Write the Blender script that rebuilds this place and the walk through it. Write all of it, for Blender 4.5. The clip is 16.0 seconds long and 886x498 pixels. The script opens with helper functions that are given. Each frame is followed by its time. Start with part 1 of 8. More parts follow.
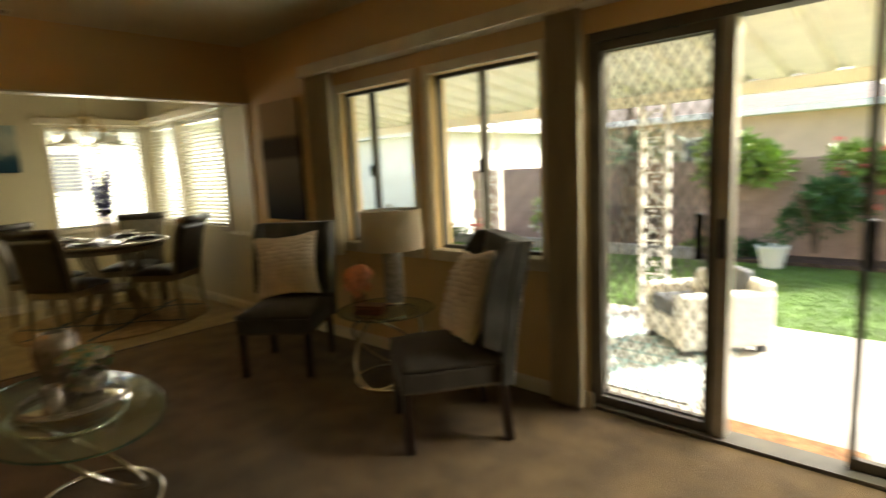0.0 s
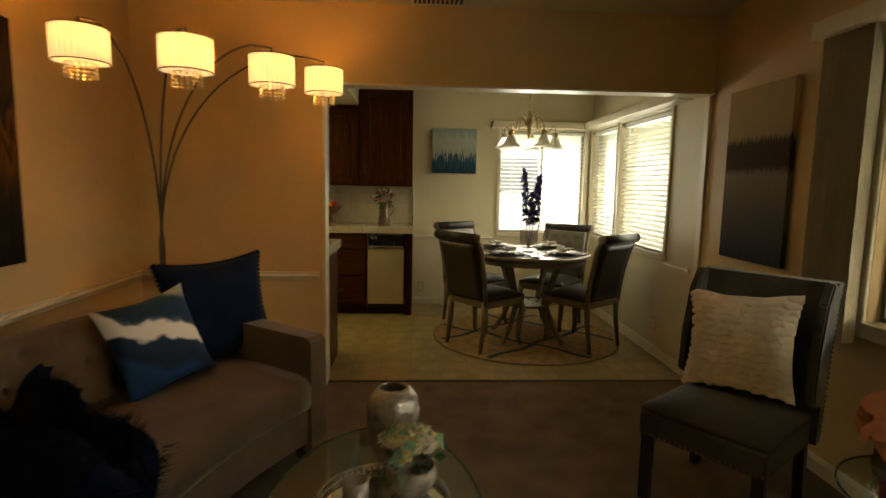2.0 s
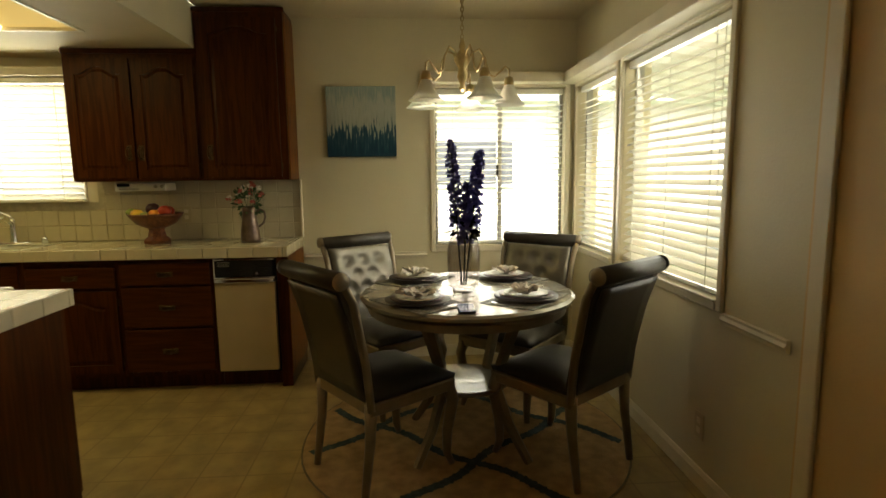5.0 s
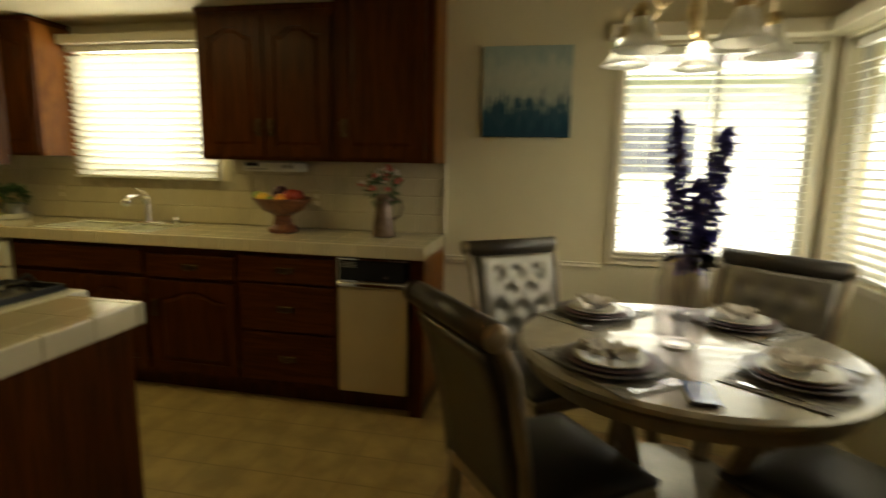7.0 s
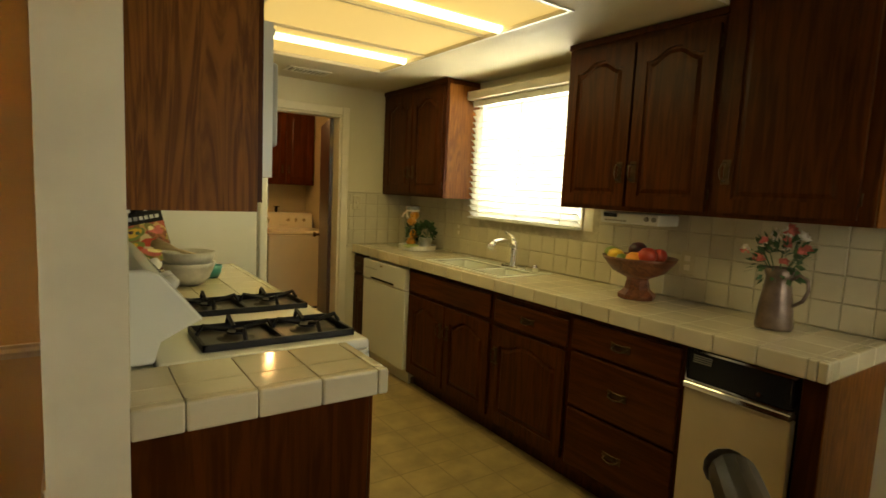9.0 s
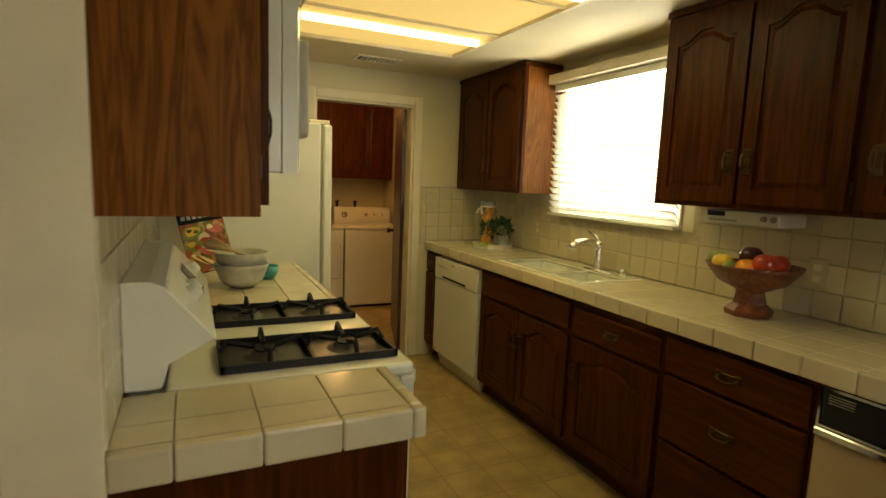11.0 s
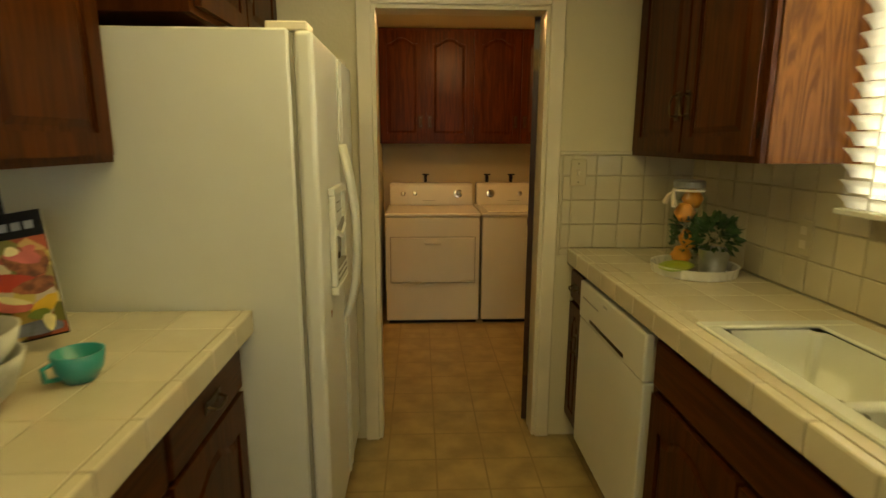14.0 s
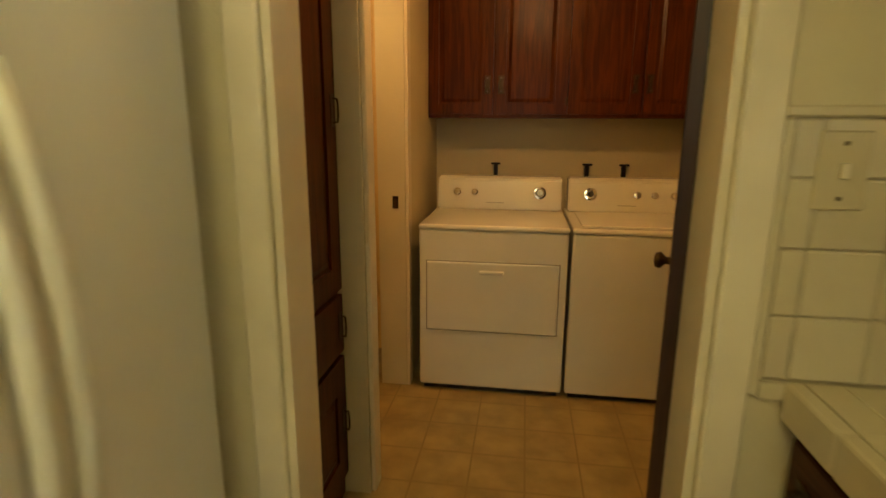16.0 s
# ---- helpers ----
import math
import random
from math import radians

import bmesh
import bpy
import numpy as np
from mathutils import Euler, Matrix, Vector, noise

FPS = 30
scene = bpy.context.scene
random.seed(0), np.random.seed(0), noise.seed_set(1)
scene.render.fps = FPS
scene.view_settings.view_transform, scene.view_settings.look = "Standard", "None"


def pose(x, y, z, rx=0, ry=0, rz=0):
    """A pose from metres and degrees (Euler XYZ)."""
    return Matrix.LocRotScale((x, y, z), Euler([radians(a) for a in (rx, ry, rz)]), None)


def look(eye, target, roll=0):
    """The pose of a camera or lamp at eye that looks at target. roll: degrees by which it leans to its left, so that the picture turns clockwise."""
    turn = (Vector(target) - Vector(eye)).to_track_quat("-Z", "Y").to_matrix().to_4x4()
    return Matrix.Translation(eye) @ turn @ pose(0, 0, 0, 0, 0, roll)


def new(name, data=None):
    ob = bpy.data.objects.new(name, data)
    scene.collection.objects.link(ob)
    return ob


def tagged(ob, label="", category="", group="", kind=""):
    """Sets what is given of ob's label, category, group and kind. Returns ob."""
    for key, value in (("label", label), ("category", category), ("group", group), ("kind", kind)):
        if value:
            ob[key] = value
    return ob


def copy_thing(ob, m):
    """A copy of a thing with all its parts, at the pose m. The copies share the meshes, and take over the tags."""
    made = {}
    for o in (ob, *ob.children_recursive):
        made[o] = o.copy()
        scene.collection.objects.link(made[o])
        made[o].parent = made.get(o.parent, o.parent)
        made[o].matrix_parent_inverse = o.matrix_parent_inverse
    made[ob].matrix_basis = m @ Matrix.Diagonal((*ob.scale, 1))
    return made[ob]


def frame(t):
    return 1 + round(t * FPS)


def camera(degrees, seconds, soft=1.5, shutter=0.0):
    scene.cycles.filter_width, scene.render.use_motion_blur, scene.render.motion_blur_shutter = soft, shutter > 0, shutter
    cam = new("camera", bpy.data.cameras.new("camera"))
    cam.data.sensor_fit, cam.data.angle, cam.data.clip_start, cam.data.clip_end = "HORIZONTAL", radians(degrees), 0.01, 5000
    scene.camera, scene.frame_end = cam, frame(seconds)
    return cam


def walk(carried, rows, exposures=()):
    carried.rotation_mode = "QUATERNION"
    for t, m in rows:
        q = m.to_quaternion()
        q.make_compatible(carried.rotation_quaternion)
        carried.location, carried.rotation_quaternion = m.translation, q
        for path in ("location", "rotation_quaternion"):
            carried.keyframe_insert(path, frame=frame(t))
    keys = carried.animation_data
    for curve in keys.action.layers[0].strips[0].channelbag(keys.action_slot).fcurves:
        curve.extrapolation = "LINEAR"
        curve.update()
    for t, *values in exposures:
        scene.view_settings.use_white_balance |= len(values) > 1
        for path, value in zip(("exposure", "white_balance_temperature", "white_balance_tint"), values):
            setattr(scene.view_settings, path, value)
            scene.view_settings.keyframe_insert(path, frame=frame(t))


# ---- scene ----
cam = camera(79.0, 16.0, shutter=0.5)
PATH = [
    (0, (1.298, 0.944, 1.335), (-0.042, 2.398, 1.033), -2.8),
    (0.5, (1.085, 1.009, 1.378), (-0.629, 1.989, 1.061), -2.2),
    (1, (0.804, 1.139, 1.37), (-1.088, 1.728, 1.094), -2.1),
    (1.5, (0.484, 1.347, 1.4), (-1.481, 1.593, 1.123), 1.4),
    (2, (0.153, 1.534, 1.365), (-1.83, 1.637, 1.126), 1.0),
    (2.5, (-0.21, 1.755, 1.394), (-2.191, 1.875, 1.149), 0.5),
    (3, (-0.608, 1.922, 1.365), (-2.591, 2.04, 1.136), 1.3),
    (3.5, (-1.007, 2.063, 1.368), (-2.991, 2.138, 1.126), 1.3),
    (4, (-1.386, 2.215, 1.362), (-3.366, 2.328, 1.105), -1.4),
    (6.5, (-2.546, 2.278, 1.317), (-4.522, 2.375, 1.025), 2.4),
    (7, (-2.768, 2.116, 1.351), (-4.704, 1.73, 1.027), 1.1),
    (7.5, (-3.021, 2.0, 1.385), (-4.824, 1.186, 1.092), -1.2),
    (8, (-3.254, 1.966, 1.384), (-4.762, 0.677, 1.131), 1.8),
    (8.5, (-3.383, 2.024, 1.378), (-4.734, 0.566, 1.16), -1.9),
    (9, (-3.443, 2.14, 1.393), (-4.574, 0.505, 1.175), 2.7),
    (11.5, (-3.822, 1.752, 1.407), (-4.646, -0.049, 1.124), 1.7),
    (12, (-4.034, 1.504, 1.41), (-4.815, -0.304, 1.063), -0.2),
    (12.5, (-4.197, 1.296, 1.426), (-4.782, -0.59, 1.11), -5.1),
    (13, (-4.302, 1.017, 1.388), (-4.752, -0.9, 1.043), -2.6),
    (13.5, (-4.459, 0.746, 1.373), (-4.814, -1.185, 0.989), -3.1),
    (14, (-4.662, 0.447, 1.393), (-4.749, -1.511, 0.999), 0.2),
    (14.5, (-4.775, 0.141, 1.366), (-4.775, -1.818, 0.963), -1.1),
    (15, (-4.846, -0.226, 1.356), (-4.754, -2.177, 0.925), -2.7),
    (15.5, (-4.906, -0.62, 1.346), (-4.682, -2.559, 0.911), -0.2),
    (16, (-4.9, -1.027, 1.318), (-4.611, -2.956, 0.875), 0.3),
]
walk(cam, [(t, look(eye, target, roll)) for t, eye, target, roll in PATH],
     ((0, 2.1), (0.6, 2.0), (1.5, 2.12), (2.5, 2.15), (4, 2.15), (6.5, 1.8), (7.5, 1.8), (9, 2.35), (12.5, 2.35), (14, 2.25), (16, 2.53)))

# ---- world, sun, exposure ----
sky_world = bpy.data.worlds.new("sky")
scene.world = sky_world
sky_world.use_nodes = True
_n = sky_world.node_tree.nodes
_sky = _n.new("ShaderNodeTexSky")
_sky.sky_type, _sky.sun_disc = "NISHITA", False
_sky.sun_elevation, _sky.sun_rotation = radians(34), radians(32)
_sky.dust_density = 4.0
sky_world.node_tree.links.new(_sky.outputs[0], _n["Background"].inputs[0])
_n["Background"].inputs[1].default_value = 0.15
sun = new("sun", bpy.data.lights.new("sun", "SUN"))
sun.data.energy, sun.data.angle, sun.data.color = 5.0, radians(12), (1.0, 0.96, 0.88)
sun.matrix_world = look((5.3, 8.5, 6.76), (0, 0, 0))


def lamp(name, kind, loc, power, colour, size=0.1, target=None, size_y=None):
    data = bpy.data.lights.new(name, kind)
    data.energy, data.color = power, colour
    if kind == "AREA":
        data.size = size
        if size_y:
            data.shape, data.size_y = "RECTANGLE", size_y
    else:
        data.shadow_soft_size = size
    ob = new(name, data)
    ob.matrix_world = look(loc, target) if target else pose(*loc)
    return ob


WARM, TUBE, DAY = (1.0, 0.36, 0.038), (1.0, 0.87, 0.34), (1.0, 0.965, 0.78)
for sx, sy, sz in ((-2.27, 0.12, 1.95), (-2.27, 0.555, 1.91), (-2.646, 0.81, 1.92), (-3.13, 0.99, 1.96)):
    lamp("shade_bulb", "POINT", (sx, sy, sz), 1.2, WARM, 0.03)
# added area lamp, unseen above the door head, to bring more daylight onto the carpet
lamp("patio_door_fill", "AREA", (0.9, 3.84, 2.11), 24.0, DAY, 1.7, (0.9, 2.5, 0.0), 0.22)
lamp("fluorescent", "AREA", (-4.66, 0.22, 2.155), 0.56, TUBE, 0.9, (-4.66, 0.22, 0), 0.5)
lamp("fluorescent", "AREA", (-4.66, -0.36, 2.155), 0.56, TUBE, 0.9, (-4.66, -0.36, 0), 0.5)
lamp("fluorescent", "AREA", (-4.66, -0.95, 2.155), 0.56, TUBE, 0.9, (-4.66, -0.95, 0), 0.5)
lamp("laundry_bulb", "POINT", (-4.95, -3.0, 2.14), 2.9, (1.0, 0.52, 0.17), 0.08)
lamp("side_room_bulb", "POINT", (-3.85, -3.3, 1.9), 1.2, (1.0, 0.62, 0.25), 0.1)
lamp("west_window_sky", "AREA", (-6.02, 2.88, 1.40), 4.6, DAY, 0.9, (-5, 2.88, 1.2), 1.0)
lamp("north_window_sky", "AREA", (-4.85, 3.66, 1.40), 4.4, DAY, 1.8, (-4.85, 2.5, 1.2), 1.1)
lamp("kitchen_window_sky", "AREA", (-6.02, -0.45, 1.62), 6.5, DAY, 0.9, (-5, -0.42, 1.4), 0.75)


# ---- materials ----
def mat(name, col, rough=0.5, metal=0.0, var=0.12, scale=6.0, bump=0.0, bscale=60.0, stretch=(1, 1, 1),
        emit=0.0, trans=0.0, coat=0.0, ior=1.45, col2=None, rand=0.0, sheen=0.0, alpha=1.0, spec=0.5):
    m = bpy.data.materials.new(name)
    m.use_nodes = True
    nt = m.node_tree
    b = nt.nodes["Principled BSDF"]
    L = nt.links.new
    tc = nt.nodes.new("ShaderNodeTexCoord")
    mp = nt.nodes.new("ShaderNodeMapping")
    mp.inputs["Scale"].default_value = stretch
    L(tc.outputs["Object"], mp.inputs[0])
    n1 = nt.nodes.new("ShaderNodeTexNoise")
    n1.inputs["Scale"].default_value, n1.inputs["Detail"].default_value = scale, 5
    L(mp.outputs[0], n1.inputs["Vector"])
    ramp = nt.nodes.new("ShaderNodeValToRGB")
    lo = [max(0, c * (1 - var)) for c in col]
    hi = col2 or [min(1, c * (1 + var)) for c in col]
    ramp.color_ramp.elements[0].position, ramp.color_ramp.elements[1].position = 0.35, 0.65
    ramp.color_ramp.elements[0].color, ramp.color_ramp.elements[1].color = (*lo, 1), (*hi, 1)
    L(n1.outputs[0], ramp.inputs[0])
    out = ramp.outputs[0]
    if rand:
        oi = nt.nodes.new("ShaderNodeObjectInfo")
        hs = nt.nodes.new("ShaderNodeHueSaturation")
        mr = nt.nodes.new("ShaderNodeMapRange")
        mr.inputs["To Min"].default_value, mr.inputs["To Max"].default_value = 1 - rand, 1 + rand
        L(oi.outputs["Random"], mr.inputs[0])
        L(mr.outputs[0], hs.inputs["Value"])
        L(out, hs.inputs["Color"])
        out = hs.outputs[0]
    L(out, b.inputs["Base Color"])
    b.inputs["Roughness"].default_value, b.inputs["Metallic"].default_value = rough, metal
    b.inputs["IOR"].default_value = ior
    b.inputs["Transmission Weight"].default_value, b.inputs["Coat Weight"].default_value = trans, coat
    b.inputs["Sheen Weight"].default_value = sheen
    b.inputs["Specular IOR Level"].default_value = spec
    b.inputs["Alpha"].default_value = alpha
    if emit:
        L(out, b.inputs["Emission Color"])
        b.inputs["Emission Strength"].default_value = emit
    if bump:
        n2 = nt.nodes.new("ShaderNodeTexNoise")
        n2.inputs["Scale"].default_value, n2.inputs["Detail"].default_value = bscale, 3
        L(mp.outputs[0], n2.inputs["Vector"])
        bp = nt.nodes.new("ShaderNodeBump")
        bp.inputs["Strength"].default_value, bp.inputs["Distance"].default_value = bump, 0.01
        L(n2.outputs[0], bp.inputs["Height"])
        L(bp.outputs[0], b.inputs["Normal"])
    return m


def wood(name, dark, light, rough=0.35, axis="z", scale=1.0, coat=0.2, spec=0.5, swirl=1.2):
    m = mat(name, dark, rough, var=0.25, scale=3, coat=coat, spec=spec)
    nt = m.node_tree
    L = nt.links.new
    tc = nt.nodes.new("ShaderNodeTexCoord")
    mp = nt.nodes.new("ShaderNodeMapping")
    k = {"z": (22, 22, 1.6), "x": (1.6, 22, 22), "y": (22, 1.6, 22)}[axis]
    mp.inputs["Scale"].default_value = [c * scale for c in k]
    n = nt.nodes.new("ShaderNodeTexNoise")
    n.inputs["Scale"].default_value, n.inputs["Detail"].default_value, n.inputs["Distortion"].default_value = 1.6, 7, swirl
    r = nt.nodes.new("ShaderNodeValToRGB")
    r.color_ramp.elements[0].position, r.color_ramp.elements[1].position = 0.38, 0.62
    r.color_ramp.elements[0].color, r.color_ramp.elements[1].color = (*dark, 1), (*light, 1)
    L(tc.outputs["Object"], mp.inputs[0])
    L(mp.outputs[0], n.inputs["Vector"])
    L(n.outputs[0], r.inputs[0])
    b = nt.nodes["Principled BSDF"]
    L(r.outputs[0], b.inputs["Base Color"])
    bp = nt.nodes.new("ShaderNodeBump")
    bp.inputs["Strength"].default_value, bp.inputs["Distance"].default_value = 0.25, 0.003
    L(n.outputs[0], bp.inputs["Height"])
    L(bp.outputs[0], b.inputs["Normal"])
    return m


def gridded(name, col, line, size, mortar=0.01, rough=0.4, var=0.2, bump=0.1):
    """A sheet floor with a printed square pattern."""
    m = mat(name, col, rough, var=var, scale=7, bump=bump, bscale=30)
    nt = m.node_tree
    L = nt.links.new
    b = nt.nodes["Principled BSDF"]
    src = b.inputs["Base Color"].links[0].from_socket
    tc = nt.nodes.new("ShaderNodeTexCoord")
    br = nt.nodes.new("ShaderNodeTexBrick")
    br.offset = 0.0
    br.inputs["Scale"].default_value = 1.0
    br.inputs["Brick Width"].default_value = br.inputs["Row Height"].default_value = size
    br.inputs["Mortar Size"].default_value, br.inputs["Mortar Smooth"].default_value = mortar, 0.6
    L(tc.outputs["Object"], br.inputs["Vector"])
    mx = nt.nodes.new("ShaderNodeMix")
    mx.data_type = "RGBA"
    L(br.outputs["Fac"], mx.inputs["Factor"])
    L(src, mx.inputs["A"])
    mx.inputs["B"].default_value = (*line, 1)
    L(mx.outputs["Result"], b.inputs["Base Color"])
    return m


def glassy(name, tint=(1, 1, 1), rough=0.0):
    """Clear glass for panes: see-through with a mirror gloss."""
    m = bpy.data.materials.new(name)
    m.use_nodes = True
    nt = m.node_tree
    nt.nodes.clear()
    o = nt.nodes.new("ShaderNodeOutputMaterial")
    t = nt.nodes.new("ShaderNodeBsdfTransparent")
    t.inputs[0].default_value = (*tint, 1)
    g = nt.nodes.new("ShaderNodeBsdfGlossy")
    g.inputs["Roughness"].default_value = rough
    f = nt.nodes.new("ShaderNodeLayerWeight")
    p = nt.nodes.new("ShaderNodeMath")
    p.operation, p.inputs[1].default_value = "POWER", 4.0
    k = nt.nodes.new("ShaderNodeMath")
    k.operation, k.inputs[1].default_value, k.inputs[2].default_value = "MULTIPLY_ADD", 0.6, 0.045
    nt.links.new(f.outputs["Facing"], p.inputs[0])
    nt.links.new(p.outputs[0], k.inputs[0])
    x = nt.nodes.new("ShaderNodeMixShader")
    nt.links.new(k.outputs[0], x.inputs[0])
    nt.links.new(t.outputs[0], x.inputs[1])
    nt.links.new(g.outputs[0], x.inputs[2])
    nt.links.new(x.outputs[0], o.inputs[0])
    return m


def translucent(name, col, mix=0.5, emit=0.0, ecol=None, stripes=0.0):
    m = bpy.data.materials.new(name)
    m.use_nodes = True
    nt = m.node_tree
    nt.nodes.clear()
    o = nt.nodes.new("ShaderNodeOutputMaterial")
    d = nt.nodes.new("ShaderNodeBsdfDiffuse")
    t = nt.nodes.new("ShaderNodeBsdfTranslucent")
    d.inputs[0].default_value = t.inputs[0].default_value = (*col, 1)
    x = nt.nodes.new("ShaderNodeMixShader")
    x.inputs[0].default_value = mix
    nt.links.new(d.outputs[0], x.inputs[1])
    nt.links.new(t.outputs[0], x.inputs[2])
    out = x.outputs[0]
    if emit:
        e = nt.nodes.new("ShaderNodeEmission")
        e.inputs[0].default_value, e.inputs[1].default_value = (*(ecol or col), 1), emit
        a = nt.nodes.new("ShaderNodeAddShader")
        nt.links.new(out, a.inputs[0])
        nt.links.new(e.outputs[0], a.inputs[1])
        out = a.outputs[0]
    nt.links.new(out, o.inputs[0])
    return m


M_WALL = mat("wall_paint_cream", (0.61, 0.545, 0.35), 0.6, var=0.05, scale=1.5, bump=0.12, bscale=90)
M_LIVING = mat("wall_paint_beige", (0.64, 0.45, 0.20), 0.6, var=0.05, scale=1.5, bump=0.12, bscale=90)
M_CEIL = mat("ceiling_paint", (0.64, 0.55, 0.35), 0.7, var=0.05, scale=2, bump=0.25, bscale=70)
M_TRIM = mat("trim_paint", (0.68, 0.61, 0.44), 0.35, var=0.06, scale=5)
M_WHITE = mat("white_enamel", (0.74, 0.725, 0.62), 0.22, var=0.03, scale=3, coat=0.3)
M_APPL = mat("appliance_white", (0.67, 0.66, 0.56), 0.3, var=0.03, scale=3, bump=0.05, bscale=300)
M_CARPET = mat("carpet_tan", (0.130, 0.082, 0.034), 0.95, var=0.28, scale=5, bump=0.8, bscale=220, sheen=0.1)
M_VINYL = gridded("vinyl_floor", (0.34, 0.25, 0.098), (0.26, 0.185, 0.070), 0.215, 0.006, 0.35, 0.20)
M_CAB = wood("cabinet_wood", (0.041, 0.0100, 0.0011), (0.078, 0.0205, 0.0024), 0.34, coat=0.0, spec=0.13)
M_CABL = wood("cabinet_end_oak", (0.105, 0.034, 0.004), (0.22, 0.078, 0.010), 0.42, scale=0.55, coat=0.0, spec=0.16, swirl=5.0)
M_CABY = wood("cabinet_drawer_wood", (0.043, 0.0100, 0.0012), (0.078, 0.0205, 0.0025), 0.34, "x", coat=0.0, spec=0.15)
M_TILE = mat("tile_glaze", (0.58, 0.51, 0.345), 0.13, var=0.06, scale=5, rand=0.05, coat=0.3, bump=0.05, bscale=12)
M_WTILE = mat("wall_tile_glaze", (0.56, 0.495, 0.33), 0.16, var=0.06, scale=5, rand=0.05, bump=0.12, bscale=9)
M_GROUT = mat("grout", (0.30, 0.245, 0.15), 0.9, var=0.2, scale=20)
M_GROUTW = mat("wall_grout", (0.46, 0.40, 0.265), 0.9, var=0.15, scale=20)
M_CHROME = mat("chrome", (0.85, 0.85, 0.85), 0.08, 1.0, var=0.02)
M_BRASS = mat("aged_brass", (0.09, 0.06, 0.03), 0.35, 1.0, var=0.3, scale=30)
M_GOLD = mat("antique_gold", (0.42, 0.32, 0.15), 0.35, 0.8, var=0.2, scale=30)
M_IRON = mat("cast_iron", (0.012, 0.012, 0.014), 0.5, 0.3, var=0.3, scale=30, bump=0.2)
M_BLACK = mat("black_plastic", (0.01, 0.01, 0.012), 0.25, var=0.1)
M_GLASS = glassy("clear_glass")
M_TGLASS = glassy("table_glass", (0.86, 0.93, 0.88))
M_SLAT = translucent("blind_slat_vinyl", (0.86, 0.84, 0.76), 0.45)
M_ALU = mat("aluminium_bronze", (0.12, 0.108, 0.085), 0.55, 0.35, var=0.15)
M_ALUL = mat("aluminium_sash", (0.40, 0.38, 0.33), 0.4, 0.6, var=0.1)
M_DIFF = translucent("light_diffuser", (0.7, 0.62, 0.35), 0.5, 0.085, (1.0, 0.72, 0.24))
M_TUBE = translucent("lit_tube", (0.8, 0.8, 0.7), 0.5, 0.6, (1.0, 0.86, 0.48))
M_TAN = mat("almond_panel", (0.46, 0.36, 0.20), 0.35, var=0.04)
M_SINK = mat("porcelain", (0.66, 0.66, 0.52), 0.12, var=0.03, coat=0.5)
M_DWOOD = wood("dark_door_wood", (0.022, 0.008, 0.004), (0.05, 0.018, 0.008), 0.4)


# ---- building helpers ----
def thing(name, x=0, y=0, z=0, rz=0, label="", category="", group="", kind=""):
    ob = new(name)
    ob.empty_display_size = 0.1
    ob.matrix_basis = pose(x, y, z, 0, 0, rz)
    return tagged(ob, label, category, group, kind)


def part(name, bm, material, parent=None, label="", smooth=False, mats=None, **tags):
    me = bpy.data.meshes.new(name)
    if smooth:
        for f in bm.faces:
            f.smooth = True
    bmesh.ops.recalc_face_normals(bm, faces=bm.faces)
    bm.to_mesh(me)
    bm.free()
    for m in (mats or [material]):
        me.materials.append(m)
    ob = new(name, me)
    if parent:
        ob.parent = parent
    return tagged(ob, label, **tags)


def same_mesh(name, ob, parent, loc, rz=0):
    o = new(name, ob.data)
    o.parent = parent
    o.matrix_basis = pose(*loc, 0, 0, rz)
    return o


def box(bm, x0, y0, z0, x1, y1, z1, bev=0.0, mi=0, seg=1):
    vs = [bm.verts.new(p) for p in itertools_product((x0, x1), (y0, y1), (z0, z1))]
    fs = [bm.faces.new([vs[i] for i in q]) for q in ((0, 1, 3, 2), (4, 6, 7, 5), (0, 4, 5, 1), (2, 3, 7, 6), (0, 2, 6, 4), (1, 5, 7, 3))]
    for f in fs:
        f.material_index = mi
    if bev:
        es = list({e for f in fs for e in f.edges})
        r = bmesh.ops.bevel(bm, geom=es, offset=bev, segments=seg, affect="EDGES", profile=0.5)
        for f in r["faces"]:
            f.material_index = mi
    return bm


def itertools_product(a, b, c):
    return [(x, y, z) for x in a for y in b for z in c]


def B(*dims, bev=0.0, seg=1):
    return box(bmesh.new(), *dims, bev=bev, seg=seg)


def lathe(bm, prof, seg=20, c=(0, 0, 0), sx=1.0, sy=1.0, wob=None):
    rings = []
    for r, z in prof:
        if r < 1e-5:
            rings.append([bm.verts.new((c[0], c[1], c[2] + z))])
        else:
            rings.append([bm.verts.new((c[0] + sx * r * (1 + (wob(a, z) if wob else 0)) * math.cos(a), c[1] + sy * r * (1 + (wob(a, z) if wob else 0)) * math.sin(a), c[2] + z)) for a in (2 * math.pi * k / seg for k in range(seg))])
    for p, q in zip(rings, rings[1:]):
        for k in range(seg):
            a, b_, c_, d = p[k % len(p)], p[(k + 1) % len(p)], q[(k + 1) % len(q)], q[k % len(q)]
            f = [v for i, v in enumerate((a, b_, c_, d)) if v not in (a, b_, c_, d)[:i]]
            if len(f) > 2:
                bm.faces.new(f)
    return bm


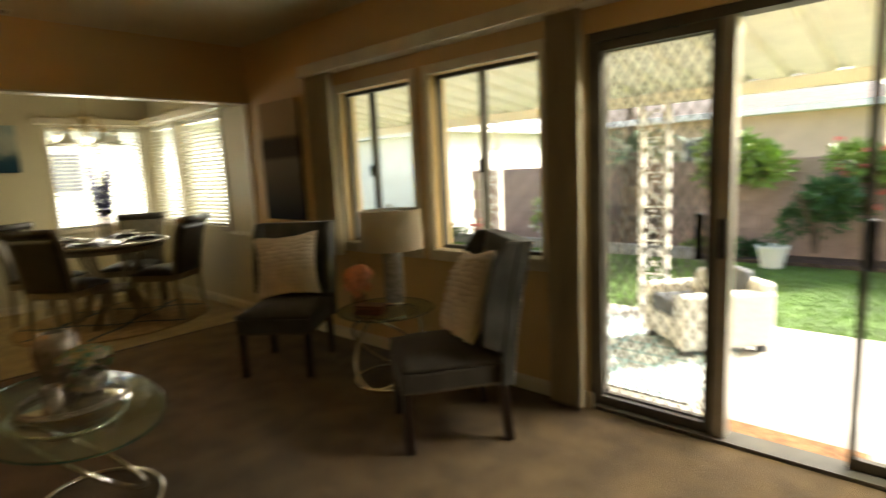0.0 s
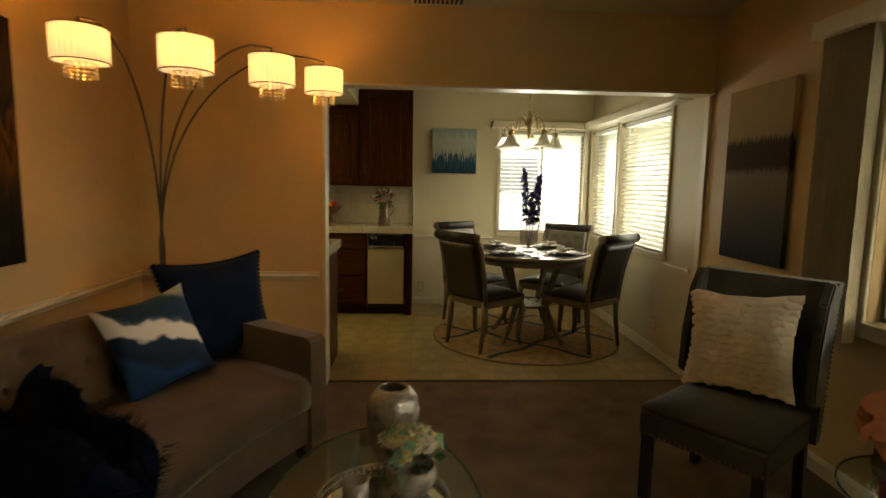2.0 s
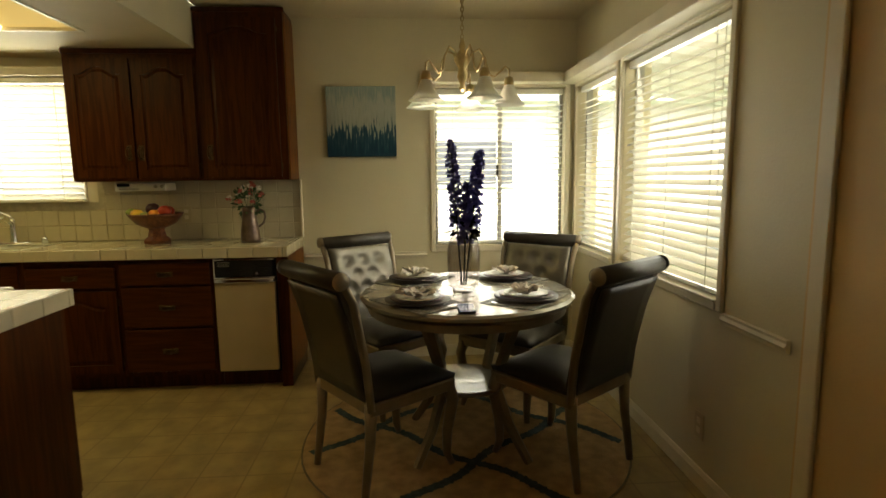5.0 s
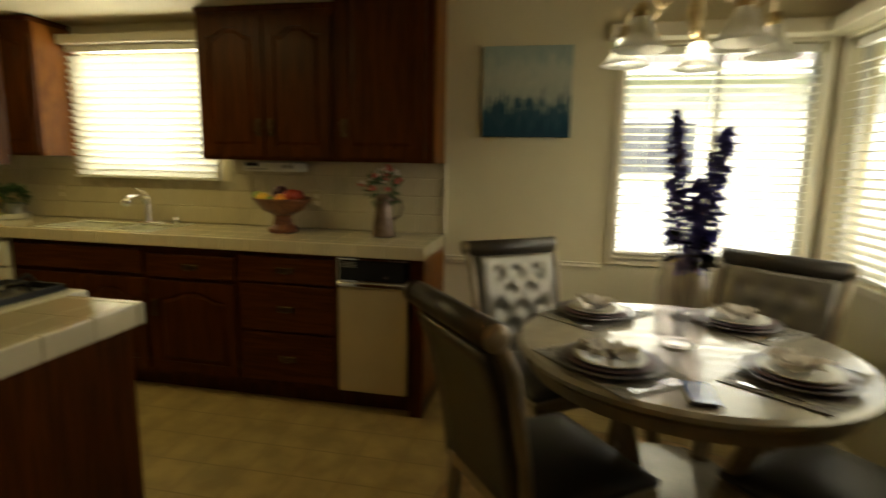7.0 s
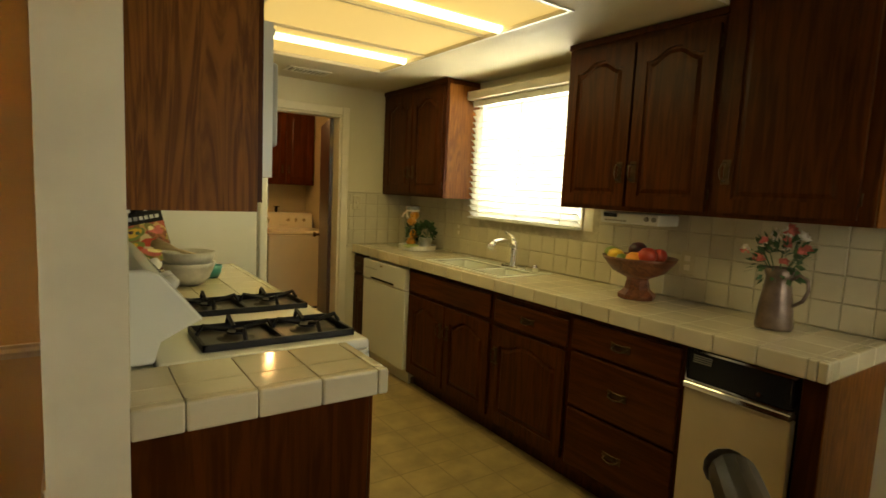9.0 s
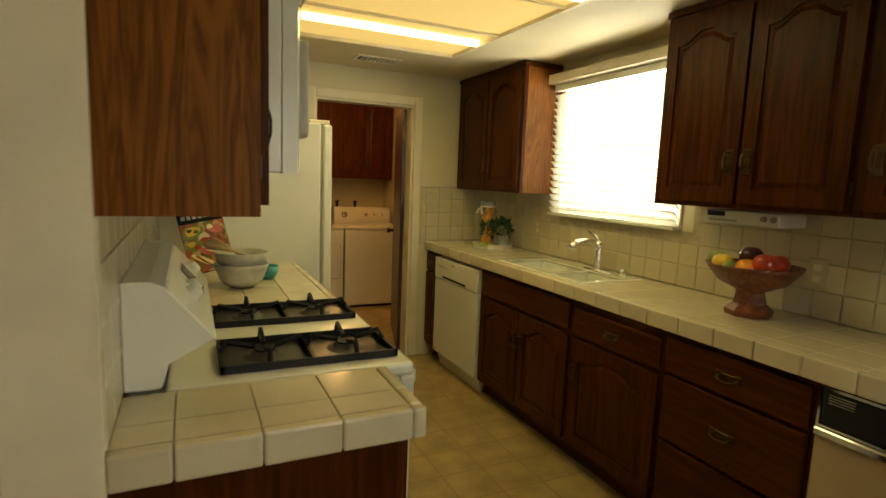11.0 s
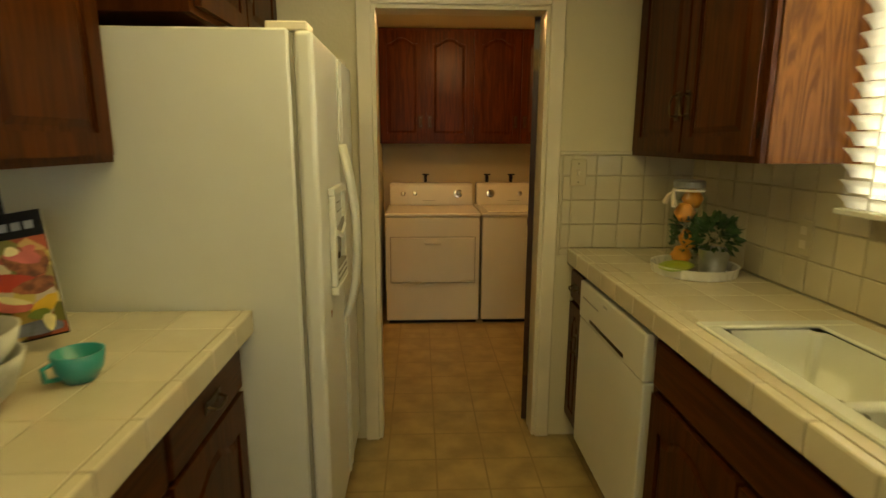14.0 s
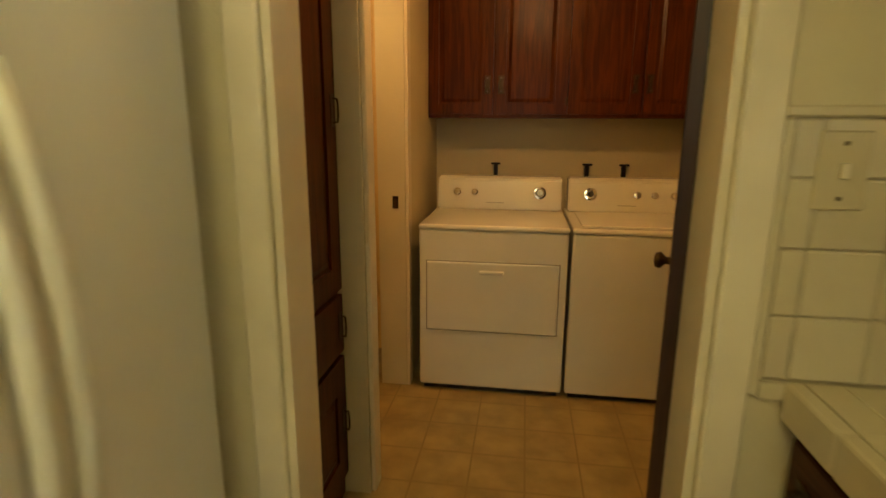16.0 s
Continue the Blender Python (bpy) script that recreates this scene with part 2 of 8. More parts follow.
def tube(bm, pts, r, seg=8, closed=False, rad=None):
    pts = [Vector(p) for p in pts]
    n = len(pts)
    rings = []
    side = None
    for i, p in enumerate(pts):
        d = (pts[(i + 1) % n] - pts[i - 1]) if closed else (pts[min(i + 1, n - 1)] - pts[max(i - 1, 0)])
        d.normalize()
        if side is None:
            side = d.orthogonal().normalized()
        side = (side - d * side.dot(d)).normalized()
        up = d.cross(side)
        rr = rad[i] if rad else r
        rings.append([bm.verts.new(p + (side * math.cos(a) + up * math.sin(a)) * rr) for a in (2 * math.pi * k / seg for k in range(seg))])
    for i in range(n if closed else n - 1):
        p, q = rings[i], rings[(i + 1) % n]
        for k in range(seg):
            bm.faces.new((p[k], p[(k + 1) % seg], q[(k + 1) % seg], q[k]))
    if not closed:
        bm.faces.new(rings[0][::-1])
        bm.faces.new(rings[-1])
    return bm


def prism(bm, outline, y0, y1, axis="y"):
    """A flat outline (u, z) pushed from y0 to y1 along an axis."""
    def put(u, z, t):
        return (u, t, z) if axis == "y" else ((t, u, z) if axis == "x" else (u, z, t))
    a = [bm.verts.new(put(u, z, y0)) for u, z in outline]
    b = [bm.verts.new(put(u, z, y1)) for u, z in outline]
    bm.faces.new(a)
    bm.faces.new(b[::-1])
    n = len(a)
    for i in range(n):
        bm.faces.new((a[i], b[i], b[(i + 1) % n], a[(i + 1) % n]))
    return bm


def xform(bm, m):
    bmesh.ops.transform(bm, matrix=m, verts=bm.verts)
    return bm


def structure(name, bm, material, label="", smooth=False):
    return part(name, bm, material, None, label or name.replace("_", " "), smooth, kind="structure")


# ---- the shell ----
N, S, W, D, K, CE = 3.5, -0.25, -3.40, -1.905, -5.88, -3.515
HL, HD, HK = 2.48, 2.44, 2.17
E_ = 3.6
# floors
structure("floor_carpet", B(W - 0.06, S - 0.1, -0.05, E_ + 0.1, N + 0.02, 0.0), M_CARPET, "worn tan wall-to-wall carpet in the living room")
structure("floor_vinyl", B(K - 0.1, -4.6, -0.052, W - 0.062, N + 0.02, -0.002), M_VINYL, "cream and tan square-patterned sheet vinyl floor of kitchen")
structure("floor_edge_strip", B(W - 0.075, 0.94, -0.002, W - 0.05, N, 0.004), M_BRASS, "narrow worn metal strip between carpet and vinyl")
# west wall of the living room with the wide opening
structure("wall_west_solid", B(CE, S - 0.1, 0, W, 0.93, HL), M_LIVING, "beige painted wall behind the floor lamp")
structure("wall_west_header", B(CE, 0.93, 1.995, W, N, HL), M_LIVING, "beige header above the wide opening to the dining corner")
structure("wall_south", B(W, S - 0.12, 0, E_, S, HL), M_LIVING, "beige painted wall behind the curved sofa")
structure("wall_east", B(E_, S - 0.12, 0, E_ + 0.12, N + 0.15, HL), M_LIVING, "plain beige wall behind the walk's start")
structure("ceiling_living", B(CE + 0.05, S - 0.12, HL, E_ + 0.12, N + 0.15, HL + 0.12), M_CEIL, "textured cream ceiling")
structure("ceiling_dining", B(K - 0.1, 0.935, HD, CE + 0.05, N + 0.15, HD + 0.16), M_CEIL, "cream ceiling of the dining corner")
structure("kitchen_soffit", B(K, 0.90, HK, CE, 0.93, HD), M_WALL, "cream drop soffit where the kitchen ceiling steps down")


def wall_with_holes(name, axis, c0, c1, u0, u1, z1, holes, material, label):
    """A wall along an axis with openings (u0, u1, z0, z1) through it."""
    bm = bmesh.new()
    us = sorted({u0, u1, *[h[0] for h in holes], *[h[1] for h in holes]})
    zs = sorted({0, z1, *[h[2] for h in holes], *[h[3] for h in holes]})
    for a, b in zip(us, us[1:]):
        for p, q in zip(zs, zs[1:]):
            if any(h[0] <= a and b <= h[1] and h[2] <= p and q <= h[3] for h in holes):
                continue
            if axis == "x":
                box(bm, a, c0, p, b, c1, q)
            else:
                box(bm, c0, a, p, c1, b, q)
    bmesh.ops.remove_doubles(bm, verts=bm.verts, dist=1e-5)
    inner = [f for f in bm.faces if len([g for g in f.verts]) == 4 and sum(1 for g in f.verts[0].link_faces if g is not f and {v for v in g.verts} == {v for v in f.verts})]
    bmesh.ops.delete(bm, geom=inner, context="FACES")
    return structure(name, bm, material, label)


DX0, DX1 = -0.03, 1.86
wall_with_holes("wall_north_living", "x", N, N + 0.15, W - 0.115, E_, HL, [(-2.04, -1.285, 0.79, 1.91), (-1.11, -0.30, 0.79, 1.91), (DX0, DX1, 0.0, 1.95)], M_LIVING, "beige wall with two windows and the patio door")
wall_with_holes("wall_north_dining", "x", N, N + 0.15, K - 0.1, W - 0.115, HD + 0.1, [(-5.83, -5.09, 0.83, 1.97), (-4.99, -3.97, 0.83, 1.97)], M_WALL, "cream wall with the wide corner window")
wall_with_holes("wall_west_kitchen", "y", K - 0.12, K, -4.6, N + 0.15, HD + 0.1, [(-0.93, 0.02, 1.22, 2.0), (2.47, 3.42, 0.83, 1.97)], M_WALL, "cream outer wall with sink window and corner window")
wall_with_holes("wall_kitchen_door", "x", D - 0.115, D, K, CE + 0.12, HK + 0.2, [(-5.21, -4.468, 0, 1.94)], M_WALL, "cream wall with the laundry doorway")
structure("wall_kitchen_east", B(CE + 0.002, -4.6, 0, CE + 0.113, S - 0.1, HK + 0.3), M_WALL, "cream wall behind the cooker and refrigerator")
structure("wall_laundry_south", B(K, -4.62, 0, CE, -4.5, HK + 0.3), M_WALL, "cream wall behind washer and dryer")
structure("ceiling_laundry", B(K, -4.6, 2.302, CE, D - 0.117, 2.42), M_CEIL, "plain cream ceiling of the laundry")
# kitchen ceiling with a light recess
bm = bmesh.new()
LX0, LX1, LY0, LY1 = -5.20, -4.13, -1.24, 0.49
for q in ((K, D - 0.05, LX0, 0.90), (LX1, D - 0.05, CE, 0.90), (LX0, D - 0.05, LX1, LY0), (LX0, LY1, LX1, 0.90)):
    box(bm, q[0], q[1], HK, q[2], q[3], HK + 0.1)
structure("ceiling_kitchen", bm, M_CEIL, "cream drop ceiling with a sunken light panel")
lt = thing("ceiling_light_panel", (LX0 + LX1) / 2, (LY0 + LY1) / 2, HK, 0, "large sunken fluorescent ceiling light with three yellowed panels, lit", "ceiling light")
cx, cy = (LX0 + LX1) / 2, (LY0 + LY1) / 2
bm = bmesh.new()
for q in ((LX0, LY0, LX0 + 0.02, LY1), (LX1 - 0.02, LY0, LX1, LY1), (LX0 + 0.02, LY0, LX1 - 0.02, LY0 + 0.02), (LX0 + 0.02, LY1 - 0.02, LX1 - 0.02, LY1)):
    box(bm, q[0] - cx, q[1] - cy, -0.006, q[2] - cx, q[3] - cy, 0.09)
part("frame", bm, M_TRIM, lt)
for k in range(3):
    y0 = LY0 + 0.02 + k * (LY1 - LY0 - 0.04) / 3
    y1 = y0 + (LY1 - LY0 - 0.04) / 3
    part("diffuser_panel", B(LX0 + 0.022 - cx, y0 + 0.008 - cy, 0.012, LX1 - 0.022 - cx, y1 - 0.008 - cy, 0.018), M_DIFF, lt)
    part("divider", B(LX0 + 0.022 - cx, y1 - 0.008 - cy, 0.0, LX1 - 0.022 - cx, y1 + 0.008 - cy, 0.02), M_TRIM, lt) if k < 2 else None
for y in (0.06, -0.84):
    part("tube", tube(bmesh.new(), [(LX0 + 0.05 - cx, y - cy, 0.008), (LX1 - 0.05 - cx, y - cy, 0.008)], 0.028, 8), M_TUBE, lt)
part("backing", B(LX0 - cx, LY0 - cy, 0.09, LX1 - cx, LY1 - cy, 0.1), M_TRIM, lt)
# laundry walls
structure("wall_laundry_stub", B(-4.385, -2.80, 0, -4.20, -2.70, HK + 0.12), M_WALL, "cream wall stub beside the tall pantry door")
structure("wall_laundry_corner", B(-4.335, -4.5, 0, -4.20, -3.56, HK + 0.12), M_WALL, "cream wall beside the dryer")
structure("wall_side_header", B(-4.335, -3.56, 1.95, -4.20, -2.80, HK + 0.12), M_WALL, "cream header above the side doorway")
structure("wall_above_pantry", B(-4.29, -2.699, 1.965, -4.20, D - 0.117, HK + 0.12), M_WALL, "cream wall above the pantry door")
structure("trim_side_door", box(box(B(-4.352, -3.63, 0, -4.336, -3.56, 2.01, bev=0.003), -4.402, -2.79, 0, -4.386, -2.715, 2.01, bev=0.003), -4.352, -3.56, 1.95, -4.336, -2.80, 2.01), M_TRIM, "cream casing of the side doorway")
part("strike_plate", B(-4.300, -3.5595, 0.93, -4.272, -3.557, 0.99, bev=0.0005), M_BRASS, None, "aged brass strike plate on the side doorway", category="strike plate")


def casing(name, x0, x1, z1, y, w=0.062, t=0.018, label="cream painted door casing"):
    bm = B(x0 - w, y, 0, x0, y + t, z1 + w, bev=0.004)
    box(bm, x1, y, 0, x1 + w, y + t, z1 + w, bev=0.004)
    box(bm, x0, y, z1, x1, y + t, z1 + w, bev=0.004)
    return structure(name, bm, M_TRIM, label)


casing("trim_laundry_doorway", -5.21, -4.468, 1.94, D)
structure("trim_laundry_jamb", box(box(B(-5.21, D - 0.12, 0, -5.195, D - 0.001, 1.94), -4.483, D - 0.12, 0, -4.468, D - 0.001, 1.94), -5.195, D - 0.12, 1.925, -4.483, D - 0.001, 1.94), M_TRIM, "cream jamb lining of the laundry doorway")


def rail(name, x0, y0, x1, y1, z=0.775, h=0.045, label="cream painted chair rail"):
    """A moulded rail along a wall."""
    L = math.hypot(x1 - x0, y1 - y0)
    prof = [(0, -h / 2), (0.012, -h / 2), (0.016, -h / 4), (0.024, 0), (0.016, h / 4), (0.02, h / 2), (0, h / 2)]
    bm = prism(bmesh.new(), [(u, v) for u, v in prof], 0, L, "x")
    xform(bm, Matrix.Translation((x0, y0, z)) @ Matrix.Rotation(math.atan2(y1 - y0, x1 - x0), 4, "Z"))
    return structure(name, bm, M_TRIM, label)


def baseboard(name, x0, y0, x1, y1, h=0.085, label="cream painted baseboard"):
    L = math.hypot(x1 - x0, y1 - y0)
    bm = prism(bmesh.new(), [(0, 0), (0.014, 0), (0.014, h * 0.75), (0.006, h), (0, h)], 0, L, "x")
    xform(bm, Matrix.Translation((x0, y0, 0)) @ Matrix.Rotation(math.atan2(y1 - y0, x1 - x0), 4, "Z"))
    return structure(name, bm, M_TRIM, label)


# the rail's body lies on the left of its way, so walls are walked with the room on the left
rail("trim_rail_west_living", W, 0.90, W, S, 0.75, 0.05)
rail("trim_rail_south_living", W, S, E_, S, 0.75, 0.05)
rail("trim_rail_west_dining", K, 2.40, K, 1.52)
rail("trim_rail_north_dining", -3.56, N, -3.93, N)
baseboard("baseboard_west_living", W, 0.92, W, S)
baseboard("baseboard_south_living", W, S, E_, S)
baseboard("baseboard_north_dining", -3.56, N, K, N)
baseboard("baseboard_west_dining", K, N, K, 1.52)
baseboard("baseboard_north_living", 0.0, N, W, N)
structure("trim_opening_jamb", box(B(CE - 0.012, 0.931, 0, W + 0.012, 0.945, 1.983), CE - 0.012, 0.931, 1.983, W + 0.012, N - 0.002, 1.995), M_TRIM, "cream lining of the wide opening")
structure("trim_opening_right", B(CE + 0.03, N - 0.02, 0.0, W - 0.02, N - 0.002, 1.98, bev=0.004), M_TRIM, "narrow cream strip at the end of the opening")


# ---- windows ----
def window(name, x0, x1, z0, z1, y, axis, sashes, frame_m, label, casing_w=0.06, sill=True, inward=-1):
    """A window in a wall along an axis; y is the inner face, inward the sign of the way into the room."""
    t = thing(name, 0, 0, 0, 0, label, "window", kind="structure")
    def bx(bm, u0, v0, w0, u1, v1, w1, bev=0.0):
        a, b = sorted((y + inward * v0, y + inward * v1))
        if axis == "x":
            box(bm, u0, a, w0, u1, b, w1, bev=bev)
        else:
            box(bm, a, u0, w0, b, u1, w1, bev=bev)
        return bm
    c = casing_w
    if c:
        bm = bmesh.new()
        bx(bm, x0 - c, 0, z0 - c, x0, 0.018, z1 + c, 0.004)
        bx(bm, x1, 0, z0 - c, x1 + c, 0.018, z1 + c, 0.004)
        bx(bm, x0, 0, z1, x1, 0.018, z1 + c, 0.004)
        bx(bm, x0, 0, z0 - c, x1, 0.022, z0, 0.004)
        part("window_casing", bm, M_TRIM, t)
    if sill:
        part("window_sill", bx(bmesh.new(), x0, -0.09, z0 - 0.001, x1, 0.03, z0 + 0.012, 0.003), M_TRIM, t)
    bm = bmesh.new()
    f = 0.022
    bx(bm, x0 + 0.001, -0.10, z0 + 0.013, x0 + f, -0.06, z1)
    bx(bm, x1 - f, -0.10, z0 + 0.013, x1 - 0.001, -0.06, z1)
    bx(bm, x0 + f, -0.10, z0 + 0.013, x1 - f, -0.06, z0 + 0.013 + f)
    bx(bm, x0 + f, -0.10, z1 - f, x1 - f, -0.06, z1 - 0.001)
    part("window_frame", bm, frame_m, t)
    for m_ in sashes:
        part("meeting_stile", bx(bmesh.new(), m_ - 0.016, -0.099, z0 + 0.014 + f, m_ + 0.016, -0.055, z1 - f), frame_m, t)
        part("latch", bx(bmesh.new(), m_ - 0.03, -0.055, (z0 + z1) / 2 - 0.06, m_ - 0.012, -0.04, (z0 + z1) / 2 + 0.02), M_BLACK, t)
    us = [x0 + f, *[s for s in sashes], x1 - f]
    for a, b in zip(us, us[1:]):
        p = part("pane", bx(bmesh.new(), a, -0.082, z0 + 0.014 + f, b, -0.078, z1 - f), M_GLASS, t)
        p.visible_shadow = False
    return t


window("window_1", -2.04, -1.285, 0.79, 1.91, N, "x", [-1.75], M_ALU, "aluminium slider window onto the covered patio")
window("window_2", -1.11, -0.30, 0.79, 1.91, N, "x", [-0.74], M_ALU, "aluminium slider window onto the covered patio")
window("window_3", -5.83, -5.09, 0.83, 1.97, N, "x", [], M_ALUL, "corner window behind white blinds", 0.03)
window("window_4", -4.99, -3.97, 0.83, 1.97, N, "x", [], M_ALUL, "wide window behind white blinds", 0.035)
window("window_5", 2.47, 3.42, 0.83, 1.97, K, "y", [2.95], M_ALUL, "corner window behind white blinds", 0.035, inward=1)
window("window_6", -0.93, 0.02, 1.22, 2.0, K, "y", [], M_ALUL, "window above the kitchen sink behind blinds", 0.018, inward=1)


def blind(u0, u1, z0, z1, pos, axis, tilt, label, gap=0.042):
    """Wide-slat blind hung at a wall position; every slat a part."""
    rz = 0 if axis == "x" else 90
    loc = ((u0 + u1) / 2, pos) if axis == "x" else (pos, (u0 + u1) / 2)
    t = thing("window_blind", loc[0], loc[1], z0, rz, label, "window blind", "white slatted blinds")
    h = (u1 - u0) / 2
    part("head_rail", B(-h, -0.02, z1 - z0 - 0.04, h, 0.02, z1 - z0, bev=0.003), M_WHITE, t)
    part("bottom_rail", B(-h, -0.024, 0.0, h, 0.024, 0.016, bev=0.003), M_WHITE, t)
    n = int((z1 - z0 - 0.07) / gap)
    first = None
    for k in range(n):
        z = 0.035 + k * gap
        if first is None:
            bm = bmesh.new()
            prof = [(-0.024, 0.0), (0, 0.003), (0.024, 0.0), (0.024, -0.002), (0, 0.001), (-0.024, -0.002)]
            prism(bm, prof, -h, h, "x")
            xform(bm, Matrix.Rotation(radians(tilt), 4, "X"))
            first = part("slat", bm, M_SLAT, t)
            first.location = (0, 0, z)
        else:
            same_mesh("slat", first, t, (0, 0, z))
    for u in (-h + 0.12, 0.0, h - 0.12):
        part("cord", B(u - 0.002, -0.027, 0.0, u + 0.002, -0.025, z1 - z0 - 0.04), M_WHITE, t)
    part("pull_cord", tube(bmesh.new(), [(h - 0.05, -0.032, z1 - z0 - 0.04), (h - 0.05, -0.034, (z1 - z0) * 0.35)], 0.002, 5), M_WHITE, t)
    return t


blind(-5.82, -5.10, 0.85, 1.965, N + 0.035, "x", 12, "white wide-slat blind in the corner window, half open")
blind(-4.98, -3.98, 0.85, 1.965, N + 0.035, "x", 30, "white wide-slat blind in the wide dining window, half open")
blind(2.48, 3.41, 0.85, 1.965, K - 0.035, "y", -10, "white wide-slat blind in the west corner window, half open")
blind(-0.985, 0.045, 1.20, 2.03, K + 0.052, "y", -48, "white wide-slat blind above the sink, almost shut")


def valance(name, dims, label):
    bm = B(*dims, bev=0.006, seg=2)
    return part(name, bm, M_TRIM, None, label, category="valance")


valance("window_valance", (K + 0.002, 2.37, 1.99, K + 0.12, N - 0.125, 2.06), "cream wooden valance box above the west corner window")
valance("window_valance", (K + 0.002, N - 0.12, 1.99, -3.66, N - 0.002, 2.06), "cream wooden valance box above the wide dining window")
valance("window_valance", (K + 0.002, -0.996, 2.032, K + 0.12, 0.085, 2.09), "cream wooden valance box above the sink window")
valance("window_valance", (-2.37, N - 0.13, 2.06, 2.1, N - 0.002, 2.14), "long beige valance above patio window and door")

# ---- patio door ----
pd = thing("patio_door", (DX0 + DX1) / 2, N, 0, 0, "bronze aluminium sliding patio door standing open with a lattice screen", "sliding door")
o = (DX0 + DX1) / 2
bm = bmesh.new()
box(bm, DX0 - o, 0.02, 0.0, DX0 + 0.035 - o, 0.12, 1.95)
box(bm, DX1 - 0.035 - o, 0.02, 0.0, DX1 - o, 0.12, 1.95)
box(bm, DX0 + 0.035 - o, 0.02, 1.905, DX1 - 0.035 - o, 0.12, 1.95)
box(bm, DX0 + 0.035 - o, -0.01, -0.004, DX1 - 0.035 - o, 0.12, 0.018)
part("frame", bm, M_ALU, pd)


def leaf(name, x0, x1, y, stile, m_glass, label=""):
    bm = bmesh.new()
    box(bm, x0 - o, y, 0.02, x0 + stile - o, y + 0.03, 1.90)
    box(bm, x1 - stile - o, y, 0.02, x1 - o, y + 0.03, 1.90)
    box(bm, x0 + stile - o, y, 0.02, x1 - stile - o, y + 0.03, 0.065)
    box(bm, x0 + stile - o, y, 1.86, x1 - stile - o, y + 0.03, 1.90)
    p = part(name, bm, M_ALU, pd, label)
    if m_glass:
        g = part("pane", B(x0 + stile - o, y + 0.012, 0.065, x1 - stile - o, y + 0.017, 1.86), m_glass, p)
        g.visible_shadow = False
    return p


leaf("door_leaf", DX0 + 0.036, 0.575, 0.03, 0.03, M_GLASS)
sc = leaf("screen_leaf", DX0 + 0.036, 0.585, 0.085, 0.028, None, "dark lattice security screen")
part("handle", B(0.50 - o, 0.0, 0.86, 0.535 - o, 0.028, 1.07, bev=0.006), M_BLACK, pd)
part("handle", B(0.60 - o, 0.0, 0.87, 0.625 - o, 0.028, 1.05, bev=0.006), M_BLACK, pd)
part("mullion", B(0.585 - o, 0.02, 0.019, 0.645 - o, 0.10, 1.904, bev=0.003), M_ALUL, pd)
leaf("fixed_leaf", 1.10, DX1 - 0.036, 0.06, 0.03, M_GLASS)
part("handle", B(1.115 - o, 0.015, 0.86, 1.15 - o, 0.058, 1.06, bev=0.006), M_BLACK, pd)
bm = bmesh.new()
xa, xb, za, zb, st = DX0 + 0.07, 0.555, 0.07, 1.855, 0.062
k = -40
for s_ in (1, -1):
    for i in range(-40, 60):
        c = xa + i * st
        # line x = c + s*(z-za)*0.62, clipped to the leaf
        pts = []
        zlo, zhi = za, zb
        f1 = (xa - c) / (0.62 * s_) + za
        f2 = (xb - c) / (0.62 * s_) + za
        lo, hi = max(zlo, min(f1, f2)), min(zhi, max(f1, f2))
        if hi - lo > 0.02:
            p0 = Vector((c + s_ * 0.62 * (lo - za) - o, 0.10 + 0.002 * s_, lo))
            p1 = Vector((c + s_ * 0.62 * (hi - za) - o, 0.10 + 0.002 * s_, hi))
            tube(bm, [p0, p1], 0.0045, 4)
part("lattice", bm, M_ALU, sc)


def drape(u0, u1, z0, z1, y, label):
    t = thing("vertical_drape", (u0 + u1) / 2, y, z0, 0, label, "curtain", "beige window drapes")
    n = max(3, int((u1 - u0) / 0.035))
    for k in range(n):
        a = u0 + (u1 - u0) * k / n - (u0 + u1) / 2
        bm = bmesh.new()
        tube_pts = [(a, -0.035), (a + 0.012, 0.03), (a + 0.02, 0.035), (a + 0.03, -0.03)]
        th = 0.003
        outline = tube_pts + [(p[0] + th, p[1] - th) for p in tube_pts[::-1]]
        prism(bm, outline, 0, z1 - z0, "z")
        part("vane", bm, M_DRAPE, t)
    return t


M_DRAPE = mat("drape_fabric", (0.50, 0.43, 0.28), 0.8, var=0.15, scale=12, bump=0.3, bscale=200, stretch=(1, 1, 0.2))
drape(-2.33, -2.05, 0.70, 2.06, N - 0.06, "gathered beige vertical vanes beside the window")
drape(-0.21, -0.02, 0.015, 2.06, N - 0.06, "gathered beige floor-length vanes between window and patio door")


